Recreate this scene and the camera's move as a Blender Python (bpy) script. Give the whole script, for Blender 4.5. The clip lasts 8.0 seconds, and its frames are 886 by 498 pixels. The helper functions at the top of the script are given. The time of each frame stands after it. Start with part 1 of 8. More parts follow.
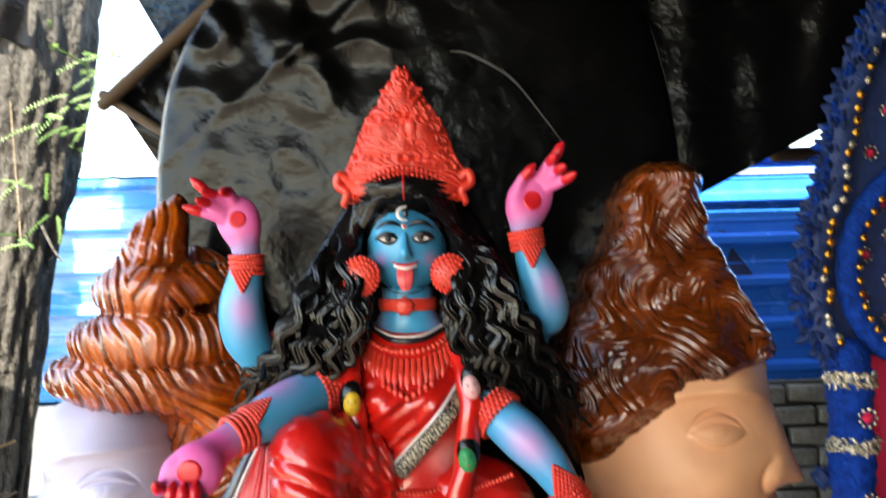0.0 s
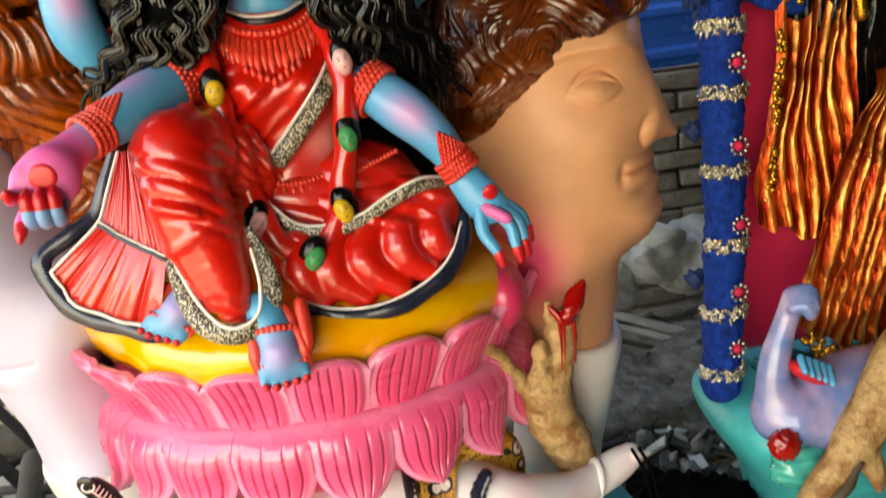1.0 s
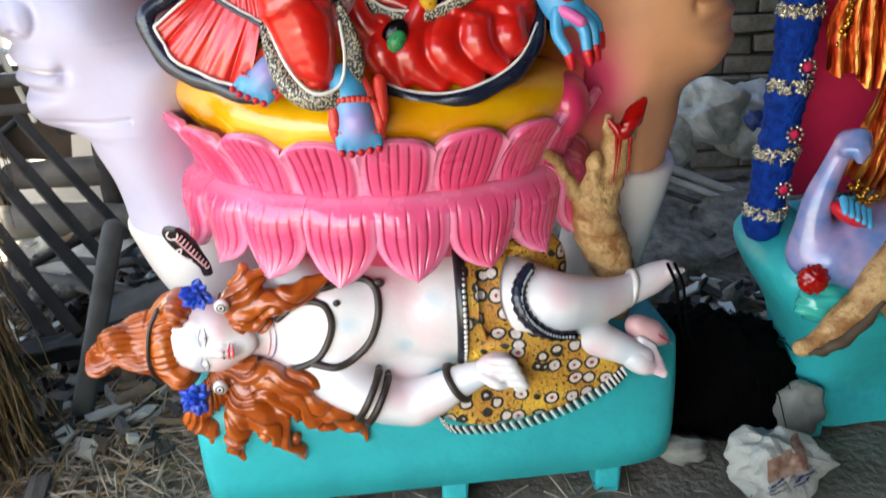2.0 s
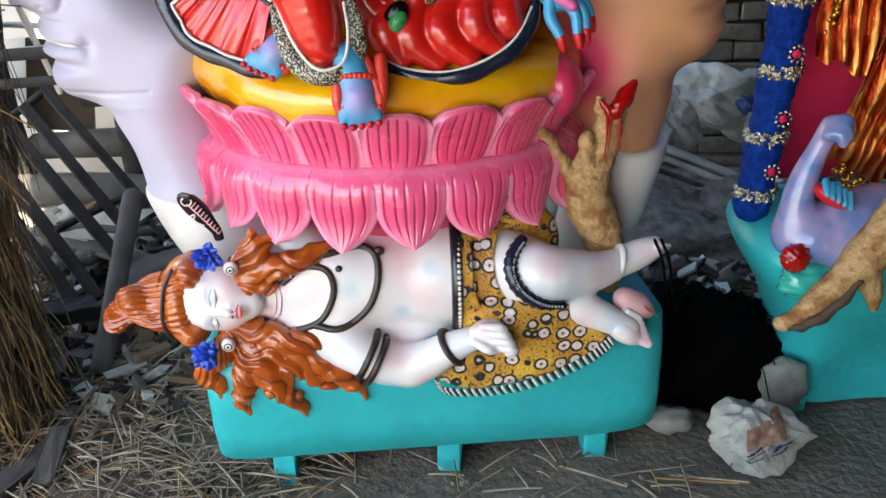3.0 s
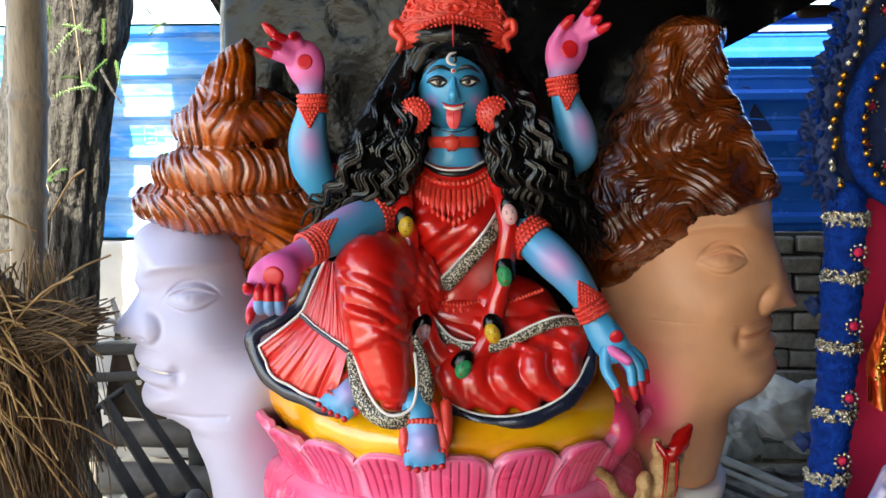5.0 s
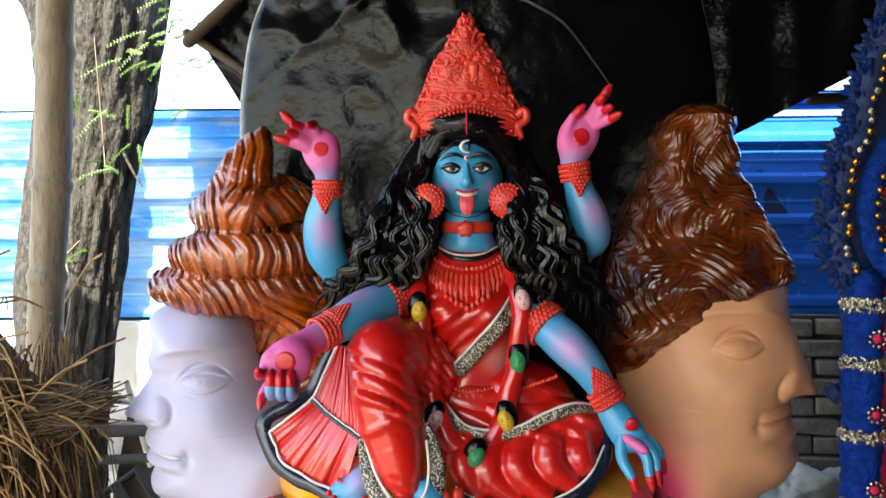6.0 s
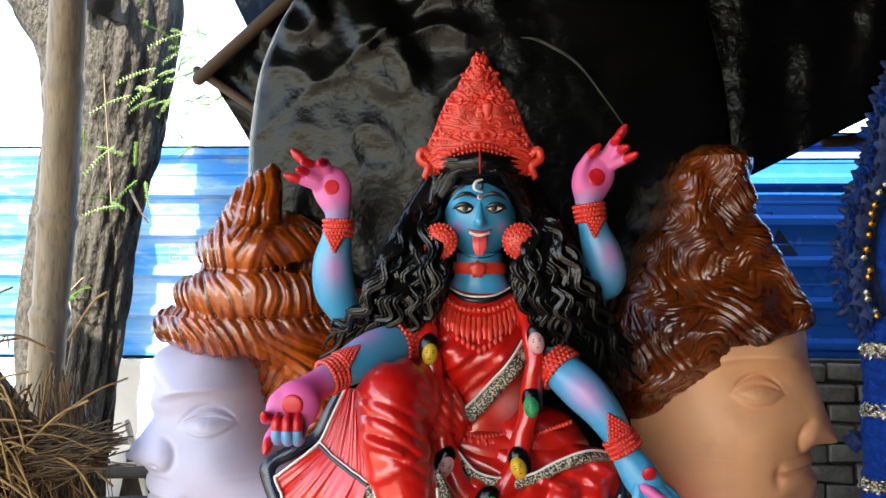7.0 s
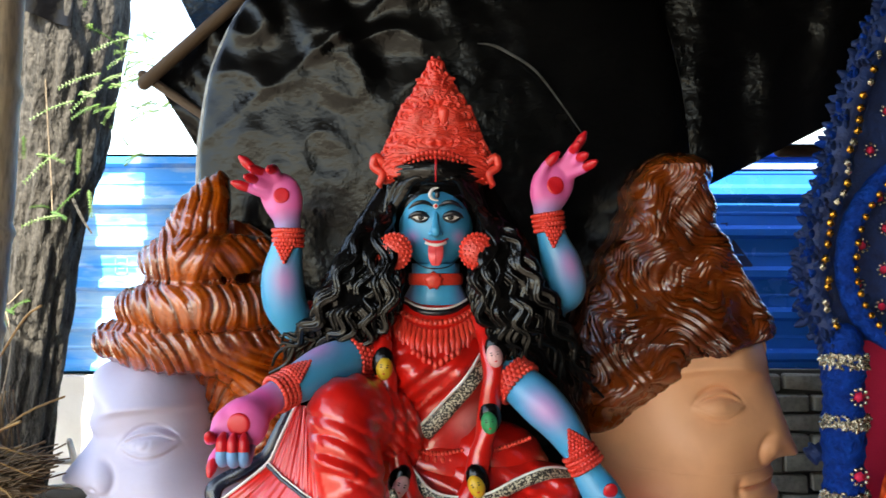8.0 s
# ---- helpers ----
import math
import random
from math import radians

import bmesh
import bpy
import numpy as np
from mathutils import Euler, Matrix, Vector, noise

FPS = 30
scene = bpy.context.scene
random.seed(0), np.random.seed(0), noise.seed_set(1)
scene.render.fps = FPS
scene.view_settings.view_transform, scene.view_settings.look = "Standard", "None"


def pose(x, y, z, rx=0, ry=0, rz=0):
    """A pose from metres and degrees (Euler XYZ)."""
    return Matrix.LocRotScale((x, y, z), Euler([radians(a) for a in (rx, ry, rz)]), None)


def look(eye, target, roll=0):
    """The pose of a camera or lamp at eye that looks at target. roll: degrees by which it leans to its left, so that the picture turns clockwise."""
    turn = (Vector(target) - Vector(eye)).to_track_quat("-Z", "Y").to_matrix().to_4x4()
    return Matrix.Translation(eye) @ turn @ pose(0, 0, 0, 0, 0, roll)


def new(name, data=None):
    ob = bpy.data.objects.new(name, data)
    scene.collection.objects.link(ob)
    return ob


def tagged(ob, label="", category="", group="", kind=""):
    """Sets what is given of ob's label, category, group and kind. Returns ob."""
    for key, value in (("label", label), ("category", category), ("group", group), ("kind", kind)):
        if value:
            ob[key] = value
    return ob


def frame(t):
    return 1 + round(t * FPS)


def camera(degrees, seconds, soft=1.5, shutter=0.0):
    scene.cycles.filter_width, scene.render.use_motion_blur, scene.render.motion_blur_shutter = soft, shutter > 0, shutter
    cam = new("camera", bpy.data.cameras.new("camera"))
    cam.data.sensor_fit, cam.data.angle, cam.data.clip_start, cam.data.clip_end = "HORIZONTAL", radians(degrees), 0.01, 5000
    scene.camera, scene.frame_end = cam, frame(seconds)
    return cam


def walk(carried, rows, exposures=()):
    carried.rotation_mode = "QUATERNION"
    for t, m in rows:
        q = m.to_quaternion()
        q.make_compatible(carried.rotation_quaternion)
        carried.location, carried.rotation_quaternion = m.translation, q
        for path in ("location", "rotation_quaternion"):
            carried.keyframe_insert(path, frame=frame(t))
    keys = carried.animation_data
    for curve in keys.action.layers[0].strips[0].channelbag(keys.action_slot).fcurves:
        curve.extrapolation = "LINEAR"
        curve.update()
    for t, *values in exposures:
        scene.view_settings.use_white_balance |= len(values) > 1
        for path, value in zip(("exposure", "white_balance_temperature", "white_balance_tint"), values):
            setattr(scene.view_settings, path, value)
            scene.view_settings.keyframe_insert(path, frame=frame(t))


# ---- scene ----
cam = camera(55.1, 8.0, shutter=0.25)
PATH = [
    (0, (-0.003, -0.017, 1.631), (0.002, 1.982, 1.682), -1.6),
    (0.5, (-0.013, 0.021, 1.572), (0.198, 1.99, 1.294), -4.9),
    (1, (-0.029, 0.06, 1.488), (0.236, 1.966, 0.943), -7.1),
    (1.5, (-0.076, 0.008, 1.44), (0.141, 1.852, 0.695), -5.6),
    (2, (-0.084, -0.085, 1.398), (0.035, 1.731, 0.568), -2.1),
    (2.2, (-0.077, -0.111, 1.382), (0.034, 1.681, 0.502), -1.8),
    (3.3, (-0.035, -0.207, 1.444), (-0.003, 1.606, 0.601), -1.5),
    (3.5, (-0.034, -0.212, 1.466), (-0.027, 1.634, 0.698), -1.5),
    (4, (-0.035, -0.213, 1.515), (-0.052, 1.705, 0.949), -0.5),
    (4.5, (-0.044, -0.226, 1.562), (-0.08, 1.74, 1.198), -0.3),
    (4.7, (-0.054, -0.232, 1.582), (-0.091, 1.741, 1.257), -0.4),
    (5.8, (-0.042, -0.236, 1.606), (-0.127, 1.758, 1.466), -0.5),
    (6, (-0.044, -0.235, 1.61), (-0.13, 1.761, 1.514), -0.4),
    (6.5, (-0.056, -0.222, 1.615), (-0.145, 1.775, 1.584), -0.2),
    (7, (-0.065, -0.199, 1.612), (-0.157, 1.799, 1.608), 0.1),
    (7.5, (-0.066, -0.176, 1.612), (-0.156, 1.821, 1.624), 0.1),
    (8, (-0.064, -0.139, 1.61), (-0.054, 1.861, 1.633), -0.0),
]
walk(cam, [(t, look(eye, target, roll)) for t, eye, target, roll in PATH], [(0.0, 3.18, 7700, 8), (0.5, 3.1, 9900, 8), (1.0, 3.1, 10700, 8), (1.5, 3.0, 8700, 8), (2.0, 2.9, 7800, 8), (3.5, 2.7, 7500, 8), (8.0, 2.72, 7600, 8)])

# ---- light ----
world = bpy.data.worlds.new("sky")
scene.world = world
world.use_nodes = True
wn = world.node_tree
sky = wn.nodes.new("ShaderNodeTexSky")
sky.sky_type, sky.sun_disc = "NISHITA", False
SUN_UP, SUN_TURN = radians(53), radians(-162)
sky.sun_elevation, sky.sun_rotation = SUN_UP, SUN_TURN
wn.links.new(sky.outputs[0], wn.nodes["Background"].inputs[0])
wn.nodes["Background"].inputs[1].default_value = 0.15
sun = new("sun", bpy.data.lights.new("sun", "SUN"))
sun.data.energy, sun.data.angle, sun.data.color = 5.0, radians(0.6), (1.0, 0.95, 0.86)
sun.matrix_world = look((0, 0, 0), (-math.sin(SUN_TURN) * math.cos(SUN_UP), -math.cos(SUN_TURN) * math.cos(SUN_UP), -math.sin(SUN_UP)))


# ---- materials ----
def mat(name, col, rough=0.5, col2=None, mix_scale=6.0, metal=0.0, bump=0.1, bump_scale=60.0, coat=0.0, grime=None, grime_amt=0.35, tint=None, blush=None, edge=(0.35, 0.68), detail=6.0, stretch=(1, 1, 1), bump_dist=0.004):
    """A painted or natural surface: two close colours in large patches, fine relief, worn roughness, and a second
    colour where the mesh asks for it: sprayed paint, gold foil or shade in hair grooves.
    """
    m = bpy.data.materials.new(name)
    m.use_nodes = True
    nt = m.node_tree
    nodes, link = nt.nodes, nt.links.new
    b = nodes["Principled BSDF"]
    tc = nodes.new("ShaderNodeTexCoord")
    mp = nodes.new("ShaderNodeMapping")
    mp.inputs["Scale"].default_value = stretch
    link(tc.outputs["Object"], mp.inputs[0])

    def tex(scale, det=detail):
        n = nodes.new("ShaderNodeTexNoise")
        n.inputs["Scale"].default_value, n.inputs["Detail"].default_value = scale, det
        link(mp.outputs[0], n.inputs["Vector"])
        return n.outputs["Fac"]

    def ramp(fac, lo, hi):
        n = nodes.new("ShaderNodeMapRange")
        n.inputs["From Min"].default_value, n.inputs["From Max"].default_value = lo, hi
        link(fac, n.inputs["Value"])
        return n.outputs[0]

    def blend(fac, a, c):
        n = nodes.new("ShaderNodeMix")
        n.data_type = "RGBA"
        link(fac, n.inputs[0])
        for i, v in ((6, a), (7, c)):
            if isinstance(v, tuple):
                n.inputs[i].default_value = (*v, 1)
            else:
                link(v, n.inputs[i])
        return n.outputs[2]

    c2 = col2 or tuple(v * 0.82 for v in col)
    out = blend(ramp(tex(mix_scale), *edge), col, c2)
    if tint:
        at = nodes.new("ShaderNodeAttribute")
        at.attribute_name = "tint"
        out = blend(at.outputs["Fac"], out, tint)
        if blush:
            neg = nodes.new("ShaderNodeMath")
            neg.operation = "MULTIPLY"
            neg.inputs[1].default_value = -1.0
            link(at.outputs["Fac"], neg.inputs[0])
            out = blend(neg.outputs[0], out, blush)
    if grime:
        k = nodes.new("ShaderNodeMath")
        k.operation = "MULTIPLY"
        k.inputs[1].default_value = grime_amt
        link(ramp(tex(mix_scale * 4.3), 0.5, 0.72), k.inputs[0])
        out = blend(k.outputs[0], out, grime)
    link(out, b.inputs["Base Color"])
    rr = nodes.new("ShaderNodeMapRange")
    rr.inputs["To Min"].default_value, rr.inputs["To Max"].default_value = max(0.03, rough - 0.08), min(1, rough + 0.1)
    link(tex(mix_scale * 2.7), rr.inputs["Value"])
    link(rr.outputs[0], b.inputs["Roughness"])
    b.inputs["Metallic"].default_value = metal
    b.inputs["Coat Weight"].default_value = coat
    b.inputs["Coat Roughness"].default_value = 0.08
    if bump:
        bp = nodes.new("ShaderNodeBump")
        bp.inputs["Strength"].default_value, bp.inputs["Distance"].default_value = bump, bump_dist
        link(tex(bump_scale), bp.inputs["Height"])
        link(bp.outputs[0], b.inputs["Normal"])
    return m


M = {}
M["red"] = mat("red_gloss_paint", (0.7, 0.013, 0.008), 0.3, (0.54, 0.008, 0.006), coat=0.7, bump=0.22, bump_scale=48, bump_dist=0.006, grime=(0.25, 0.01, 0.01), tint=(0.8, 0.32, 0.3))
M["red_orn"] = mat("red_moulded_ornament", (0.78, 0.06, 0.035), 0.35, (0.66, 0.03, 0.018), coat=0.2, bump=0.5, bump_scale=140, grime=(0.3, 0.015, 0.01))
M["blue_skin"] = mat("sky_blue_sprayed_paint", (0.045, 0.34, 0.58), 0.38, (0.035, 0.3, 0.55), coat=0.15, bump=0.06, tint=(0.62, 0.22, 0.5))
M["pink_palm"] = mat("pink_sprayed_palm", (0.72, 0.1, 0.33), 0.45, (0.66, 0.13, 0.36), bump=0.06, tint=(0.05, 0.3, 0.56))
M["black_hair"] = mat("black_gloss_hair", (0.003, 0.003, 0.003), 0.1, (0.005, 0.004, 0.004), coat=0.0, bump=0.35, bump_scale=85, bump_dist=0.004)
M["black_hair"].node_tree.nodes["Principled BSDF"].inputs["Specular IOR Level"].default_value = 0.32
M["black"] = mat("black_enamel", (0.008, 0.009, 0.014), 0.3, coat=0.3, bump=0.1)
M["navy"] = mat("navy_hem_paint", (0.006, 0.008, 0.02), 0.25, (0.012, 0.018, 0.04), coat=0.3, bump=0.15)
M["white"] = mat("white_enamel", (0.75, 0.72, 0.68), 0.4, (0.68, 0.62, 0.6), bump=0.1)
M["yellow"] = mat("yellow_enamel", (0.86, 0.45, 0.012), 0.2, (0.82, 0.28, 0.006), coat=0.8, bump=0.35, bump_scale=22, bump_dist=0.01, tint=(0.75, 0.5, 0.2))
M["green"] = mat("green_enamel", (0.02, 0.3, 0.1), 0.4, bump=0.1)
M["pale_pink"] = mat("pale_pink_enamel", (0.75, 0.42, 0.42), 0.45, bump=0.1)
M["face_yellow"] = mat("small_yellow_face_paint", (0.75, 0.45, 0.03), 0.4, bump=0.1)
M["lips"] = mat("lip_red", (0.62, 0.01, 0.02), 0.35, bump=0.05)
M["tongue"] = mat("tongue_red", (0.85, 0.09, 0.1), 0.35, bump=0.1)
M["brass_border"] = mat("black_and_gold_border", (0.015, 0.014, 0.013), 0.35, (0.5, 0.44, 0.32), mix_scale=260, bump=0.5, bump_scale=120, edge=(0.51, 0.55), detail=3.0)
M["petal"] = mat("pink_lotus_paint", (0.82, 0.06, 0.17), 0.25, (0.86, 0.14, 0.31), mix_scale=5, coat=0.7, bump=0.3, bump_scale=28, bump_dist=0.006, tint=(0.9, 0.33, 0.5), blush=(0.48, 0.012, 0.07))
M["lotus_body"] = mat("deep_pink_paint", (0.68, 0.035, 0.12), 0.3, (0.74, 0.08, 0.19), coat=0.4, bump=0.1)
M["lavender"] = mat("lavender_primer", (0.56, 0.53, 0.68), 0.6, (0.52, 0.5, 0.66), mix_scale=4, bump=0.12, bump_scale=70, grime=(0.46, 0.4, 0.44), grime_amt=0.15)
M["tan"] = mat("tan_primer", (0.8, 0.385, 0.2), 0.5, (0.75, 0.35, 0.175), mix_scale=4, bump=0.12, bump_scale=70, grime=(0.55, 0.24, 0.12), grime_amt=0.2, tint=(0.72, 0.045, 0.15))
# hair tints are near black: they paint shade between the strands
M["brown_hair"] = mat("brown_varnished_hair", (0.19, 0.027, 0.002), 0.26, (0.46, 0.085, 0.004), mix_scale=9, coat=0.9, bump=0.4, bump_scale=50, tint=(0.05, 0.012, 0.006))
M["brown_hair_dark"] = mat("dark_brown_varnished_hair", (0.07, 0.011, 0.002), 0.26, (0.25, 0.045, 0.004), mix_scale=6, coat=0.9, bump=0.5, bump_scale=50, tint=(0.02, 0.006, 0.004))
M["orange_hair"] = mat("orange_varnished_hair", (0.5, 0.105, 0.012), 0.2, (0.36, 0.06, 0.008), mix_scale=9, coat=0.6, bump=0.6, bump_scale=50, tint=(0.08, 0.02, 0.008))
M["ash_skin"] = mat("ash_white_sprayed_paint", (0.78, 0.76, 0.76), 0.33, (0.76, 0.68, 0.69), mix_scale=9, coat=0.25, bump=0.2, bump_scale=70, tint=(0.3, 0.52, 0.66), blush=(0.8, 0.36, 0.4))
M["teal"] = mat("teal_paint", (0.008, 0.44, 0.46), 0.42, (0.008, 0.38, 0.41), mix_scale=7, bump=0.5, bump_scale=26, bump_dist=0.008, grime=(0.02, 0.28, 0.29), grime_amt=0.25)
M["dark_strap"] = mat("dark_umber_paint", (0.035, 0.022, 0.018), 0.4, bump=0.2)
M["jackal"] = mat("ochre_clay_paint", (0.5, 0.3, 0.13), 0.6, (0.3, 0.13, 0.04), mix_scale=22, edge=(0.48, 0.64), bump=1.0, bump_scale=45, bump_dist=0.012, grime=(0.2, 0.07, 0.02), grime_amt=0.6)
M["blood"] = mat("blood_red_gloss", (0.4, 0.005, 0.004), 0.2, coat=0.4, bump=0.1)
M["dome"] = mat("black_painted_panel", (0.0012, 0.0012, 0.0014), 0.23, (0.0025, 0.0025, 0.0028), mix_scale=4, bump=0.6, bump_scale=24, bump_dist=0.006, detail=4.0, grime=(0.012, 0.012, 0.012), grime_amt=0.2)
M["dome"].node_tree.nodes["Principled BSDF"].inputs["Specular IOR Level"].default_value = 0.2
M["rim"] = mat("pale_dusty_edge", (0.4, 0.42, 0.43), 0.6, (0.2, 0.21, 0.22), mix_scale=30, bump=0.2)
M["tarp"] = mat("black_polythene", (0.002, 0.002, 0.0025), 0.2, (0.003, 0.003, 0.0035), bump=0.6, bump_scale=9, bump_dist=0.02, detail=4.0)
M["tarp"].node_tree.nodes["Principled BSDF"].inputs["Specular IOR Level"].default_value = 0.13
M["grey_line"] = mat("faint_grey_line", (0.07, 0.07, 0.07), 0.7, (0.03, 0.03, 0.03), mix_scale=25, bump=0.1)
M["velvet"] = mat("royal_blue_velvet", (0.0004, 0.045, 0.33), 0.6, (0.0004, 0.018, 0.16), mix_scale=55, bump=1.0, bump_scale=130, bump_dist=0.008)
M["velvet"].node_tree.nodes["Principled BSDF"].inputs["Specular IOR Level"].default_value = 0.12
M["velvet_dark"] = mat("dark_blue_cloth", (0.003, 0.016, 0.085), 0.6, (0.004, 0.03, 0.15), mix_scale=40, bump=0.8, bump_scale=120)
M["gold"] = mat("gold_foil", (0.72, 0.38, 0.06), 0.25, (0.6, 0.25, 0.03), mix_scale=40, metal=0.9, bump=0.5, bump_scale=90)
M["silver"] = mat("silver_foil_tinsel", (0.75, 0.68, 0.55), 0.25, (0.35, 0.32, 0.26), mix_scale=80, metal=0.9, bump=0.8, bump_scale=150)
M["gold_cloth"] = mat("red_cloth_with_gold_foil", (0.36, 0.016, 0.005), 0.3, (0.5, 0.075, 0.01), mix_scale=26, metal=0.8, bump=0.8, bump_scale=70, bump_dist=0.006, stretch=(2.0, 1, 0.5), tint=(0.82, 0.42, 0.1))
M["magenta"] = mat("magenta_backing_cloth", (0.72, 0.012, 0.08), 0.7, bump=0.2, bump_scale=200)
M["corpse_blue"] = mat("grey_blue_gloss_paint", (0.12, 0.2, 0.44), 0.22, (0.38, 0.3, 0.5), mix_scale=16, coat=0.4, bump=0.15)
M["aqua"] = mat("aqua_gloss_resin", (0.02, 0.42, 0.36), 0.15, coat=0.6, bump=0.8, bump_scale=30)
M["leaf_green"] = mat("fresh_leaf", (0.035, 0.1, 0.014), 0.5, (0.06, 0.13, 0.02), bump=0.0)
M["bamboo"] = mat("weathered_bamboo", (0.29, 0.22, 0.14), 0.55, (0.16, 0.12, 0.08), mix_scale=9, bump=0.5, bump_scale=50, grime=(0.05, 0.04, 0.03), grime_amt=0.6, stretch=(3, 3, 0.5))
M["bark"] = mat("rough_grey_bark", (0.046, 0.043, 0.039), 0.95, (0.006, 0.006, 0.0055), mix_scale=34, bump=1.0, bump_scale=38, bump_dist=0.035, detail=9.0, grime=(0.095, 0.092, 0.083), grime_amt=0.5, stretch=(1.6, 1.6, 0.55))
M["straw"] = mat("dry_straw", (0.36, 0.22, 0.08), 0.7, (0.2, 0.11, 0.04), mix_scale=12, bump=0.2)
M["straw_dark"] = mat("old_brown_straw", (0.16, 0.105, 0.06), 0.8, (0.08, 0.052, 0.03), mix_scale=12, bump=0.6, bump_scale=80)
M["straw_floor"] = mat("grey_trodden_straw", (0.36, 0.3, 0.22), 0.8, (0.17, 0.13, 0.09), mix_scale=12, bump=0.2)
M["earth"] = mat("dusty_trodden_earth", (0.2, 0.172, 0.138), 0.9, (0.11, 0.094, 0.076), mix_scale=5, bump=1.0, bump_scale=45, bump_dist=0.012, grime=(0.23, 0.205, 0.17), grime_amt=0.6)
M["wood_grey"] = mat("weathered_grey_wood", (0.085, 0.078, 0.07), 0.8, (0.035, 0.032, 0.03), mix_scale=9, bump=0.6, bump_scale=40, stretch=(1, 1, 1))
M["wood_brown"] = mat("brown_timber", (0.075, 0.045, 0.024), 0.7, (0.045, 0.027, 0.015), mix_scale=6, bump=0.5, bump_scale=40)
M["wood_dark"] = mat("sooty_dark_timber", (0.013, 0.012, 0.0115), 0.95, (0.032, 0.03, 0.028), mix_scale=8, bump=0.6, bump_scale=40)
M["brick"] = mat("grey_dusty_brick", (0.32, 0.29, 0.24), 0.9, (0.18, 0.16, 0.13), mix_scale=12, bump=0.8, bump_scale=50, grime=(0.07, 0.07, 0.06))
M["mortar"] = mat("dark_raked_mortar", (0.06, 0.055, 0.05), 0.95, bump=0.6)
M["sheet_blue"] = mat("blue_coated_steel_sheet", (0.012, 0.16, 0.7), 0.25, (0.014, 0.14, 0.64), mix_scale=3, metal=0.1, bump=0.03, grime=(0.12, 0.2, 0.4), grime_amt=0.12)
# paler copy of sheet_blue: sun glare and its pale streaks put into colour
M["sheet_sunlit"] = mat("sunlit_blue_steel_sheet", (0.03, 0.3, 0.78), 0.3, (0.3, 0.55, 0.8), mix_scale=2.6, metal=0.1, bump=0.05, grime=(0.6, 0.7, 0.78), grime_amt=0.5, edge=(0.48, 0.7), stretch=(0.6, 1, 2.2))
M["plaster"] = mat("pale_limewashed_plaster", (0.8, 0.78, 0.74), 0.9, (0.66, 0.64, 0.6), mix_scale=3, bump=0.4)
M["sacking"] = mat("dusty_white_plastic_sacking", (0.6, 0.6, 0.55), 0.7, (0.36, 0.36, 0.33), mix_scale=10, bump=0.6, bump_scale=40)
M["paper"] = mat("crumpled_printed_paper", (0.36, 0.36, 0.33), 0.85, (0.24, 0.24, 0.225), mix_scale=10, bump=0.3)
M["print"] = mat("brown_printed_ink", (0.16, 0.07, 0.045), 0.8, (0.3, 0.2, 0.15), mix_scale=60, bump=0.2)
M["stone"] = mat("grey_rough_stone", (0.34, 0.33, 0.29), 0.9, (0.2, 0.19, 0.17), mix_scale=10, bump=0.8, bump_scale=40)
M["soot"] = mat("black_ash_heap", (0.0015, 0.0015, 0.0015), 0.9, bump=1.0, bump_scale=60)
M["soot"].node_tree.nodes["Principled BSDF"].inputs["Specular IOR Level"].default_value = 0.05
M["rubble"] = mat("grey_rubble", (0.26, 0.235, 0.2), 0.95, (0.1, 0.09, 0.075), mix_scale=20, bump=1.0, bump_scale=55, bump_dist=0.014)
M["rubble_dark"] = mat("dark_grey_rubble", (0.07, 0.065, 0.06), 0.95, (0.025, 0.024, 0.022), mix_scale=20, bump=1.0, bump_scale=50, bump_dist=0.012)
M["flower_blue"] = mat("blue_foil_flower", (0.01, 0.05, 0.42), 0.3, (0.01, 0.08, 0.55), mix_scale=60, bump=0.5, bump_scale=100)
M["ink"] = mat("faded_dark_print", (0.01, 0.02, 0.08), 0.6, bump=0.0)
M["strip"] = mat("grey_printed_strip", (0.1, 0.16, 0.3), 0.6, (0.2, 0.26, 0.4), mix_scale=70, bump=0.0)


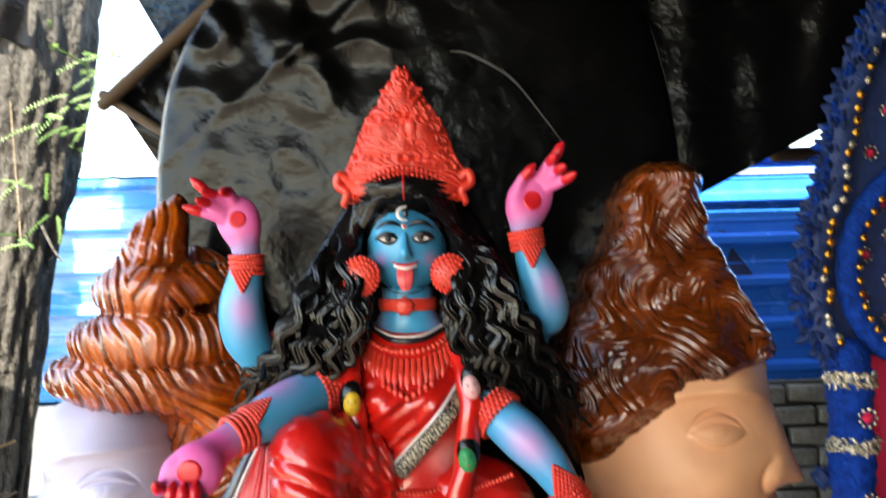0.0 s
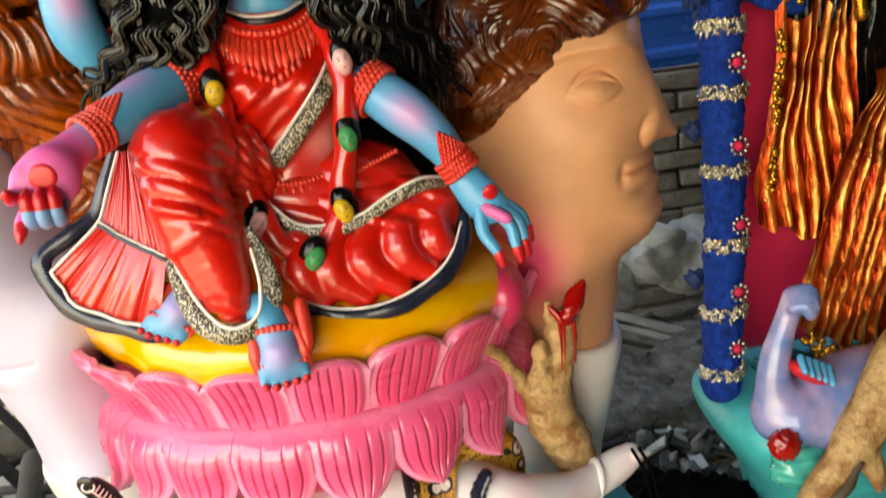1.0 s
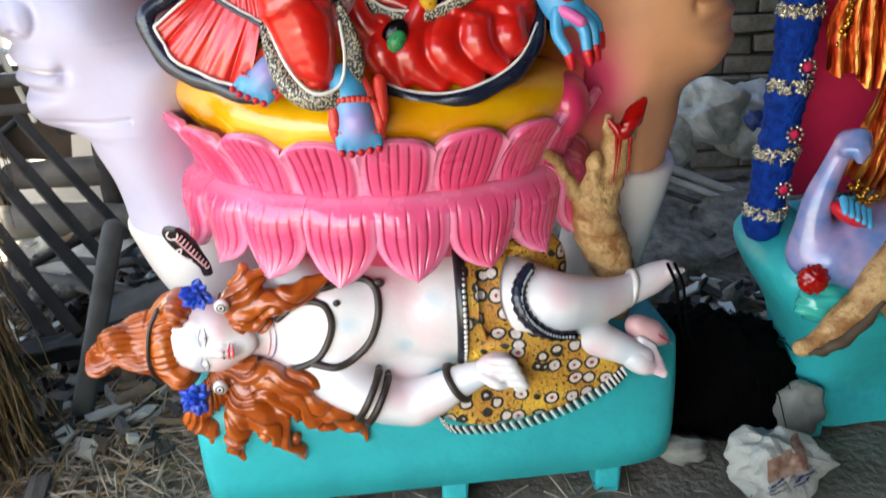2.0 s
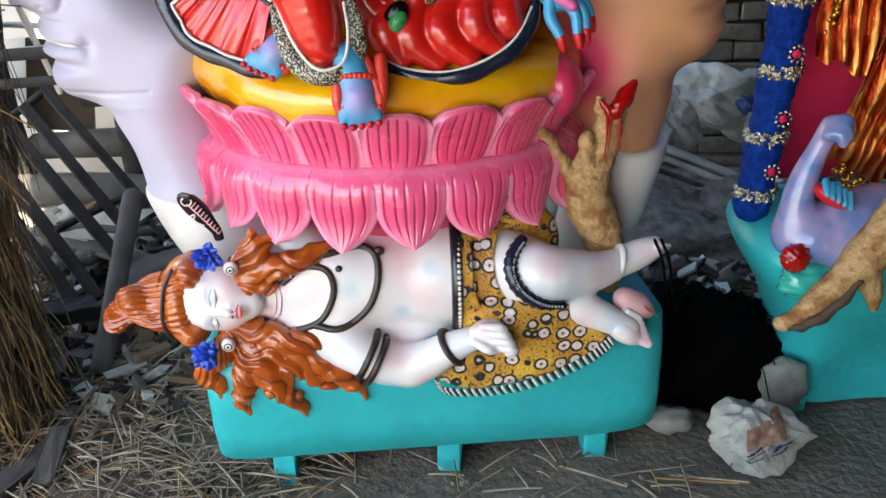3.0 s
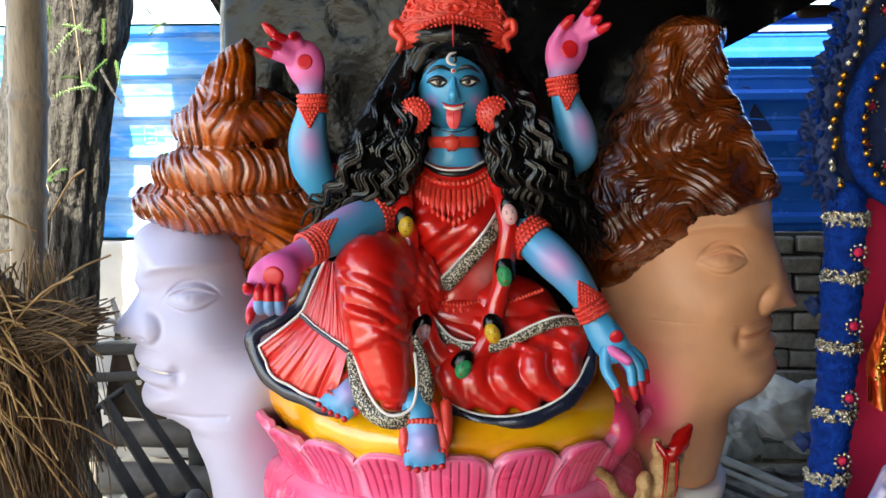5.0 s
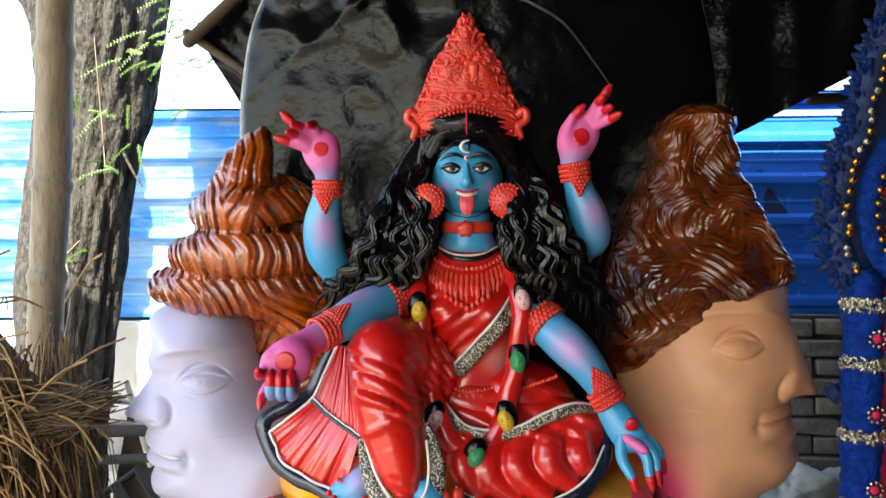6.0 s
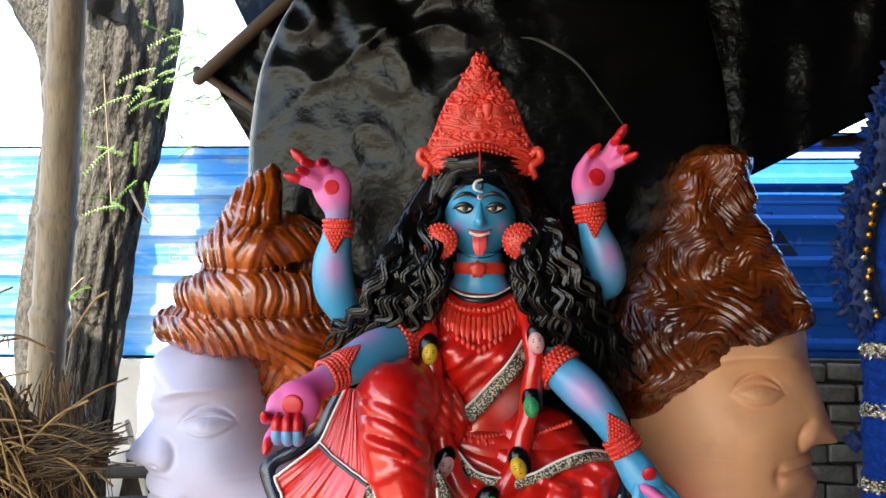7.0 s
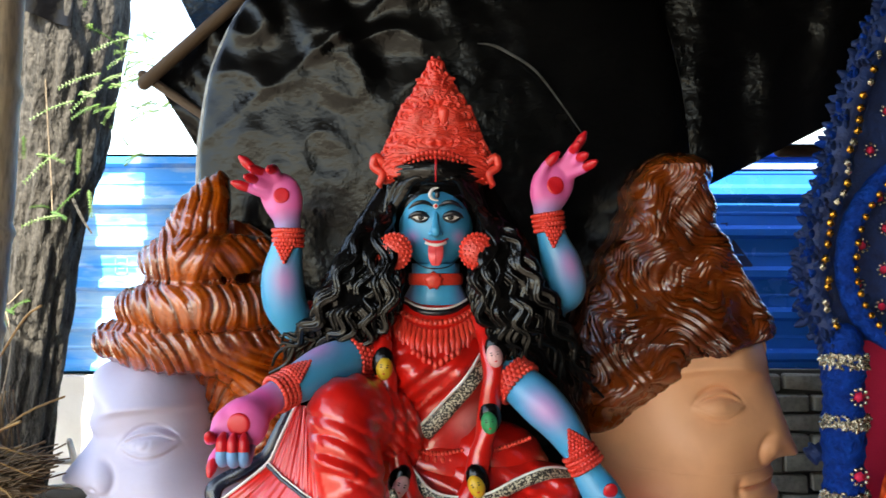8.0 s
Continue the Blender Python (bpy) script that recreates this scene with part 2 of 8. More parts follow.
def leopard():
    """Ochre cloth with white spots, ringed dark, and a red dot in each."""
    m = mat("painted_leopard_skin", (0.72, 0.42, 0.05), 0.5, (0.5, 0.2, 0.03), mix_scale=14, bump=1.0, bump_scale=130, bump_dist=0.006)
    nt = m.node_tree
    b = nt.nodes["Principled BSDF"]
    base = b.inputs["Base Color"].links[0].from_socket
    tc = nt.nodes.new("ShaderNodeTexCoord")
    v = nt.nodes.new("ShaderNodeTexVoronoi")
    v.inputs["Scale"].default_value, v.inputs["Randomness"].default_value = 25.0, 0.55
    nt.links.new(tc.outputs["Object"], v.inputs["Vector"])
    r = nt.nodes.new("ShaderNodeValToRGB")
    r.color_ramp.interpolation = "LINEAR"
    stops = [(0.0, (0.4, 0.02, 0.03, 1)), (0.11, (0.4, 0.05, 0.06, 1)), (0.14, (0.72, 0.62, 0.58, 1)), (0.32, (0.7, 0.6, 0.55, 1)), (0.34, (0.015, 0.012, 0.01, 1)), (0.44, (0.02, 0.015, 0.01, 1)), (0.465, (0.02, 0.015, 0.01, 0))]
    while len(r.color_ramp.elements) < len(stops):
        r.color_ramp.elements.new(0.5)
    for e, (p, c) in zip(r.color_ramp.elements, stops):
        e.position, e.color = p, c
    n = nt.nodes.new("ShaderNodeTexNoise")
    n.inputs["Scale"].default_value = 60
    nt.links.new(tc.outputs["Object"], n.inputs["Vector"])
    add = nt.nodes.new("ShaderNodeMath")
    add.operation, add.inputs[1].default_value = "MULTIPLY_ADD", 0.18
    nt.links.new(n.outputs["Fac"], add.inputs[0])
    nt.links.new(v.outputs["Distance"], add.inputs[2])
    sub = nt.nodes.new("ShaderNodeMath")
    sub.operation, sub.inputs[1].default_value = "SUBTRACT", 0.09
    nt.links.new(add.outputs[0], sub.inputs[0])
    nt.links.new(sub.outputs[0], r.inputs[0])
    mx = nt.nodes.new("ShaderNodeMix")
    mx.data_type = "RGBA"
    nt.links.new(r.outputs["Alpha"], mx.inputs[0])
    fl = nt.nodes.new("ShaderNodeTexNoise")
    fl.inputs["Scale"].default_value, fl.inputs["Detail"].default_value = 150, 3
    nt.links.new(tc.outputs["Object"], fl.inputs["Vector"])
    fr = nt.nodes.new("ShaderNodeMapRange")
    fr.inputs["From Min"].default_value, fr.inputs["From Max"].default_value = 0.58, 0.65
    nt.links.new(fl.outputs["Fac"], fr.inputs["Value"])
    fm = nt.nodes.new("ShaderNodeMix")
    fm.data_type = "RGBA"
    nt.links.new(fr.outputs[0], fm.inputs[0])
    nt.links.new(base, fm.inputs[6])
    fm.inputs[7].default_value = (0.03, 0.018, 0.01, 1)
    nt.links.new(fm.outputs[2], mx.inputs[6])
    nt.links.new(r.outputs["Color"], mx.inputs[7])
    nt.links.new(mx.outputs[2], b.inputs["Base Color"])
    return m


M["leopard"] = leopard()


# ---- shaping tools ----
def smooth_path(p, k):
    """Catmull-Rom through the rows of p, k steps a span."""
    p = np.asarray(p, float)
    q = np.vstack([2 * p[0] - p[1], p, 2 * p[-1] - p[-2]])
    out = []
    for i in range(1, len(q) - 2):
        for s in np.arange(k) / k:
            a, b, c, d = q[i - 1], q[i], q[i + 1], q[i + 2]
            out.append(0.5 * (2 * b + (c - a) * s + (2 * a - 5 * b + 4 * c - d) * s**2 + (3 * b - a - 3 * c + d) * s**3))
    out.append(p[-1])
    return np.array(out)


def along(knots, t):
    """Values at t (0 to 1) on a smooth curve through evenly spaced knots."""
    c = smooth_path(np.asarray(knots, float).reshape(len(knots), -1), 12)
    x = np.linspace(0, 1, len(c))
    return np.stack([np.interp(t, x, c[:, j]) for j in range(c.shape[1])], -1)


def hang(ob, parent):
    """Makes ob a part of parent and leaves it where it is."""
    if parent is not None:
        ob.parent = parent
        if parent.data is None:
            ob.matrix_parent_inverse = Matrix.Translation(-parent.location)


class Shape:
    """Collects surfaces into one mesh, each with its material and its tint of spray or groove shade."""

    def __init__(self):
        self.v, self.f, self.m, self.t, self.mats, self.n = [], [], [], [], [], 0

    def add(self, v, f, m, tint=None):
        if m not in self.mats:
            self.mats.append(m)
        v = np.asarray(v, float).reshape(-1, 3)
        self.v.append(v)
        self.t.append(np.zeros(len(v)) if tint is None else np.broadcast_to(np.asarray(tint, float).ravel(), len(v)).copy())
        self.f += [tuple(i + self.n for i in a) for a in f]
        self.m += [self.mats.index(m)] * len(f)
        self.n += len(v)
        return self

    def grid(self, v, m, tint=None, wrap=False, flip=False):
        """v: rows x columns x 3. wrap: the columns close into a ring."""
        r, c = v.shape[:2]
        f = []
        for i in range(r - 1):
            for j in range(c if wrap else c - 1):
                k = (j + 1) % c
                a = (i * c + j, i * c + k, (i + 1) * c + k, (i + 1) * c + j)
                f.append(a[::-1] if flip else a)
        return self.add(v.reshape(-1, 3), f, m, None if tint is None else np.asarray(tint).ravel())

    def tube(self, p, r, m, n=12, k=5, flat=1.0, tint=None, bump=None, cap=True, fore=(0, 1, 0)):
        """A rounded limb through the points p with radii r, flattened by flat towards fore."""
        p = np.asarray(p, float)
        r = np.broadcast_to(np.asarray(r, float), len(p))
        c = smooth_path(np.c_[p, r], k) if len(p) > 1 and k > 1 else np.c_[p, r]
        pos, rad = c[:, :3], np.maximum(c[:, 3], 1e-4)
        tan = np.gradient(pos, axis=0)
        tan /= np.linalg.norm(tan, axis=1)[:, None] + 1e-9
        side = np.cross(tan, fore)
        weak = np.linalg.norm(side, axis=1) < 0.15
        side[weak] = np.cross(tan[weak], (1, 0, 0.2))
        for i in range(1, len(side)):
            if side[i] @ side[i - 1] < 0:
                side[i] *= -1
        side /= np.linalg.norm(side, axis=1)[:, None] + 1e-9
        up = np.cross(side, tan)
        if cap:
            def ends(i, s):
                a = np.radians([75, 50, 25])
                if s > 0:
                    a = a[::-1]
                return pos[i] + s * tan[i] * (rad[i] * min(flat, 1) * np.sin(a))[:, None], rad[i] * np.cos(a)
            p0, r0 = ends(0, -1)
            p1, r1 = ends(-1, 1)
            pos, rad = np.vstack([p0, pos, p1]), np.r_[r0, rad, r1]
            side = np.vstack([[side[0]] * 3, side, [side[-1]] * 3])
            up = np.vstack([[up[0]] * 3, up, [up[-1]] * 3])
        a = np.linspace(0, 2 * np.pi, n, endpoint=False)
        u = np.linspace(0, 1, len(pos))
        g = np.ones((len(pos), n)) if bump is None else 1 + bump(u[:, None], a[None])
        v = pos[:, None] + (rad[:, None] * g)[..., None] * (np.cos(a)[None, :, None] * side[:, None] + flat * np.sin(a)[None, :, None] * up[:, None])
        tt = None if tint is None else np.broadcast_to(tint(u[:, None], a[None]), (len(pos), n))
        first = self.n
        self.grid(v, m, tt, wrap=True)
        if cap:
            self.f += [tuple(range(first + n - 1, first - 1, -1)), tuple(range(self.n - n, self.n))]
            self.m += [self.mats.index(m)] * 2
        return self

    def blob(self, c, r, m, rot=(0, 0, 0), n=18, bump=None, tint=None):
        """A rounded lump with radii r, turned by rot degrees."""
        a = np.linspace(0.03, np.pi - 0.03, max(7, n * 2 // 3))[:, None]
        b = np.linspace(0, 2 * np.pi, n, endpoint=False)[None]
        d = np.stack([np.sin(a) * np.cos(b), np.sin(a) * np.sin(b), np.cos(a) + 0 * b], -1)
        g = 1 if bump is None else (1 + bump(d))[..., None]
        t = None if tint is None else tint(d)
        q = np.array(Euler([radians(x) for x in rot]).to_matrix())
        first = self.n
        self.grid((d * g * np.asarray(r)) @ q.T + np.asarray(c), m, t, wrap=True)
        self.f += [tuple(range(first + n - 1, first - 1, -1)), tuple(range(self.n - n, self.n))]
        self.m += [self.mats.index(m)] * 2
        return self

    def rings(self, rows, m, n=28, k=5, bump=None, tint=None, cap=True):
        """Stacked ellipses: rows of x, y, z, half width, half depth."""
        c = smooth_path(np.asarray(rows, float), k)
        a = np.linspace(0, 2 * np.pi, n, endpoint=False)
        v = np.stack([c[:, :1] + c[:, 3:4] * np.cos(a), c[:, 1:2] + c[:, 4:5] * np.sin(a), c[:, 2:3] + 0 * a], -1)
        if bump is not None:
            v = bump(v)
        first = self.n
        self.grid(v, m, None if tint is None else tint(v), wrap=True)
        if cap:
            self.f += [tuple(range(first + n - 1, first - 1, -1)), tuple(range(self.n - n, self.n))]
            self.m += [self.mats.index(m)] * 2
        return self

    def relief(self, zs, left, right, y, front, back, m, rows=60, cols=40, power=0.5, carve=None, tint=None, depth=0.0):
        """A body between two outlines given at heights zs: it swells by front towards -y and by back towards +y."""
        s = np.linspace(0, 1, rows)
        src = np.linspace(0, 1, len(zs))
        c = smooth_path(np.c_[zs, left, right], 10)
        x = np.linspace(0, 1, len(c))
        z, l, r = (np.interp(s, x, c[:, j]) for j in range(3))
        u = np.linspace(0, 1, cols)
        e = 0.5 - 0.5 * np.cos(np.pi * u)
        X = l[:, None] + (r - l)[:, None] * e
        Z = z[:, None] + 0 * e
        if depth:
            rim = np.concatenate([np.c_[l, z], np.c_[r, z][::-1], np.c_[np.linspace(l[0], r[0], 30), np.full(30, z[0])]])
            d = np.sqrt(np.min((X[..., None] - rim[:, 0]) ** 2 + (Z[..., None] - rim[:, 1]) ** 2, -1))
            w = np.sqrt(1 - (1 - np.clip(d / depth, 0, 1)) ** 2)
            for _ in range(45):
                w[1:-1, 1:-1] = (w[1:-1, 1:-1] * 2 + w[:-2, 1:-1] + w[2:, 1:-1] + w[1:-1, :-2] + w[1:-1, 2:]) / 6
        else:
            w = (4 * e * (1 - e)) ** power
        ends = 1.0 if depth else np.minimum(1, np.minimum(s, 1 - s) * 14)[:, None] ** 0.5
        f = front(X, Z) if callable(front) else front
        Y = y - f * w * ends
        if carve is not None:
            Y = Y - carve(X, Z, e[None] + 0 * X) * np.minimum(1, w * 2.0) * ends
        t = None if tint is None else tint(X, Z)
        self.grid(np.stack([X, Y, Z], -1), m, t, flip=bool(z[0] > z[-1]))
        self.grid(np.stack([X, y + back * w * ends, Z], -1), m, t, flip=not z[0] > z[-1])
        return self

    def absorb(self, other, scale=1.0, about=(0, 0, 0), shift=(0, 0, 0)):
        """Takes in another shape, scaled about a point."""
        ids = []
        for m in other.mats:
            if m not in self.mats:
                self.mats.append(m)
            ids.append(self.mats.index(m))
        v = (np.vstack(other.v) - about) * scale + np.asarray(about) + np.asarray(shift)
        self.v.append(v)
        self.t.append(np.concatenate(other.t))
        self.f += [tuple(i + self.n for i in a) for a in other.f]
        self.m += [ids[i] for i in other.m]
        self.n += len(v)
        return self

    def done(self, name, parent=None, label="", category="", kind="", group="", flat=False):
        me = bpy.data.meshes.new(name)
        v = np.vstack(self.v)
        me.from_pydata(v.tolist(), [], self.f)
        for m in self.mats:
            me.materials.append(M[m])
        me.polygons.foreach_set("material_index", self.m)
        if not flat:
            me.polygons.foreach_set("use_smooth", [True] * len(me.polygons))
        at = me.attributes.new("tint", "FLOAT", "POINT")
        at.data.foreach_set("value", np.concatenate(self.t))
        bm = bmesh.new()
        bm.from_mesh(me)
        bmesh.ops.recalc_face_normals(bm, faces=bm.faces)
        bm.to_mesh(me)
        bm.free()
        me.update()
        ob = new(name, me)
        hang(ob, parent)
        return tagged(ob, label, category, group, kind)


def melt(g, parts, m, h=0.0035, carve=None, tint=None, soften=0):
    """Limbs and lumps that flow into one another, as a modelled body does. parts: (path, radii, blend) or (centre, radii, turn, blend)."""
    rows = []
    for q in parts:
        if len(q) == 3:
            c = smooth_path(np.c_[np.asarray(q[0], float), np.broadcast_to(np.asarray(q[1], float), len(q[0]))], 4)
            big = c[:, 3].max() + q[2] + 4 * h
            rows.append((c[:, :3].min(0) - big, c[:, :3].max(0) + big, c, None, q[2]))
        else:
            turn = np.array(Euler([radians(x) for x in q[2]]).to_matrix())
            big = (abs(turn) * np.asarray(q[1])).sum(1) + q[3] + 4 * h
            rows.append((np.asarray(q[0]) - big, np.asarray(q[0]) + big, np.asarray(q[0], float), (np.asarray(q[1], float), turn), q[3]))
    lo = np.min([r[0] for r in rows], 0) - 2 * h
    size = np.ceil((np.max([r[1] for r in rows], 0) + 2 * h - lo) / h).astype(int) + 1
    D = np.full(size, 1.0, np.float32)
    axes = [(lo[i] + h * np.arange(size[i])).astype(np.float32) for i in range(3)]
    for a, b, c, e, k in rows:
        i0 = np.maximum(0, ((a - lo) / h).astype(int))
        i1 = np.minimum(size, ((b - lo) / h).astype(int) + 2)
        sl = tuple(slice(p, q) for p, q in zip(i0, i1))
        P = np.stack(np.meshgrid(*[axes[i][sl[i]] for i in range(3)], indexing="ij"), -1)
        if e is None:
            d = np.full(P.shape[:3], 1.0, np.float32)
            for p, q in zip(c[:-1], c[1:]):
                v = q[:3] - p[:3]
                w = P - p[:3].astype(np.float32)
                t = np.clip(w @ v.astype(np.float32) / max(1e-9, v @ v), 0, 1)
                w = w - t[..., None] * v.astype(np.float32)
                d = np.minimum(d, np.sqrt((w * w).sum(-1)) - (p[3] + t * (q[3] - p[3])))
        else:
            w = (P - c.astype(np.float32)) @ e[1].astype(np.float32)
            k0 = np.sqrt(((w / e[0]) ** 2).sum(-1))
            k1 = np.sqrt(((w / e[0] ** 2) ** 2).sum(-1)) + 1e-6
            d = k0 * (k0 - 1) / k1
        o = D[sl]
        f = np.clip(0.5 + 0.5 * (o - d) / k, 0, 1)
        D[sl] = o * (1 - f) + d * f - k * f * (1 - f)
    for _ in range(soften):
        for ax in range(3):
            D = (np.roll(D, 1, ax) + 2 * D + np.roll(D, -1, ax)) / 4
    if carve is not None:
        near = np.argwhere(abs(D) < 0.03)
        D[tuple(near.T)] -= carve(lo + h * near)
    S = D < 0
    cnt = sum(S[i : size[0] - 1 + i, j : size[1] - 1 + j, l : size[2] - 1 + l].astype(np.int8) for i in (0, 1) for j in (0, 1) for l in (0, 1))
    cells = np.argwhere((cnt > 0) & (cnt < 8))
    ids = np.full(cnt.shape, -1, int)
    ids[tuple(cells.T)] = np.arange(len(cells))
    acc, num = np.zeros((len(cells), 3)), np.zeros(len(cells))
    corners = [(i, j, l) for i in (0, 1) for j in (0, 1) for l in (0, 1)]
    for p in corners:
        for ax in range(3):
            if p[ax]:
                continue
            q = tuple(1 if n == ax else v for n, v in enumerate(p))
            da, db = D[tuple((cells + p).T)], D[tuple((cells + q).T)]
            hit = (da < 0) != (db < 0)
            t = np.where(hit, da / np.where(hit, da - db, 1), 0)
            pos = np.asarray(p, float) + t[:, None] * (np.asarray(q) - p)
            acc[hit] += pos[hit]
            num[hit] += 1
    V = lo + h * (cells + acc / num[:, None])
    F = []
    for ax in range(3):
        u, w = (ax + 1) % 3, (ax + 2) % 3
        sh = [slice(None)] * 3
        sh2 = [slice(None)] * 3
        sh[ax], sh2[ax] = slice(0, -1), slice(1, None)
        edge = np.argwhere(S[tuple(sh)] != S[tuple(sh2)])
        eu, ew = np.eye(3, dtype=int)[u], np.eye(3, dtype=int)[w]
        quad = np.stack([ids[tuple((edge - o).T)] for o in (0 * eu, eu, eu + ew, ew)], 1)
        first = S[tuple(edge.T)]
        quad[~first] = quad[~first][:, ::-1]
        F.append(quad)
    F = np.vstack(F)
    ea, eb = np.concatenate([F[:, 0], F[:, 1], F[:, 2], F[:, 3]]), np.concatenate([F[:, 1], F[:, 2], F[:, 3], F[:, 0]])
    deg = np.maximum(1, np.bincount(ea, minlength=len(V)))
    for pull in (0.6, 0.6, -0.5, 0.6):
        mean = np.stack([np.bincount(ea, V[eb, i], minlength=len(V)) / deg for i in range(3)], -1)
        V = V + pull * (mean - V)
    g.add(V, F.tolist(), m, None if tint is None else tint(V))
    return V


def drape(V, pts, lift=0.003):
    """Points (x, z) laid on the front of the surface V."""
    out = []
    for x, z in pts:
        d = np.hypot(V[:, 0] - x, V[:, 2] - z)
        near = d < max(0.005, d.min() + 0.001)
        out.append((x, float(V[near, 1].min()) - lift, z))
    return out


def sprays(spots):
    """Soft sprayed patches (x, z, radius, amount) on the side that faces the yard."""
    def f(V):
        t = 0
        for x, z, r, amt in spots:
            t = t + amt * np.exp(-(((V[:, 0] - x) ** 2 + (V[:, 2] - z) ** 2) / r**2))
        return np.clip(t, -0.9, 0.9)
    return f


def box(name, lo, hi, m, bevel=0.004, parent=None, pose_m=None, jitter=0.0, seed=0, cuts=1, **tags):
    """A block with worn, bevelled edges between two corners."""
    rnd = random.Random(seed)
    bm = bmesh.new()
    bmesh.ops.create_cube(bm, size=1)
    lo, hi = Vector(lo), Vector(hi)
    for v in bm.verts:
        v.co = Vector([lo[i] + (v.co[i] + 0.5) * (hi[i] - lo[i]) for i in range(3)])
    if bevel:
        bmesh.ops.bevel(bm, geom=bm.edges[:], offset=bevel, segments=1, affect="EDGES")
    if cuts > 1:
        bmesh.ops.subdivide_edges(bm, edges=bm.edges[:], cuts=cuts - 1, use_grid_fill=True)
    if jitter:
        for v in bm.verts:
            v.co += Vector([rnd.uniform(-jitter, jitter) for _ in range(3)])
    me = bpy.data.meshes.new(name)
    bm.to_mesh(me)
    bm.free()
    me.materials.append(M[m])
    ob = new(name, me)
    if pose_m is not None:
        ob.matrix_world = pose_m
    hang(ob, parent)
    return tagged(ob, tags.get("label", ""), tags.get("category", ""), tags.get("group", ""), tags.get("kind", ""))


def empty(name, label, category, group="", at=(0, 0, 0)):
    ob = new(name)
    ob.location = at
    return tagged(ob, label, category, group)


def ripple(seed, scale, amount):
    """Smooth uneven relief in space."""
    g = np.random.default_rng(seed)
    w, ph, am = g.normal(0, 1, (9, 3)), g.uniform(0, 6.28, 9), g.uniform(0.4, 1, 9)

    def f(v):
        return amount * sum(a * np.sin(scale * (v @ k) + p) for k, p, a in zip(w, ph, am)) / 3
    return f


# ---- ground and surroundings ----
def ground():
    g = Shape()
    n = 130
    u = np.linspace(-1, 1, n)
    k = np.sign(u) * (0.25 * abs(u) + 0.75 * abs(u) ** 6)
    X, Y = np.meshgrid(k * 300, 2.0 + k * 300)
    V = np.stack([X, Y, 0 * X], -1)
    near = np.exp(-((X / 6) ** 2 + ((Y - 2) / 6) ** 2))
    V[..., 2] = near * (ripple(3, 3.0, 0.012)(V) + ripple(4, 14.0, 0.006)(V)) - 0.012
    g.grid(V, "earth")
    return g.done("ground", label="dusty grey trodden earth floor of an open workshop", category="ground", kind="structure")


ground()

WALL_Y = 3.74


def brick_wall(name, x0, x1, z1, m, label, y=WALL_Y, seed=1):
    """A wall in running bond: a recessed mortar core with single bricks on its face."""
    core = box(name, (x0, y + 0.012, 0), (x1, y + 0.22, z1), "mortar", 0, label=label, category="wall", kind="structure")
    rnd = random.Random(seed)
    meshes = []
    for i in range(5):
        b = bmesh.new()
        bmesh.ops.create_cube(b, size=1)
        for v in b.verts:
            v.co = Vector((v.co.x * 0.235, v.co.y * 0.06, v.co.z * 0.076)) + Vector([rnd.uniform(-0.005, 0.005) for _ in range(3)])
        bmesh.ops.bevel(b, geom=b.edges[:], offset=0.007, segments=1, affect="EDGES")
        for v in b.verts:
            v.co += Vector([rnd.uniform(-0.0025, 0.0025) for _ in range(3)])
        me = bpy.data.meshes.new("brick")
        b.to_mesh(me)
        b.free()
        me.materials.append(M[m])
        meshes.append(me)
    return core, meshes, rnd, (x0, x1, z1, y)


def lay_bricks(spec, lo, hi):
    core, meshes, rnd, (x0, x1, z1, y) = spec
    z, row = 0.045, 0
    while z < z1 - 0.03:
        x = lo + (0.12 if row % 2 else 0.0)
        while x < hi:
            if lo <= x <= hi:
                ob = new("brick", rnd.choice(meshes))
                ob.location = (x + rnd.uniform(-0.006, 0.006), y + rnd.uniform(-0.005, 0.004), z + rnd.uniform(-0.003, 0.003))
                ob.rotation_euler = (0, radians(rnd.uniform(-1.2, 1.2)), radians(rnd.uniform(-1.5, 1.5)))
                hang(ob, core)
            x += 0.25
        z, row = z + 0.091, row + 1


wall_right = brick_wall("wall_north", 0.3, 4.5, 1.1, "brick", "low wall of dusty grey bricks with raked joints")
wall_left = box("wall_west", (-5.5, WALL_Y + 0.012, 0), (0.3, WALL_Y + 0.22, 1.08), "plaster", 0.01, jitter=0.006, cuts=12, label="low pale plastered wall in bright sun", category="wall", kind="structure")


def steel_sheet(name, x0, x1, z0, z1, label, crest, m="sheet_blue"):
    """A profiled sheet with horizontal ribs every 0.19 m, standing on the wall."""
    g = Shape()
    prof = []
    z = crest
    while z > z0:
        z -= 0.19
    while z < z1 + 0.19:
        prof += [(z - 0.034, 0.0), (z - 0.017, -0.03), (z + 0.012, -0.03), (z + 0.03, 0.0), (z + 0.075, 0.0), (z + 0.08, -0.004), (z + 0.088, -0.004), (z + 0.093, 0.0)]
        z += 0.19
    prof = [(min(max(a, z0), z1), b) for a, b in prof]
    xs = np.linspace(x0, x1, 16)
    V = np.array([[(x, WALL_Y + 0.05 + b + 0.004 * math.sin(3 * x + 5 * a), a) for x in xs] for a, b in prof])
    g.grid(V, m, flip=True)
    W = V.copy()
    W[..., 1] += 0.002
    g.grid(W, m)
    return g.done(name, label=label, category="metal sheet", flat=True)


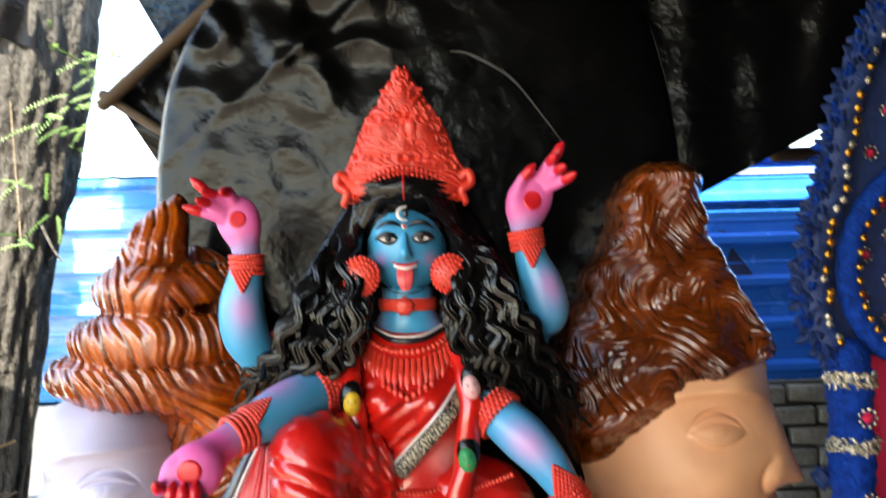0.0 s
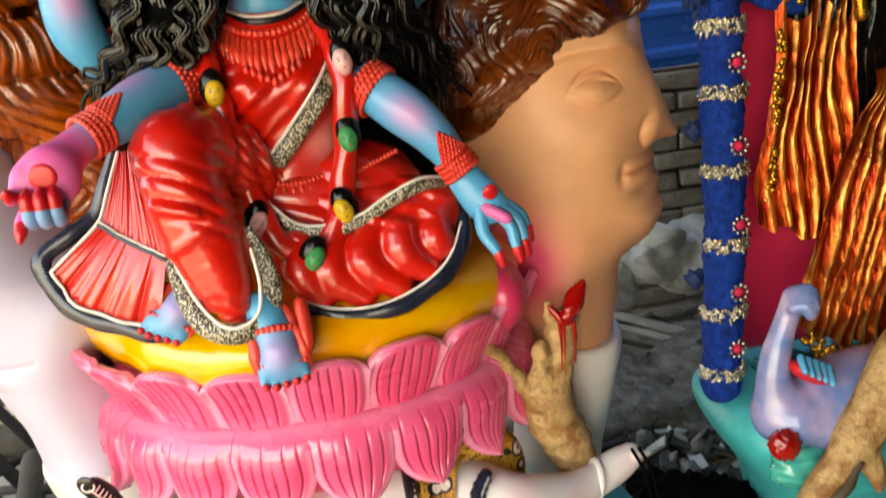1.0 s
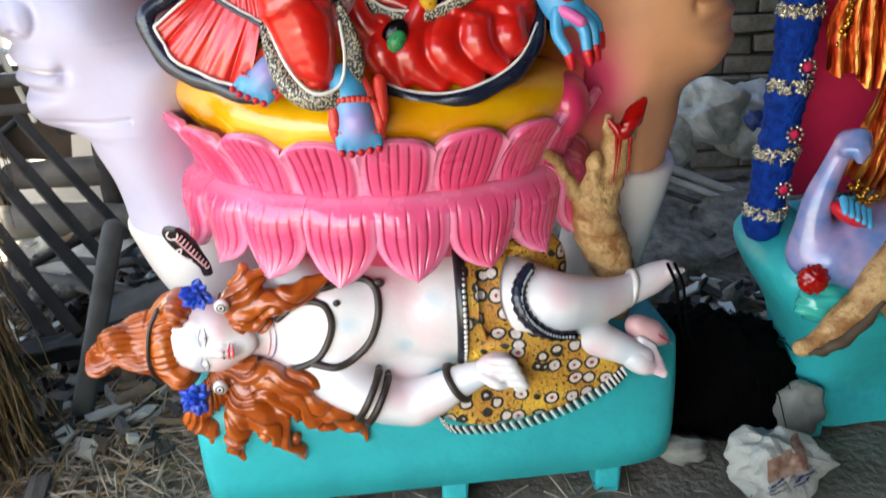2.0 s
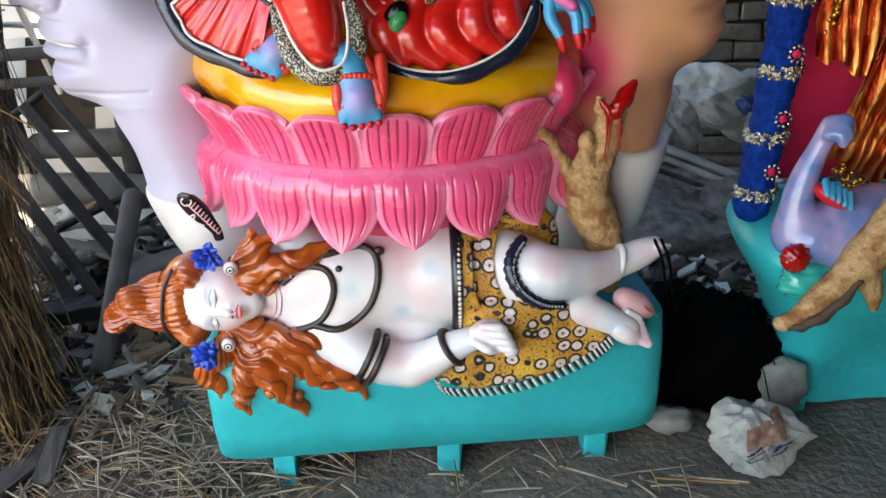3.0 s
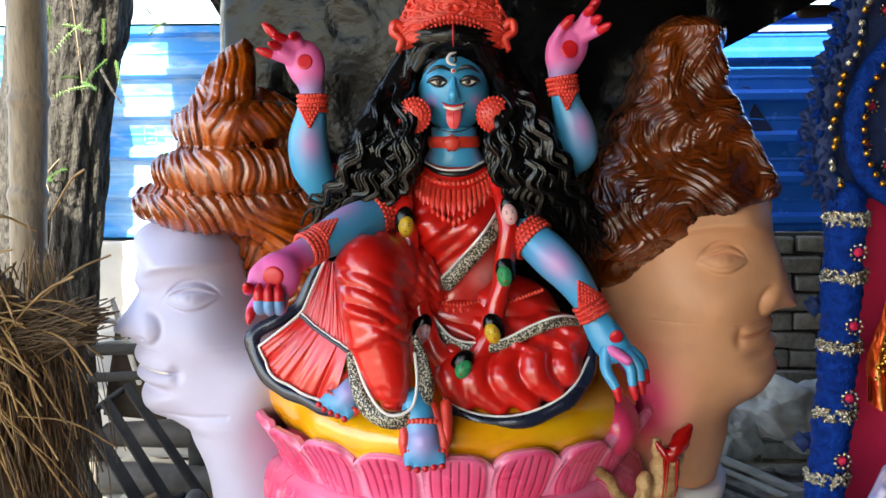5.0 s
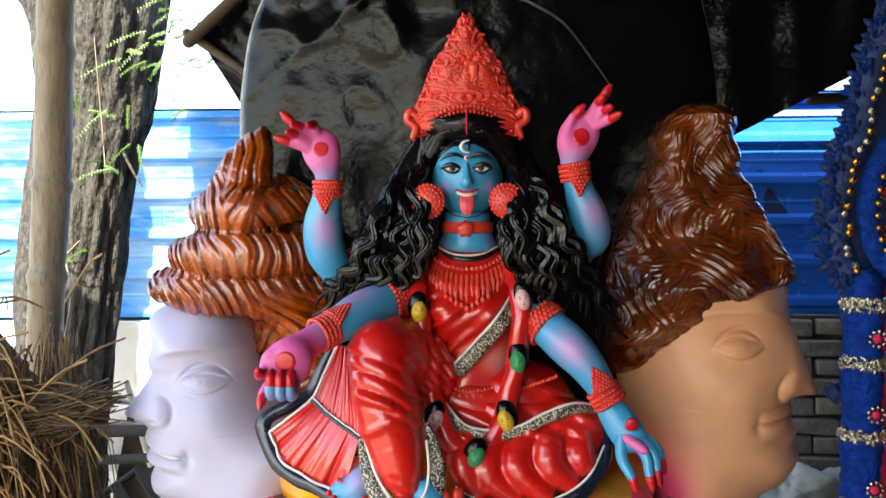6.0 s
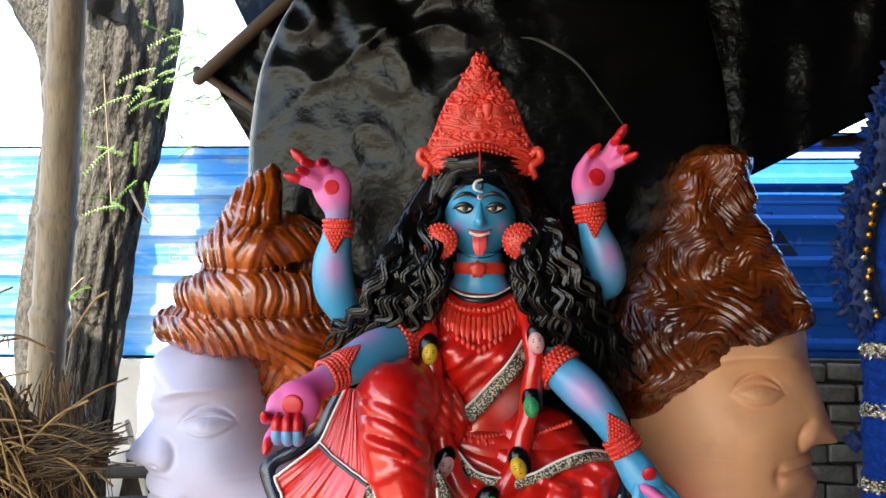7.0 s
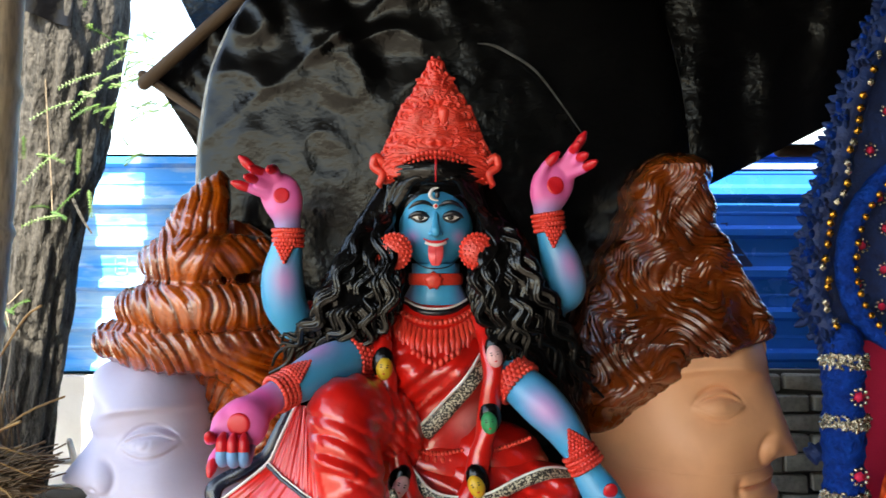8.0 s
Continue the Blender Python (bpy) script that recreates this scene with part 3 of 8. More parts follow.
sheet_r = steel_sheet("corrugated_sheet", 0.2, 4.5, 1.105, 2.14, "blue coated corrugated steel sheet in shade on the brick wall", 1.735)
sheet_l = steel_sheet("corrugated_sheet", -5.5, 0.2, 1.085, 2.09, "blue coated corrugated steel sheet in bright sun on the low wall", 1.685, "sheet_sunlit")
sheet_l.location.y = 0.004

# unseen plain fence that closes the yard behind, added to block light
box("unseen_fence_south", (-0.35, -2.6, 0), (4.8, -2.4, 2.95), "wood_dark", 0.01, label="unseen dark fence added behind the camera to block light", category="fence", kind="structure")
box("unseen_fence_east", (4.6, -2.6, 0), (4.8, 3.9, 2.95), "wood_dark", 0.01, label="unseen dark fence added along the side to block light", category="fence", kind="structure")

# black polythene canopy over the idols, held by timbers
canopy = empty("canopy", "black polythene canopy stretched over rough timbers above the idols", "canopy", at=(0.6, 2.0, 2.3))


def tarp(name, corners, sag, seed, folds, rows=36, cols=44, deep=0.035):
    g = Shape()
    c = np.asarray(corners, float)
    u, v = np.meshgrid(np.linspace(0, 1, cols), np.linspace(0, 1, rows))
    P = ((1 - u) * (1 - v))[..., None] * c[0] + (u * (1 - v))[..., None] * c[1] + (u * v)[..., None] * c[2] + ((1 - u) * v)[..., None] * c[3]
    drop_v = 0.25 if deep != 0.035 else 0.8
    d = ripple(seed, folds, 1.0)(np.stack([u * 2.2 + 0.25 * v, v * drop_v, 0 * u], -1))
    nrm = np.cross(c[1] - c[0], c[3] - c[0])
    nrm /= np.linalg.norm(nrm)
    if deep != 0.035:
        d = d + 0.4 * ripple(seed + 50, folds * 2.6, 1.0)(np.stack([u * 2.2 + 0.4 * v, v * 0.4, 0 * u], -1))
    P = P + (deep * d)[..., None] * nrm
    P[..., 2] -= sag * np.sin(np.pi * u) * v
    g.grid(P, "tarp")
    g.grid(P - 0.002 * nrm, "tarp", flip=True)
    return g.done(name, canopy)


# roof over the idols, out of view and sized to hold off the sun, and the drooping front edge over the neighbour
tarp("roof_sheet", [(-0.95, 2.3, 2.66), (0.9, 2.3, 2.66), (0.9, 3.4, 2.33), (-0.95, 3.4, 2.33)], 0.02, 2, 3)
tarp("roof_sheet", [(0.88, 2.3, 2.67), (4.6, 2.3, 2.67), (4.6, 3.44, 2.33), (0.88, 3.44, 2.33)], 0.02, 12, 3)
tarp("roof_sheet", [(-0.95, -2.4, 2.95), (4.6, -2.4, 2.95), (4.6, 2.32, 2.7), (-0.95, 2.32, 2.7)], 0.05, 3, 3)
tarp("roof_sheet", [(-2.1, -2.4, 2.97), (-0.9, -2.4, 2.97), (-0.9, 1.92, 2.74), (-2.1, 1.92, 2.74)], 0.03, 6, 3)
tarp("drooping_edge", [(0.4, 2.16, 2.75), (1.9, 2.04, 2.75), (1.9, 2.04, 2.435), (0.48, 2.16, 1.715)], 0.0, 5, 7, 90, 120, 0.014)
tarp("side_flap", [(-0.639, 2.28, 2.346), (-0.878, 2.28, 2.131), (-0.75, 2.3, 1.914), (-0.465, 2.28, 1.932)], 0.0, 7, 4, 14, 14)
for a, b, r in (((-0.893, 2.25, 2.104), (-0.298, 2.25, 2.629), 0.02), ((-0.905, 2.27, 2.133), (-0.516, 2.25, 1.872), 0.013), ((1.04, 2.6, 1.957), (2.6, 2.6, 1.99), 0.019)):
    Shape().tube([a, np.add(np.multiply(a, 0.5), np.multiply(b, 0.5)), b], r, "wood_brown", n=8).done("timber", canopy, "rough brown timber")

# ---- the shrine group: giant heads, backdrop, pedestal ----
def backdrop_panel():
    g = Shape()
    rip, fine, mid = ripple(11, 6, 0.006), ripple(12, 38, 0.004), ripple(13, 19, 0.6)

    def carve(X, Z, e):
        p = np.stack([X, 0 * X, Z], -1)
        left = 1 / (1 + np.exp((X + 0.12) * 14))
        n1, n2 = fine(p), mid(p)
        top = 1 / (1 + np.exp(-(Z - 2.0 + 0.25 * X) * 16))
        return rip(p) * (0.2 + 0.8 * left) + (1.1 * n1 + 0.012 * (1 - abs(n2) * 2) + 0.006 * np.exp(-(((Z - 2.12 - 0.75 * (X + 0.35)) / 0.018) ** 2))) * (0.06 + left * (0.25 + 1.7 * top))
    g.relief([0.9, 1.3, 1.8, 1.95, 2.1, 2.25, 2.4, 2.52, 2.58], [-0.64, -0.66, -0.665, -0.655, -0.625, -0.55, -0.42, -0.22, -0.08], [0.56, 0.565, 0.57, 0.56, 0.535, 0.485, 0.36, 0.14, 0.0], 2.02, 0.1, 0.1, "dome", rows=150, cols=150, power=0.22, carve=carve)
    panel = g.done("backdrop_panel", label="large arched black painted panel, wrinkled and glossy, behind the goddess", category="backdrop panel")
    edge = [(-0.668, 2.015, 1.3), (-0.672, 2.015, 1.8), (-0.662, 2.015, 1.95), (-0.632, 2.015, 2.1), (-0.557, 2.015, 2.25), (-0.43, 2.015, 2.4)]
    Shape().tube(edge, 0.009, "rim", n=8).done("pale_edge", panel, "pale dusty rolled edge")
    edge = [(0.573, 2.015, 1.5), (0.575, 2.015, 1.8), (0.563, 2.015, 1.95), (0.54, 2.015, 2.1), (0.49, 2.015, 2.25), (0.37, 2.015, 2.4)]
    Shape().tube(edge, 0.004, "rim", n=8).done("pale_edge", panel, "thin pale edge")
    arch = [(0.03, 1.918, 2.133), (0.06, 1.917, 2.13), (0.095, 1.915, 2.115), (0.168, 1.905, 2.065), (0.235, 1.908, 1.98), (0.285, 1.912, 1.91)]
    Shape().tube(arch, [0.001, 0.003, 0.004, 0.003, 0.002, 0.0015], "grey_line", n=8, flat=0.35).done("arch_ridge", panel, "raised curved ridge with a faint grey line")
    return panel


backdrop_panel()


def gauss(X, Z, x, z, sx, sz):
    return np.exp(-(((X - x) / sx) ** 2 + ((Z - z) / sz) ** 2))


def face_carve(eye, wing, mouth, s):
    """Relief of a face in profile: brow, lidded eye, wing of the nose, lips and jaw. s: the way it looks, -1 left."""
    (ex, ez), (wx, wz), (mx, mz) = eye, wing, mouth
    sig = lambda v: 1 / (1 + np.exp(-np.clip(v, -40, 40)))

    def f(X, Z, e):
        x = (X - ex) * s
        d = -0.02 * gauss(X, Z, ex + 0.012 * s, ez + 0.01, 0.08, 0.042)
        d += 0.022 * gauss(X, Z, ex, ez, 0.05, 0.023)
        brow = ez + 0.062 + 0.012 * np.clip(1 - ((x - 0.0) / 0.1) ** 2, -1, 1) - 0.1 * np.clip(x - 0.06, 0, 1)
        span = np.exp(-((x / 0.115) ** 6))
        d += 0.011 * sig((Z - brow) / 0.006) * np.exp(-np.clip((Z - brow) / 0.05, 0, 9) ** 2) * span
        d += 0.004 * np.exp(-(((Z - brow - 0.006) / 0.009) ** 2)) * span
        k = np.clip(1 - (x / 0.062) ** 2, -0.6, 1)
        lid = np.exp(-((x / 0.064) ** 8))
        for off, amp, wd in ((0.027, 0.006, 0.0045), (0.0395, -0.006, 0.0045), (-0.021, 0.006, 0.0045), (-0.031, -0.004, 0.005), (0.0185, -0.0045, 0.0035)):
            d += amp * np.exp(-(((Z - ez - off * k) / wd) ** 2)) * lid
        d += -0.0015 * np.exp(-(((np.hypot(X - ex - 0.008 * s, Z - ez - 0.004) - 0.013) / 0.0035) ** 2)) * (abs(Z - ez) < 0.012)
        # the nose stands out from the cheek along a line from the brow to its wing
        line = wx - 0.012 * s + s * 0.2 * (Z - wz)
        d += 0.011 * sig((X - line) * s / 0.011) * np.exp(-np.clip((wz - 0.02 - Z) / 0.012, 0, 9) ** 2) * np.exp(-np.clip((Z - ez - 0.01) / 0.04, 0, 9) ** 2)
        r = np.hypot(X - wx, (Z - wz) * 0.9)
        d += 0.006 * np.exp(-((r / 0.022) ** 2)) - 0.006 * np.exp(-(((r - 0.034) / 0.007) ** 2)) * sig((wx - X) * s / 0.006) * sig((Z - wz + 0.03) / 0.006)
        d += -0.01 * gauss(X, Z, wx + 0.016 * s, wz - 0.022, 0.012, 0.006)
        # lips parted by a line that runs to the corner
        q = sig((X - mx) * s / 0.006)
        d += -0.012 * np.exp(-(((Z - mz - 0.05 * (X - mx) * s) / 0.0045) ** 2)) * q
        d += (0.006 * np.exp(-(((Z - mz - 0.015) / 0.011) ** 2)) + 0.007 * np.exp(-(((Z - mz + 0.018) / 0.013) ** 2))) * sig((X - mx - 0.015 * s) * s / 0.014)
        d += -0.009 * gauss(X, Z, mx - 0.012 * s, mz, 0.012, 0.02) - 0.01 * gauss(X, Z, mx + 0.06 * s, mz - 0.045, 0.05, 0.012)
        d += 0.012 * gauss(X, Z, ex - 0.01 * s, ez - 0.1, 0.09, 0.06)
        return 1.45 * d
    return f


def lock(g, p, r, m, seed, waves=3.0, amp=0.008, strands=5, flat=0.7, k=8, n=14, dark=True):
    """A lock of moulded hair: a tapering tube with raised strands and a wavering course."""
    rnd = random.Random(seed)
    fine = waves > 2.5
    c = smooth_path(np.asarray(p, float), 11 if fine else 4)
    u = np.linspace(0, 1, len(c))
    ph = rnd.uniform(0, 6.28)
    tan = np.gradient(c, axis=0)
    side = np.cross(tan, (0, 1, 0))
    side /= np.linalg.norm(side, axis=1)[:, None] + 1e-9
    c = c + side * (amp * np.sin(waves * 6.28 * u + ph) * np.minimum(1, u * 4))[:, None]
    rad = np.asarray(r, float)
    rad = np.interp(u, np.linspace(0, 1, len(rad)), rad)
    q = rnd.uniform(0, 6.28)

    def bump(u, a):
        return (0.22 if fine else 0.16) * np.sin(strands * a + q + 3 * np.sin(5 * u + q))
    g.tube(c, rad, m, n=n, k=1 if fine else 2, flat=flat, bump=bump, tint=(lambda u, a: np.clip(-0.9 * np.sin(strands * a + q + 3 * np.sin(5 * u + q)), 0, 1)) if dark else None)


def giant_head_left():
    g = Shape()
    zs = [1.392, 1.38, 1.356, 1.315, 1.287, 1.246, 1.218, 1.169, 1.122, 1.1, 1.088, 1.062, 1.036, 1.012, 0.99, 0.961, 0.924, 0.895, 0.872, 0.828, 0.753, 0.66, 0.6]
    lf = [-0.73, -0.81, -0.852, -0.857, -0.851, -0.858, -0.849, -0.882, -0.918, -0.908, -0.866, -0.872, -0.857, -0.87, -0.85, -0.86, -0.851, -0.822, -0.757, -0.737, -0.712, -0.699, -0.69]
    rt = [-0.7, -0.668, -0.63, -0.602, -0.592, -0.583, -0.576, -0.556, -0.52, -0.49, -0.47, -0.455, -0.44, -0.45, -0.45, -0.46, -0.47, -0.48, -0.48, -0.48, -0.47, -0.46, -0.46]
    left_face = face_carve((-0.683, 1.213), (-0.782, 1.143), (-0.728, 1.037), -1)
    g.relief(zs, lf, rt, 1.86, lambda X, Z: 0.2 - 0.05 * np.clip((0.9 - Z) / 0.2, 0, 1), 0.12, "lavender", rows=260, cols=150, depth=0.13, carve=lambda X, Z, e: left_face(X, Z, e) - 0.006 * np.exp(-(((Z - 0.93 - 0.03 * (X + 0.7)) / 0.006) ** 2)) * (X < -0.6))
    # lips touched with white
    melt(g, [([(-0.822, 1.72, 1.046), (-0.79, 1.695, 1.044), (-0.757, 1.672, 1.04), (-0.735, 1.664, 1.038)], [0.004, 0.0065, 0.0055, 0.002], 0.004)], "white", 0.0026)
    # hair: stacked combed rolls, a swept fringe and a twisted topknot
    wob = ripple(19, 20, 1.0)

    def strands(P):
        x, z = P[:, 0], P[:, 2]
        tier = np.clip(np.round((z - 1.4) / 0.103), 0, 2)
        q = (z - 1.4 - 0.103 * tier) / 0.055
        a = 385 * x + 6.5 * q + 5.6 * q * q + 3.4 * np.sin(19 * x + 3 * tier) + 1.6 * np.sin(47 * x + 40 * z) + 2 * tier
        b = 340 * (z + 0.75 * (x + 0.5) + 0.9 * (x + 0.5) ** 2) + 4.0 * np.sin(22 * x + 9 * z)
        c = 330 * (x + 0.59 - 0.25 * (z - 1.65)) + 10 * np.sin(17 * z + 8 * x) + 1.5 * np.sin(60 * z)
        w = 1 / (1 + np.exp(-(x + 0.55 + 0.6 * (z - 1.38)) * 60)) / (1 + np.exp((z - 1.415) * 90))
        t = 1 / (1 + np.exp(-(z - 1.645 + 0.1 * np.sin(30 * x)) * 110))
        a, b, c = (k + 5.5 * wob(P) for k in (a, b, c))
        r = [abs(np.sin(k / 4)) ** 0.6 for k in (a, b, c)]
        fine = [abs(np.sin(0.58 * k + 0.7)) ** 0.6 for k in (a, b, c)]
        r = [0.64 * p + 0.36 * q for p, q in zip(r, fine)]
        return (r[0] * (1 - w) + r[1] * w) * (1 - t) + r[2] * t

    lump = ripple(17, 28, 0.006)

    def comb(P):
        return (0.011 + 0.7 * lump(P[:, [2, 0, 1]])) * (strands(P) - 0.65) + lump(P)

    # shade put into the colour of the grooves
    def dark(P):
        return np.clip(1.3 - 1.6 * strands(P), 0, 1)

    def roll(z, x0, x1, r, lift=0.0, y=1.815):
        f = np.linspace(0, 1, 6)
        return ([(x0 + (x1 - x0) * t, y - 0.115 * math.sin(math.pi * min(1, 0.14 + t * 0.75)), z + lift * t) for t in f], [r * 0.86, r, r * 1.02, r, r * 0.95, r * 0.85], 0.012)
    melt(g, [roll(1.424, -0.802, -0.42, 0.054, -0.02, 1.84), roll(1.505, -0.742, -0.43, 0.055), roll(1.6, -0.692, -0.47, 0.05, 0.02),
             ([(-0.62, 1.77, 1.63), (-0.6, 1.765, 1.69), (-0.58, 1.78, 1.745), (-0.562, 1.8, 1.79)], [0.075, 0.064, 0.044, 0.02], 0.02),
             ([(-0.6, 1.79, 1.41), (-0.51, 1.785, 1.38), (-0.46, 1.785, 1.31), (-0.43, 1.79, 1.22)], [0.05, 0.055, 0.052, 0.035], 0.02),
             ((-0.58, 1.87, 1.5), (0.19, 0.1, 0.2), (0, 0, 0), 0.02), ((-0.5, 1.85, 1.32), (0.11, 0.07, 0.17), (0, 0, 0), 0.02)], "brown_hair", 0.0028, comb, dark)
    return g.done("statue", label="giant lavender head in profile with brown coiled hair", category="statue")


def giant_head_right():
    g = Shape()
    zs = [1.50, 1.443, 1.39, 1.336, 1.289, 1.213, 1.165, 1.155, 1.149, 1.123, 1.102, 1.081, 1.046, 1.017, 0.974, 0.938, 0.902, 0.828, 0.709, 0.62]
    rt = [0.62, 0.674, 0.693, 0.701, 0.717, 0.745, 0.766, 0.755, 0.702, 0.71, 0.702, 0.721, 0.713, 0.725, 0.706, 0.678, 0.618, 0.608, 0.586, 0.58]
    lf = [0.36, 0.32, 0.3, 0.29, 0.29, 0.29, 0.3, 0.3, 0.3, 0.31, 0.31, 0.31, 0.31, 0.31, 0.31, 0.315, 0.32, 0.34, 0.4, 0.42]
    g.relief(zs, lf, rt, 1.86, lambda X, Z: 0.2 - 0.05 * np.clip((0.9 - Z) / 0.2, 0, 1), 0.12, "tan", rows=260, cols=150, depth=0.2, carve=face_carve((0.535, 1.296), (0.662, 1.19), (0.592, 1.117), 1), tint=lambda X, Z: np.clip(1.4 * gauss(X, Z, 0.355, 0.945, 0.08, 0.11), 0, 0.97))
    wob = ripple(23, 27, 1.0)

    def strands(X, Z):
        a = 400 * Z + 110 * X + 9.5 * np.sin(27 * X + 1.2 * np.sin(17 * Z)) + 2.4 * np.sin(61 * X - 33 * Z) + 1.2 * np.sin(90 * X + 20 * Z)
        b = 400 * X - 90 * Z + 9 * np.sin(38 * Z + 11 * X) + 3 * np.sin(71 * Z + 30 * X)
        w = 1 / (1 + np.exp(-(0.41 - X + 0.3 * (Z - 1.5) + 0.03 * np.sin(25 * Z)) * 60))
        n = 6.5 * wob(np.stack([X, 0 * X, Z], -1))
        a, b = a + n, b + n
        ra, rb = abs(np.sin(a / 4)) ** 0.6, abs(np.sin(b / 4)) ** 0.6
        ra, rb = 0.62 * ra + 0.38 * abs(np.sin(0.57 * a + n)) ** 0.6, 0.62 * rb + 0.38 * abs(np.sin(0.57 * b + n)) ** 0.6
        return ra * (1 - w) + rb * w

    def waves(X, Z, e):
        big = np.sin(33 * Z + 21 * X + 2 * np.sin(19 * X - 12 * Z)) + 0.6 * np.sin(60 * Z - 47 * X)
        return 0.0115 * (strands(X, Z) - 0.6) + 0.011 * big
    zz = [1.86, 1.83, 1.8, 1.77, 1.73, 1.7, 1.66, 1.63, 1.6, 1.57, 1.54, 1.5, 1.47, 1.44, 1.42, 1.4, 1.36, 1.32, 1.28, 1.2]
    xl = [0.46, 0.41, 0.39, 0.37, 0.372, 0.355, 0.345, 0.32, 0.302, 0.3, 0.275, 0.262, 0.252, 0.24, 0.244, 0.238, 0.24, 0.248, 0.25, 0.28]
    xr = [0.53, 0.552, 0.556, 0.55, 0.562, 0.566, 0.59, 0.6, 0.622, 0.63, 0.655, 0.672, 0.686, 0.684, 0.64, 0.575, 0.49, 0.43, 0.385, 0.34]
    # the tint darkens the hollows of the waves as painted shade
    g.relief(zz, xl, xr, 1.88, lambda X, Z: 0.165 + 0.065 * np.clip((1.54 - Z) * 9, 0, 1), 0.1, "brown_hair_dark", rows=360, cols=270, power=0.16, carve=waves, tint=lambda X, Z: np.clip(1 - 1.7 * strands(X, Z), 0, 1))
    lock(g, [(0.66, 1.80, 1.45), (0.675, 1.79, 1.40), (0.665, 1.79, 1.36), (0.685, 1.80, 1.345)], [0.006, 0.006, 0.005, 0.003], "tan", 5, amp=0.001, dark=False)
    return g.done("statue", label="giant tan head in profile with wavy dark brown hair", category="statue")


giant_head_left()
giant_head_right()


def white_neck_block(name, rows):
    g = Shape()
    g.rings(rows, "white", n=30, bump=lambda v: v + (ripple(31, 9, 0.01)(v))[..., None] * np.array([1, 1, 0]))
    return g.done(name, label="white primed block under the neck of a giant head", category="plinth")


white_neck_block("neck_block", [(-0.42, 1.84, 0.3, 0.1, 0.14), (-0.46, 1.84, 0.42, 0.12, 0.15), (-0.53, 1.85, 0.55, 0.14, 0.16), (-0.575, 1.86, 0.64, 0.135, 0.15), (-0.58, 1.86, 0.66, 0.1, 0.13)])
white_neck_block("neck_block", [(0.42, 1.86, 0.24, 0.09, 0.12), (0.44, 1.86, 0.45, 0.1, 0.14), (0.475, 1.86, 0.6, 0.105, 0.15), (0.5, 1.86, 0.72, 0.11, 0.15), (0.5, 1.86, 0.73, 0.08, 0.12)])


def plinth():
    """The teal block under the reclining figure, its left front corner nearest."""
    g = Shape()
    n = 60
    a = np.linspace(0, 2 * np.pi, n, endpoint=False)
    sq = lambda c: np.sign(c) * abs(c) ** 0.18
    rows = []
    for z, grow in ((0.065, -0.02), (0.075, 0.0), (0.15, 0.004), (0.25, 0.003), (0.345, -0.002), (0.362, -0.022), (0.37, -0.2)):
        X, Y = (0.555 + grow) * sq(np.cos(a)), (0.27 + grow) * sq(np.sin(a))
        t = radians(3.5)
        rows.append(np.stack([-0.005 + X * np.cos(t) - Y * np.sin(t), 1.75 + X * np.sin(t) + Y * np.cos(t), z + 0 * a + (0.06 * (X + 0.5) if z > 0.2 else 0) * (0.5 - Y)], -1))
    V = np.array(rows)
    V = V + ripple(41, 6, 0.007)(V)[..., None]
    g.grid(V, "teal", wrap=True)
    g.f.append(tuple(range(n * 6, n * 7)))
    g.m.append(0)
    p = g.done("plinth", label="teal painted plinth with rounded worn edges on short feet", category="plinth")
    for x, y in ((-0.375, 1.475), (0.03, 1.5), (0.40, 1.525), (-0.4, 1.95), (0.35, 2.0)):
        box("foot_block", (x - 0.028, y - 0.01, -0.012), (x + 0.028, y + 0.06, 0.085), "teal", 0.006, p, jitter=0.004, seed=int(x * 100))
    return p


plinth()

LX, LY = -0.08, 1.80


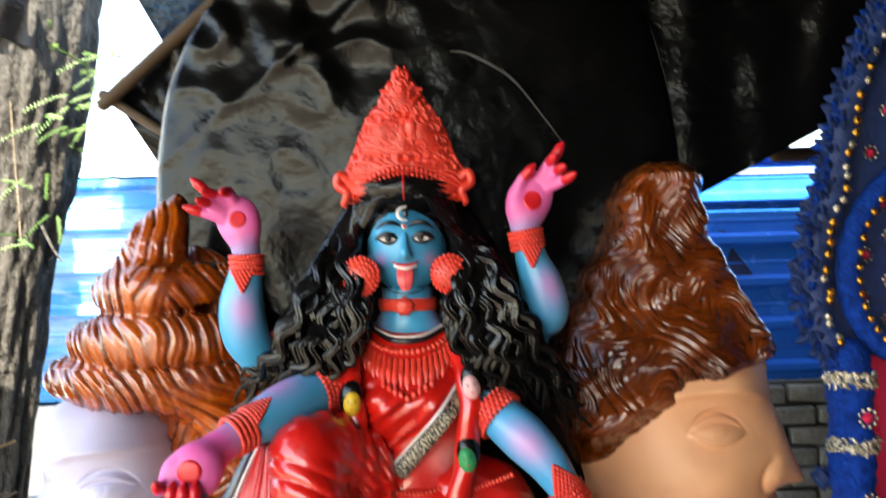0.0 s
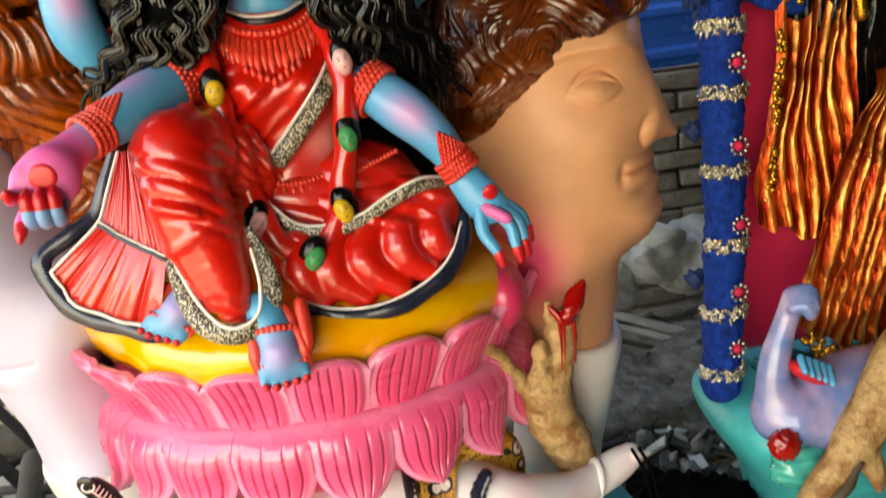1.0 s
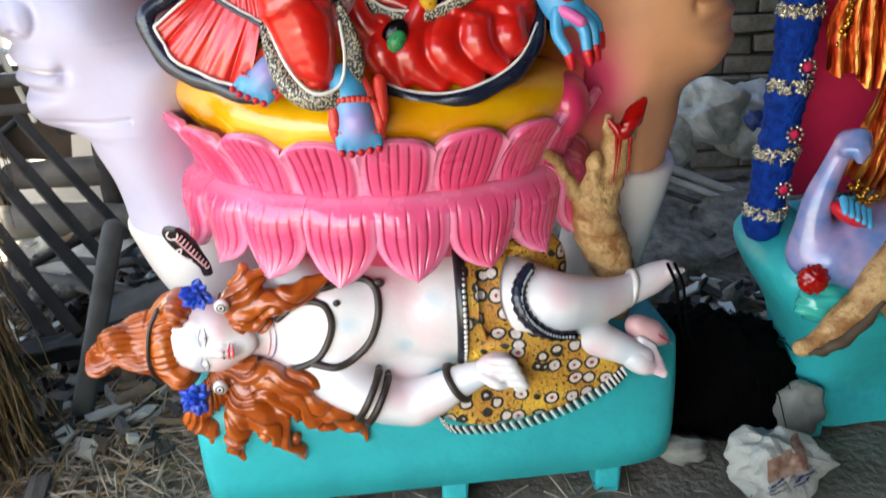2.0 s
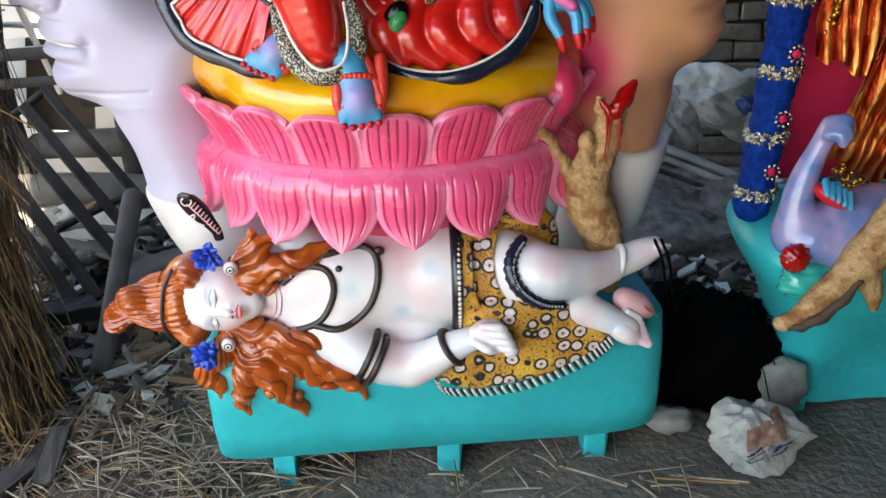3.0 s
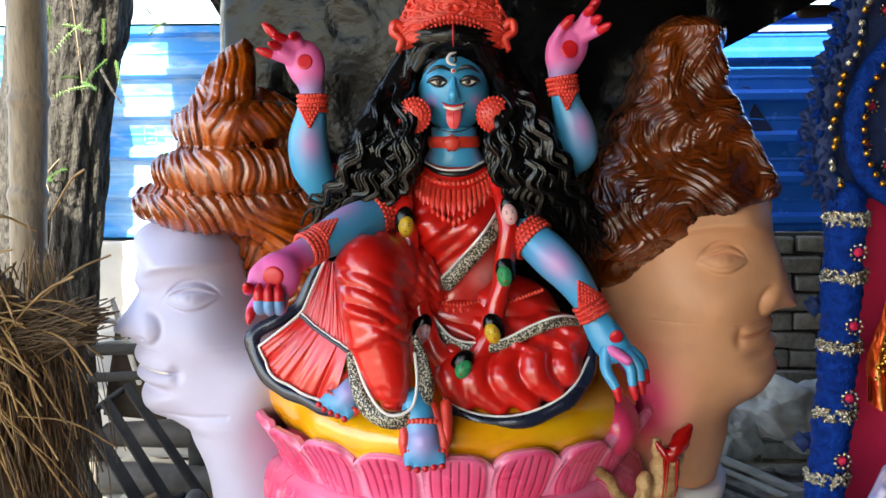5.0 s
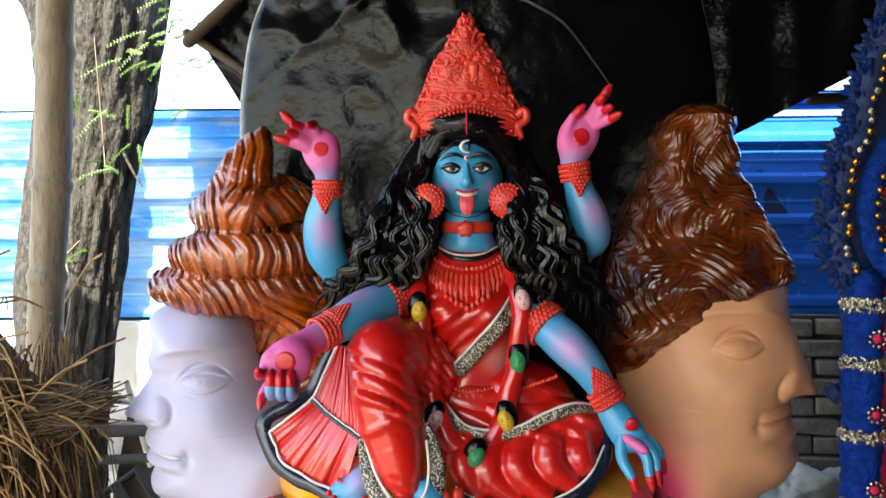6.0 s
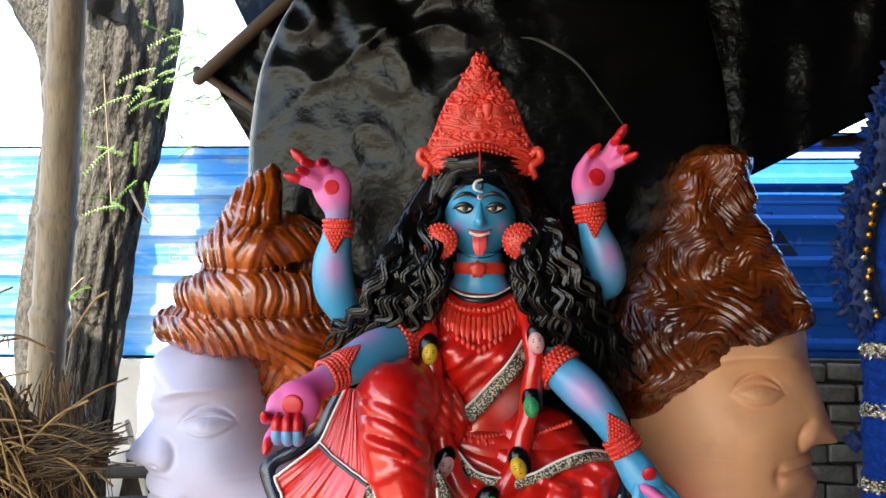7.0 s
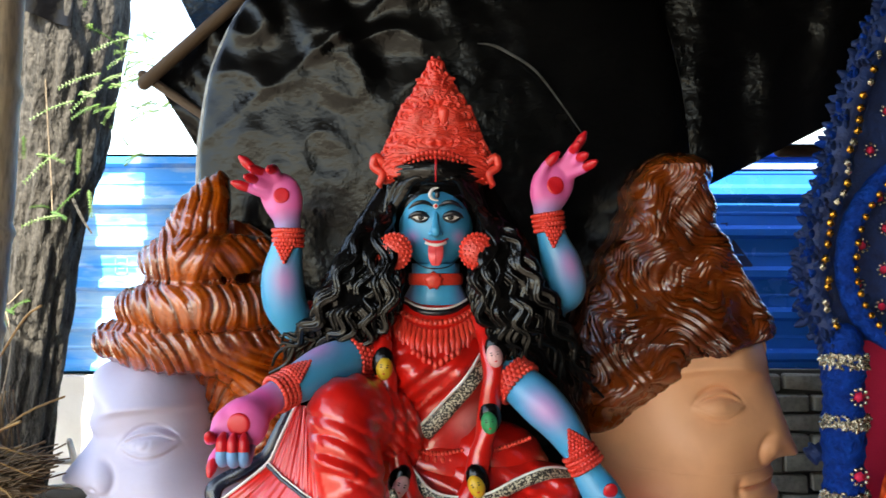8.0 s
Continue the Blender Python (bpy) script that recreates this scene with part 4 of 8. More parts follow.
def lotus():
    """The lotus seat: a rippled yellow cushion on two tiers of incised petals, the upper ones turned up, the lower ones hanging."""
    thing = empty("lotus_pedestal", "glossy pink two-tiered lotus pedestal with a yellow seat", "pedestal", at=(LX, LY, 0.3))
    rip, wave = ripple(51, 9, 0.014), ripple(52, 24, 0.004)
    Shape().rings([(LX, LY, 0.88, 0.38, 0.33), (LX, LY, 0.9, 0.415, 0.35), (LX, LY, 0.935, 0.448, 0.378), (LX, LY, 0.975, 0.456, 0.386), (LX, LY, 1.008, 0.435, 0.365), (LX, LY, 1.026, 0.38, 0.31), (LX, LY, 1.032, 0.2, 0.2)], "yellow", n=120, k=7, bump=lambda v: v + (rip(v) + wave(v))[..., None] * np.array([0.7, 0.7, 1.0]), tint=lambda v: np.clip((0.935 - v[..., 2]) * 26, 0, 0.9)).done("seat_cushion", thing, "rippled glossy yellow seat")
    Shape().rings([(LX, LY, 0.52, 0.2, 0.16), (LX, LY, 0.62, 0.3, 0.26), (LX, LY, 0.76, 0.385, 0.33), (LX, LY, 0.8, 0.4, 0.34), (LX, LY, 0.85, 0.395, 0.335), (LX, LY, 0.9, 0.41, 0.355), (LX, LY, 0.915, 0.3, 0.3)], "lotus_body", n=56).done("body", thing)
    ax, ay = 1.06, 0.9
    rough = ripple(53, 21, 0.0035)

    def sheet(name, ang, half, wid, R, Z, w, s, ti):
        g = Shape()
        th = ang + half * wid * w
        V = np.stack([LX + R * np.sin(th) * ax, LY - R * np.cos(th) * ay, Z + 0 * th], -1)
        nud = rough(V)
        V[..., 0] += nud * np.sin(th)
        V[..., 1] -= nud * np.cos(th)
        g.grid(V, "petal", ti)
        B = V.copy()
        B[..., 0] -= 0.014 * np.sin(th)
        B[..., 1] += 0.014 * np.cos(th)
        g.grid(B, "petal", ti, flip=True)
        rim = np.concatenate([np.stack([V[:, 0], B[:, 0]], 1), np.stack([V[-1, 1:-1], B[-1, 1:-1]], 1), np.stack([V[::-1, -1], B[::-1, -1]], 1)])
        g.grid(rim, "petal", np.full(rim.shape[:2], 0.5))
        return g.done(name, thing)

    def lines(w, s, env, lo, hi, wob):
        """Incised veins that follow the outline of the petal."""
        q = w / np.maximum(env, 0.05) + wob * np.sin(8 * s + 3 * w)
        out = 0
        for k in (-0.88, -0.52, -0.2, 0.08, 0.4, 0.78):
            out = out + np.exp(-(((q - k) * env / 0.03) ** 2)) * np.clip((s - lo - 0.12 * (1 - abs(k)) * (1 + math.sin(9 * k))) * 5, 0, 1) * np.clip((hi - 0.1 * abs(k) - s) * 14, 0, 1)
        return np.clip(out, 0, 1)

    def hanging(ang, tip, lift, seed):
        s, w = np.linspace(0, 1, 44)[:, None], np.linspace(-1, 1, 97)[None]
        q = np.clip((s - 0.62) / 0.38, 0, 1)
        wid = np.maximum(0.0, 1 - q ** 2.3) ** 0.66 * (1.0 + 0.03 * np.sin(np.pi * s))
        prof = along([(0.372, 0.818), (0.4, 0.817), (0.424, 0.803), (0.434, 0.775), (0.428, 0.735), (0.426, 0.695), (0.438, tip)], s[:, 0])
        env = 0.84 * np.clip(0.62 + 0.9 * np.sin(np.pi * np.clip((s - 0.18) / 0.85, 0, 1)) ** 0.7, 0, 1) + 0 * s
        gr = lines(w, s, env, 0.3, 0.97, 0.03 * math.sin(seed))
        seam = np.exp(-(((1 - abs(w)) / 0.05) ** 2)) * np.clip((s - 0.38) * 5, 0, 1) * (s < 0.66)
        crown = 0.015 * (1 - w**2) * np.clip((s - 0.28) * 3, 0, 1) ** 1.5
        R = prof[:, :1] + crown - 0.0034 * gr - 0.008 * seam + lift
        ti = 0.5 * np.exp(-(((s - 0.2) / 0.12) ** 2)) + 0.65 * np.exp(-((abs(w) * wid - wid + 0.1) / 0.1) ** 2) * (s > 0.45) + 0.25 * np.clip(s - 0.75, 0, 1) * 4
        ti = np.clip(ti, 0, 0.85) * (1 - gr) - 0.75 * gr - 0.4 * seam
        return sheet("lower_petal", ang, 0.5 * step * 1.02, wid, R, prof[:, 1:], w, s, ti)

    def standing(ang, top, seed):
        s, w = np.linspace(0, 1, 36)[:, None], np.linspace(-1, 1, 97)[None]
        wid = 1 + 0 * s
        prof = along([(0.382, 0.808), (0.39, 0.822), (0.402, 0.855), (0.422, 0.9), (0.443, 0.934), (0.438, 0.946)], s[:, 0])
        scal = 1 - np.clip(abs(w), 0, 1) ** 2.6
        Z = 0.806 + (prof[:, 1:] - 0.806) * (0.8 + 0.2 * scal + top)
        env = 0.86 * np.clip(0.5 + 0.5 * np.sin(np.pi * np.clip(s * 0.85 + 0.08, 0, 1)) ** 0.6, 0, 1) + 0 * s
        inside = 1 / (1 + np.exp((abs(w) / env - 1) * 26))
        gr = lines(w, s, env, 0.08, 0.86, 0.04 * math.sin(seed))
        R = prof[:, :1] + 0.014 * inside * (1 - (w / env) ** 2 * 0.5) - 0.0042 * gr
        ti = np.clip(0.75 * (1 - inside) + 0.5 * np.clip(s - 0.85, 0, 1) * 6, 0, 0.85) * (1 - gr) - 0.75 * gr
        return sheet("upper_petal", ang, 0.5 * step * 1.0, wid, R, Z, w, s, ti)
    step = 0.318
    for i in range(-5, 6):
        standing(0.03 + i * step, 0.03 * math.sin(i * 2.3), i)
    for i in range(-5, 6):
        hanging(0.088 + i * step, 0.652 + 0.006 * math.sin(i * 1.7), 0.004 * math.sin(i * 2.9), i)
    # the shoulder of the seat swells up on the side of the tan head
    g = Shape()
    melt(g, [((0.3, 1.72, 0.915), (0.05, 0.13, 0.065), (0, 10, 0), 0.03), ((0.29, 1.62, 0.93), (0.05, 0.08, 0.07), (0, 0, 0), 0.03)], "lotus_body", 0.005, lambda P: ripple(54, 26, 0.003)(P))
    g.done("rising_petal", thing, "swelling deep pink side of the lotus")
    return thing


lotus()


# ---- the goddess ----
def hand(g, palm, fingers, wrist, disc, nail=0.0095):
    """A modelled hand: palm and fingers in one, sprayed blue towards the wrist, with red nails."""
    wrist = np.asarray(wrist, float)
    parts = list(palm) + [(f, np.linspace(0.0115, 0.0085, len(f)), 0.006) for f in fingers]
    V = melt(g, parts, "pink_palm", 0.0026, None, lambda V: np.clip(1.25 - np.linalg.norm(V - wrist, axis=1) / 0.045, 0, 1) + np.clip((V[:, 1] - wrist[1] - 0.012) * 40, 0, 1))
    x, z, rx, rz = disc
    a = np.linspace(0, 2 * np.pi, 25)[:-1]
    rings = [drape(V, [(x + q * rx * math.cos(b), z + q * rz * math.sin(b)) for b in a], 0.0014 - 0.0016 * (q > 0.97)) for q in (0.02, 0.35, 0.7, 0.92, 1.0)]
    g.grid(np.array(rings), "lips", wrap=True)
    for f in fingers:
        f = np.asarray(f, float)
        t = f[-1] - f[-2]
        t /= np.linalg.norm(t)
        g.tube([f[-1] - t * 0.01, f[-1] + t * 0.008, f[-1] + t * 0.019], [nail, nail, nail * 0.55], "lips", n=12, k=3)


def cuff(g, p, d, r, length, m="red_orn", point=0.0):
    """A moulded bracelet round a limb at p along d: a band under rows of beads."""
    p, d = np.asarray(p, float), np.asarray(d, float) / np.linalg.norm(d)
    s = np.cross(d, (0, 1, 0.01))
    s /= np.linalg.norm(s)
    t = np.cross(s, d)
    g.tube([p - d * length / 2, p, p + d * length / 2], [r * 0.98, r, r * 1.03], m, n=24, k=4, cap=False)
    for j, f in enumerate(np.linspace(-0.5, 0.5, max(3, int(length / 0.0065)))):
        q, k = p + f * length * d, 1.0 + 0.03 * f
        for i in range(28):
            a = 6.283 * (i + 0.5 * (j % 2)) / 28
            g.blob(q + r * k * (math.cos(a) * s + math.sin(a) * t), (0.005, 0.005, 0.005), m, n=7)


def drop(g, c):
    """The beaded point that hangs from a raised bracelet."""
    for row in range(6):
        for i in range(6 - row):
            g.blob((c[0] + 0.0072 * (i - (5 - row) / 2), c[1] - 0.004 + 0.0012 * (i - (5 - row) / 2) ** 2, c[2] - 0.0072 * row), (0.0046, 0.006, 0.0046), "red_orn", n=6)


def point_orn(g, p, d, face, r):
    """The beaded triangle that runs up the arm from a lower bracelet."""
    p, d, face = (np.asarray(v, float) for v in (p, d, face))
    d /= np.linalg.norm(d)
    face = face - d * (face @ d)
    face /= np.linalg.norm(face)
    side = np.cross(d, face)
    for row in range(8):
        for i in range(8 - row):
            a = (i - (7 - row) / 2) * 0.0075 / r
            g.blob(p + d * (0.018 + 0.0065 * row) + r * (math.sin(a) * side + math.cos(a) * face), (0.0047, 0.0047, 0.0047), "red_orn", n=7)


def limb_tint(u0, a0, du=0.13, da=0.6, amt=0.75):
    def f(u, a):
        d = np.angle(np.exp(1j * (a - a0)))
        return amt * np.exp(-(((u - u0) / du) ** 2) - (d / da) ** 2)
    return f


def goddess():
    g = Shape()
    CX = -0.07
    body_z = [1.09, 1.16, 1.22, 1.28, 1.35, 1.405, 1.46, 1.505, 1.53]
    body = [(1.68, 0.2, 0.13), (1.68, 0.17, 0.13), (1.67, 0.125, 0.115), (1.665, 0.108, 0.105), (1.66, 0.118, 0.112), (1.658, 0.132, 0.118), (1.665, 0.13, 0.1), (1.67, 0.115, 0.08), (1.67, 0.08, 0.06)]

    def on_body(x, z, lift=0.0):
        cy, rx, ry = (float(np.interp(z, body_z, [b[k] for b in body])) for k in range(3))
        bust = sum(0.035 * math.exp(-(((x - CX - 0.055 * q) / 0.045) ** 2) - ((z - 1.385) / 0.045) ** 2) for q in (-1, 1))
        return (x, cy - ry * math.sqrt(max(0.02, 1 - ((x - CX) / rx) ** 2)) - bust - lift, z)

    # torso in a pleated sari
    rip = ripple(61, 20, 0.003)

    def pleats(v):
        x, y, z = v[..., 0] - CX, v[..., 1], v[..., 2]
        k = (z - 1.27) - 0.85 * x - 1.5 * x * x
        front = np.clip((1.64 - y) * 14, 0, 1) * np.clip((z - 1.25 - 0.95 * x) * 30, 0, 1) * np.clip((1.47 - z) * 18, 0, 1)
        out = v.copy()
        for sx in (-1, 1):
            out[..., 1] -= 0.035 * gauss(x, z, 0.055 * sx, 1.385, 0.045, 0.045) * (y < 1.66)
        out[..., 1] -= front * (0.013 * (0.6 - abs(np.sin(k * 88))) + 0.003 * np.sin(k * 271 + 1)) + rip(v)
        return out
    g.rings([(CX, 1.68, 1.09, 0.2, 0.13), (CX, 1.68, 1.16, 0.17, 0.13), (CX, 1.67, 1.22, 0.125, 0.115), (CX, 1.665, 1.28, 0.108, 0.105), (CX, 1.66, 1.35, 0.118, 0.112), (CX, 1.658, 1.405, 0.132, 0.118), (CX, 1.665, 1.46, 0.13, 0.1), (CX, 1.67, 1.505, 0.115, 0.08), (CX, 1.67, 1.53, 0.08, 0.06)], "red", n=72, k=9, bump=pleats, tint=lambda v: 0.75 * gauss(v[..., 0], v[..., 2], CX + 0.065, 1.285, 0.035, 0.03))
    # neck and bare shoulders
    g.rings([(CX, 1.655, 1.50, 0.075, 0.055), (CX, 1.65, 1.53, 0.066, 0.058), (CX, 1.645, 1.56, 0.052, 0.05), (CX, 1.645, 1.60, 0.05, 0.05)], "blue_skin", n=28, tint=lambda v: 0.5 * np.clip((abs(v[..., 0] - CX) - 0.035) * 30, 0, 1))
    g.tube([(CX - 0.07, 1.625, 1.522), (CX - 0.035, 1.59, 1.505), (CX, 1.582, 1.5), (CX + 0.035, 1.59, 1.505), (CX + 0.07, 1.625, 1.522)], 0.006, "black", n=8)
    g.tube([(CX - 0.072, 1.622, 1.53), (CX - 0.035, 1.586, 1.513), (CX, 1.578, 1.509), (CX + 0.035, 1.586, 1.513), (CX + 0.072, 1.622, 1.53)], 0.0025, "white", n=6)
    # choker
    g.rings([(CX, 1.645, 1.556, 0.056, 0.056), (CX, 1.643, 1.568, 0.058, 0.058), (CX, 1.643, 1.58, 0.056, 0.056)], "red_orn", n=40, cap=False)
    g.blob((CX - 0.005, 1.585, 1.566), (0.02, 0.008, 0.017), "red_orn", n=16, bump=lambda d: 0.12 * np.sin(9 * np.arctan2(d[..., 2], d[..., 0])))
    # broad moulded necklace with drops
    for i in range(23):
        a = -1.25 + 2.5 * i / 22
        x, z = CX + 0.09 * math.sin(a), 1.535 - 0.055 * math.cos(a)
        g.blob(on_body(x, z), (0.0075, 0.009, 0.0075), "red_orn", n=8)
        x2, z2 = CX + 0.096 * math.sin(a), 1.53 - 0.068 * math.cos(a)
        g.blob(on_body(x2, z2), (0.006, 0.009, 0.008), "red_orn", n=8)
        d = 0.02 + 0.03 * max(0, math.cos(a * 1.1)) * (1.0 if i % 2 else 0.75)
        g.tube([on_body(x2, z2, 0.003), on_body(x2 + 0.05 * (x2 - CX), z2 - d * 0.5, 0.006), on_body(x2 + 0.06 * (x2 - CX), z2 - d, 0.002)], [0.006, 0.0075, 0.0025], "red_orn", n=8, k=3, bump=lambda u, t: 0.2 * np.sin(14 * u))
    for i in range(9):
        g.blob(on_body(CX + 0.011 * (i - 4), 1.425 - 0.006 * (4 - abs(i - 4)), 0.002), (0.006, 0.008, 0.009), "red_orn", n=8)
    # diagonal border of the sari and waist ornament
    g.tube([on_body(CX + 0.108, 1.425, 0.006), on_body(CX + 0.075, 1.375, 0.008), on_body(CX + 0.03, 1.32, 0.008), on_body(CX - 0.022, 1.262, 0.008)], [0.012, 0.015, 0.016, 0.016], "brass_border", n=12, flat=0.35)
    g.tube([on_body(CX + 0.098, 1.432, 0.008), on_body(CX + 0.06, 1.382, 0.01), on_body(CX + 0.012, 1.325, 0.01), on_body(CX - 0.038, 1.27, 0.01)], 0.0032, "white", n=6)
    for i in range(26):
        f = i / 25
        x = CX - 0.085 + 0.19 * f
        z = 1.245 - 0.022 * math.sin(math.pi * f)
        g.blob(on_body(x, z, 0.003), (0.0052, 0.007, 0.0052), "red_orn", n=7)
        if i % 2:
            g.blob(on_body(x, z - 0.013, 0.004), (0.006, 0.007, 0.009), "red_orn", n=7)
        if 6 < i < 16 and i % 2 == 0:
            g.blob(on_body(x, z - 0.028, 0.004), (0.005, 0.007, 0.009), "red_orn", n=7)
    for i in range(14):
        f = i / 13
        g.blob((0.03 + 0.085 * f, 1.555 - 0.02 * f, 1.222 + 0.035 * f), (0.0045, 0.006, 0.0045), "red_orn", n=7)

    # head
    def facial(d):
        x, y, z = d[..., 0], d[..., 1], d[..., 2]
        f = np.clip(-y, 0, 1)
        jaw = -0.12 * np.clip(-z - 0.3, 0, 1) * abs(x)
        return jaw + 0.0 * f
    g.blob((CX, 1.645, 1.678), (0.078, 0.082, 0.091), "blue_skin", n=48, bump=facial, tint=lambda d: np.where(d[..., 1] < 0, 0.7 * gauss(d[..., 0], d[..., 2], 0.62, -0.27, 0.15, 0.13) + 0.7 * gauss(d[..., 0], d[..., 2], -0.62, -0.27, 0.15, 0.13), 0))
    g.tube([(CX, 1.563, 1.70), (CX, 1.556, 1.683), (CX, 1.549, 1.665), (CX, 1.556, 1.657)], [0.005, 0.007, 0.0105, 0.006], "blue_skin", n=12, k=4)
    for sx in (-1, 1):
        g.blob((CX + 0.009 * sx, 1.557, 1.66), (0.006, 0.006, 0.005), "blue_skin", n=10)
        ex = CX + 0.031 * sx
        g.blob((ex, 1.5695, 1.694), (0.0205, 0.006, 0.0074), "white", (0, -4 * sx, 0), n=18)
        g.blob((ex - 0.001 * sx, 1.565, 1.6945), (0.007, 0.0035, 0.007), "dark_strap", n=14)
        g.blob((ex - 0.001 * sx, 1.5628, 1.6945), (0.0035, 0.002, 0.0036), "black", n=10)
        arc = [(ex + q * 0.019 * sx, 1.5625 + 0.006 * q * q, 1.694 + 0.0074 * (1 - q * q) + 0.002 * q) for q in (-1, -0.5, 0, 0.5, 1, 1.25)]
        g.tube(arc, [0.0024, 0.0048, 0.0056, 0.0054, 0.0046, 0.0018], "black", n=7, k=3)
        arc = [(ex + q * 0.018 * sx, 1.5625 + 0.006 * q * q, 1.6925 - 0.0085 * (1 - q * q)) for q in (-1, -0.5, 0, 0.5, 1)]
        g.tube(arc, 0.0025, "black", n=6, k=3)
        arc = [(ex + q * 0.024 * sx, 1.5615 + 0.008 * q * q, 1.7135 + 0.01 * (1 - q * q) - 0.003 * q) for q in (-1, -0.5, 0, 0.5, 1)]
        g.tube(arc, [0.0018, 0.0042, 0.0046, 0.0038, 0.001], "black", n=7, k=3)
        g.tube([(ex + 0.008 * sx, 1.568, 1.736), (ex + 0.018 * sx, 1.575, 1.74), (ex + 0.024 * sx, 1.58, 1.735)], 0.0011, "navy", n=6, k=3)
    g.tube([(CX + 0.005, 1.562, 1.7525), (CX - 0.006, 1.5605, 1.749), (CX - 0.0115, 1.5595, 1.739), (CX - 0.007, 1.5595, 1.73), (CX + 0.005, 1.5595, 1.7265)], [0.0014, 0.0032, 0.004, 0.0032, 0.0014], "white", n=8, k=3)
    g.blob((CX + 0.003, 1.5595, 1.7385), (0.0052, 0.003, 0.0085), "black", n=10)
    g.blob((CX, 1.5595, 1.7155), (0.0055, 0.003, 0.0055), "white", n=10)
    g.blob((CX, 1.5575, 1.7155), (0.0034, 0.002, 0.0034), "lips", n=10)
    # mouth, teeth and long tongue
    g.tube([(CX - 0.024, 1.567, 1.65), (CX - 0.011, 1.559, 1.644), (CX, 1.5575, 1.6435), (CX + 0.011, 1.559, 1.644), (CX + 0.024, 1.567, 1.65)], [0.0012, 0.0028, 0.003, 0.0028, 0.0012], "lips", n=9, k=4)
    g.tube([(CX - 0.019, 1.564, 1.642), (CX, 1.5555, 1.637), (CX + 0.019, 1.564, 1.642)], 0.0035, "white", n=8, k=4)
    g.tube([(CX, 1.564, 1.637), (CX, 1.552, 1.625), (CX, 1.549, 1.61), (CX, 1.551, 1.598)], [0.015, 0.0155, 0.014, 0.0085], "tongue", n=16, k=5, flat=0.25)
    g.tube([(CX, 1.549, 1.63), (CX, 1.5452, 1.612), (CX, 1.5475, 1.6)], 0.0009, "lips", n=6, k=3)
    g.tube([(CX - 0.045, 1.58, 1.606), (CX - 0.025, 1.572, 1.594), (CX, 1.57, 1.59), (CX + 0.025, 1.572, 1.594), (CX + 0.045, 1.58, 1.606)], [0.0004, 0.0013, 0.0013, 0.0013, 0.0004], "navy", n=6, k=3)
    # ear ornaments
    for sx in (-1, 1):
        ex = CX + 0.082 * sx
        g.blob((ex, 1.552, 1.625), (0.034, 0.018, 0.036), "red_orn", (0, 0, 0), n=30)
        for r, n in ((0.033, 24), (0.025, 18), (0.017, 12), (0.009, 7)):
            for i in range(n):
                a = 6.283 * i / n
                g.blob((ex + r * math.cos(a), 1.5555 - 0.018 * math.sqrt(1 - (r / 0.036) ** 2), 1.625 + r * math.sin(a) * 1.05), (0.0042, 0.005, 0.0042), "red_orn", n=7)

    # hair: a smooth parted cap and long waving locks
    g.blob((CX, 1.672, 1.715), (0.095, 0.085, 0.105), "black_hair", n=44, bump=lambda d: 0.02 * np.sin(22 * np.arctan2(d[..., 2], abs(d[..., 0]) + 0.3) + 4 * d[..., 1]))
    for sx in (-1, 1):
        for i in range(9):
            f = i / 8
            lock(g, [(CX + 0.006 * sx, 1.585 + 0.03 * f, 1.775 + 0.035 * f), (CX + 0.04 * sx, 1.583 + 0.025 * f, 1.77 + 0.03 * f), (CX + (0.074 + 0.012 * f) * sx, 1.61 + 0.025 * f, 1.735 + 0.03 * f), (CX + (0.095 + 0.012 * f) * sx, 1.635, 1.67 + 0.03 * f)], [0.006, 0.009, 0.01, 0.008], "black_hair", 700 + i + 40 * sx, amp=0.004, waves=2, strands=4)
        for i in range(92):
            f = (i * 0.618) % 1.0
            sp = 0.05 + 0.21 * f + 0.025 * math.sin(i * 2.3)
            low = 1.37 + 0.05 * math.sin(i * 1.9) + (0.05 if sx < 0 else -0.0)
            y0 = 1.625 + 0.045 * math.sin(i * 1.3) - 0.02 * (i % 3)
            lock(g, [(CX + 0.078 * sx, 1.65, 1.75 - 0.06 * f), (CX + (0.1 + 0.045 * f) * sx, y0 + 0.02, 1.665), (CX + (0.08 + 0.125 * f) * sx, y0 - 0.015, 1.57), (CX + (0.095 + 0.165 * f) * sx, y0 - 0.01, 1.48), (CX + (0.1 + sp * 0.88) * sx, y0 + 0.02, low)], [0.006, 0.0085, 0.0088, 0.0078, 0.0025], "black_hair", 800 + i + 100 * sx, amp=0.0105, waves=5.0 + 0.9 * math.sin(i), strands=5, n=18)
        for i in range(18):
            f = i / 17
            y0 = 1.545 + 0.02 * math.sin(i * 1.7)
            lock(g, [(CX + (0.115 + 0.03 * f) * sx, 1.6, 1.6), (CX + (0.12 + 0.06 * f) * sx, y0, 1.53), (CX + (0.115 + 0.09 * f) * sx, y0 - 0.005, 1.47), (CX + (0.125 + 0.12 * f) * sx, y0 + 0.012, 1.415 + 0.02 * math.sin(i))], [0.006, 0.0078, 0.0075, 0.0025], "black_hair", 1300 + i + 50 * sx, amp=0.01, waves=3.3, strands=5, n=18)
    g.blob((CX, 1.64, 1.79), (0.102, 0.072, 0.043), "black_hair", n=64, bump=lambda d: 0.035 * np.sin(26 * np.arctan2(d[..., 2] + 0.3, abs(d[..., 0]) + 0.15) + 3 * np.sin(9 * abs(d[..., 0]))))
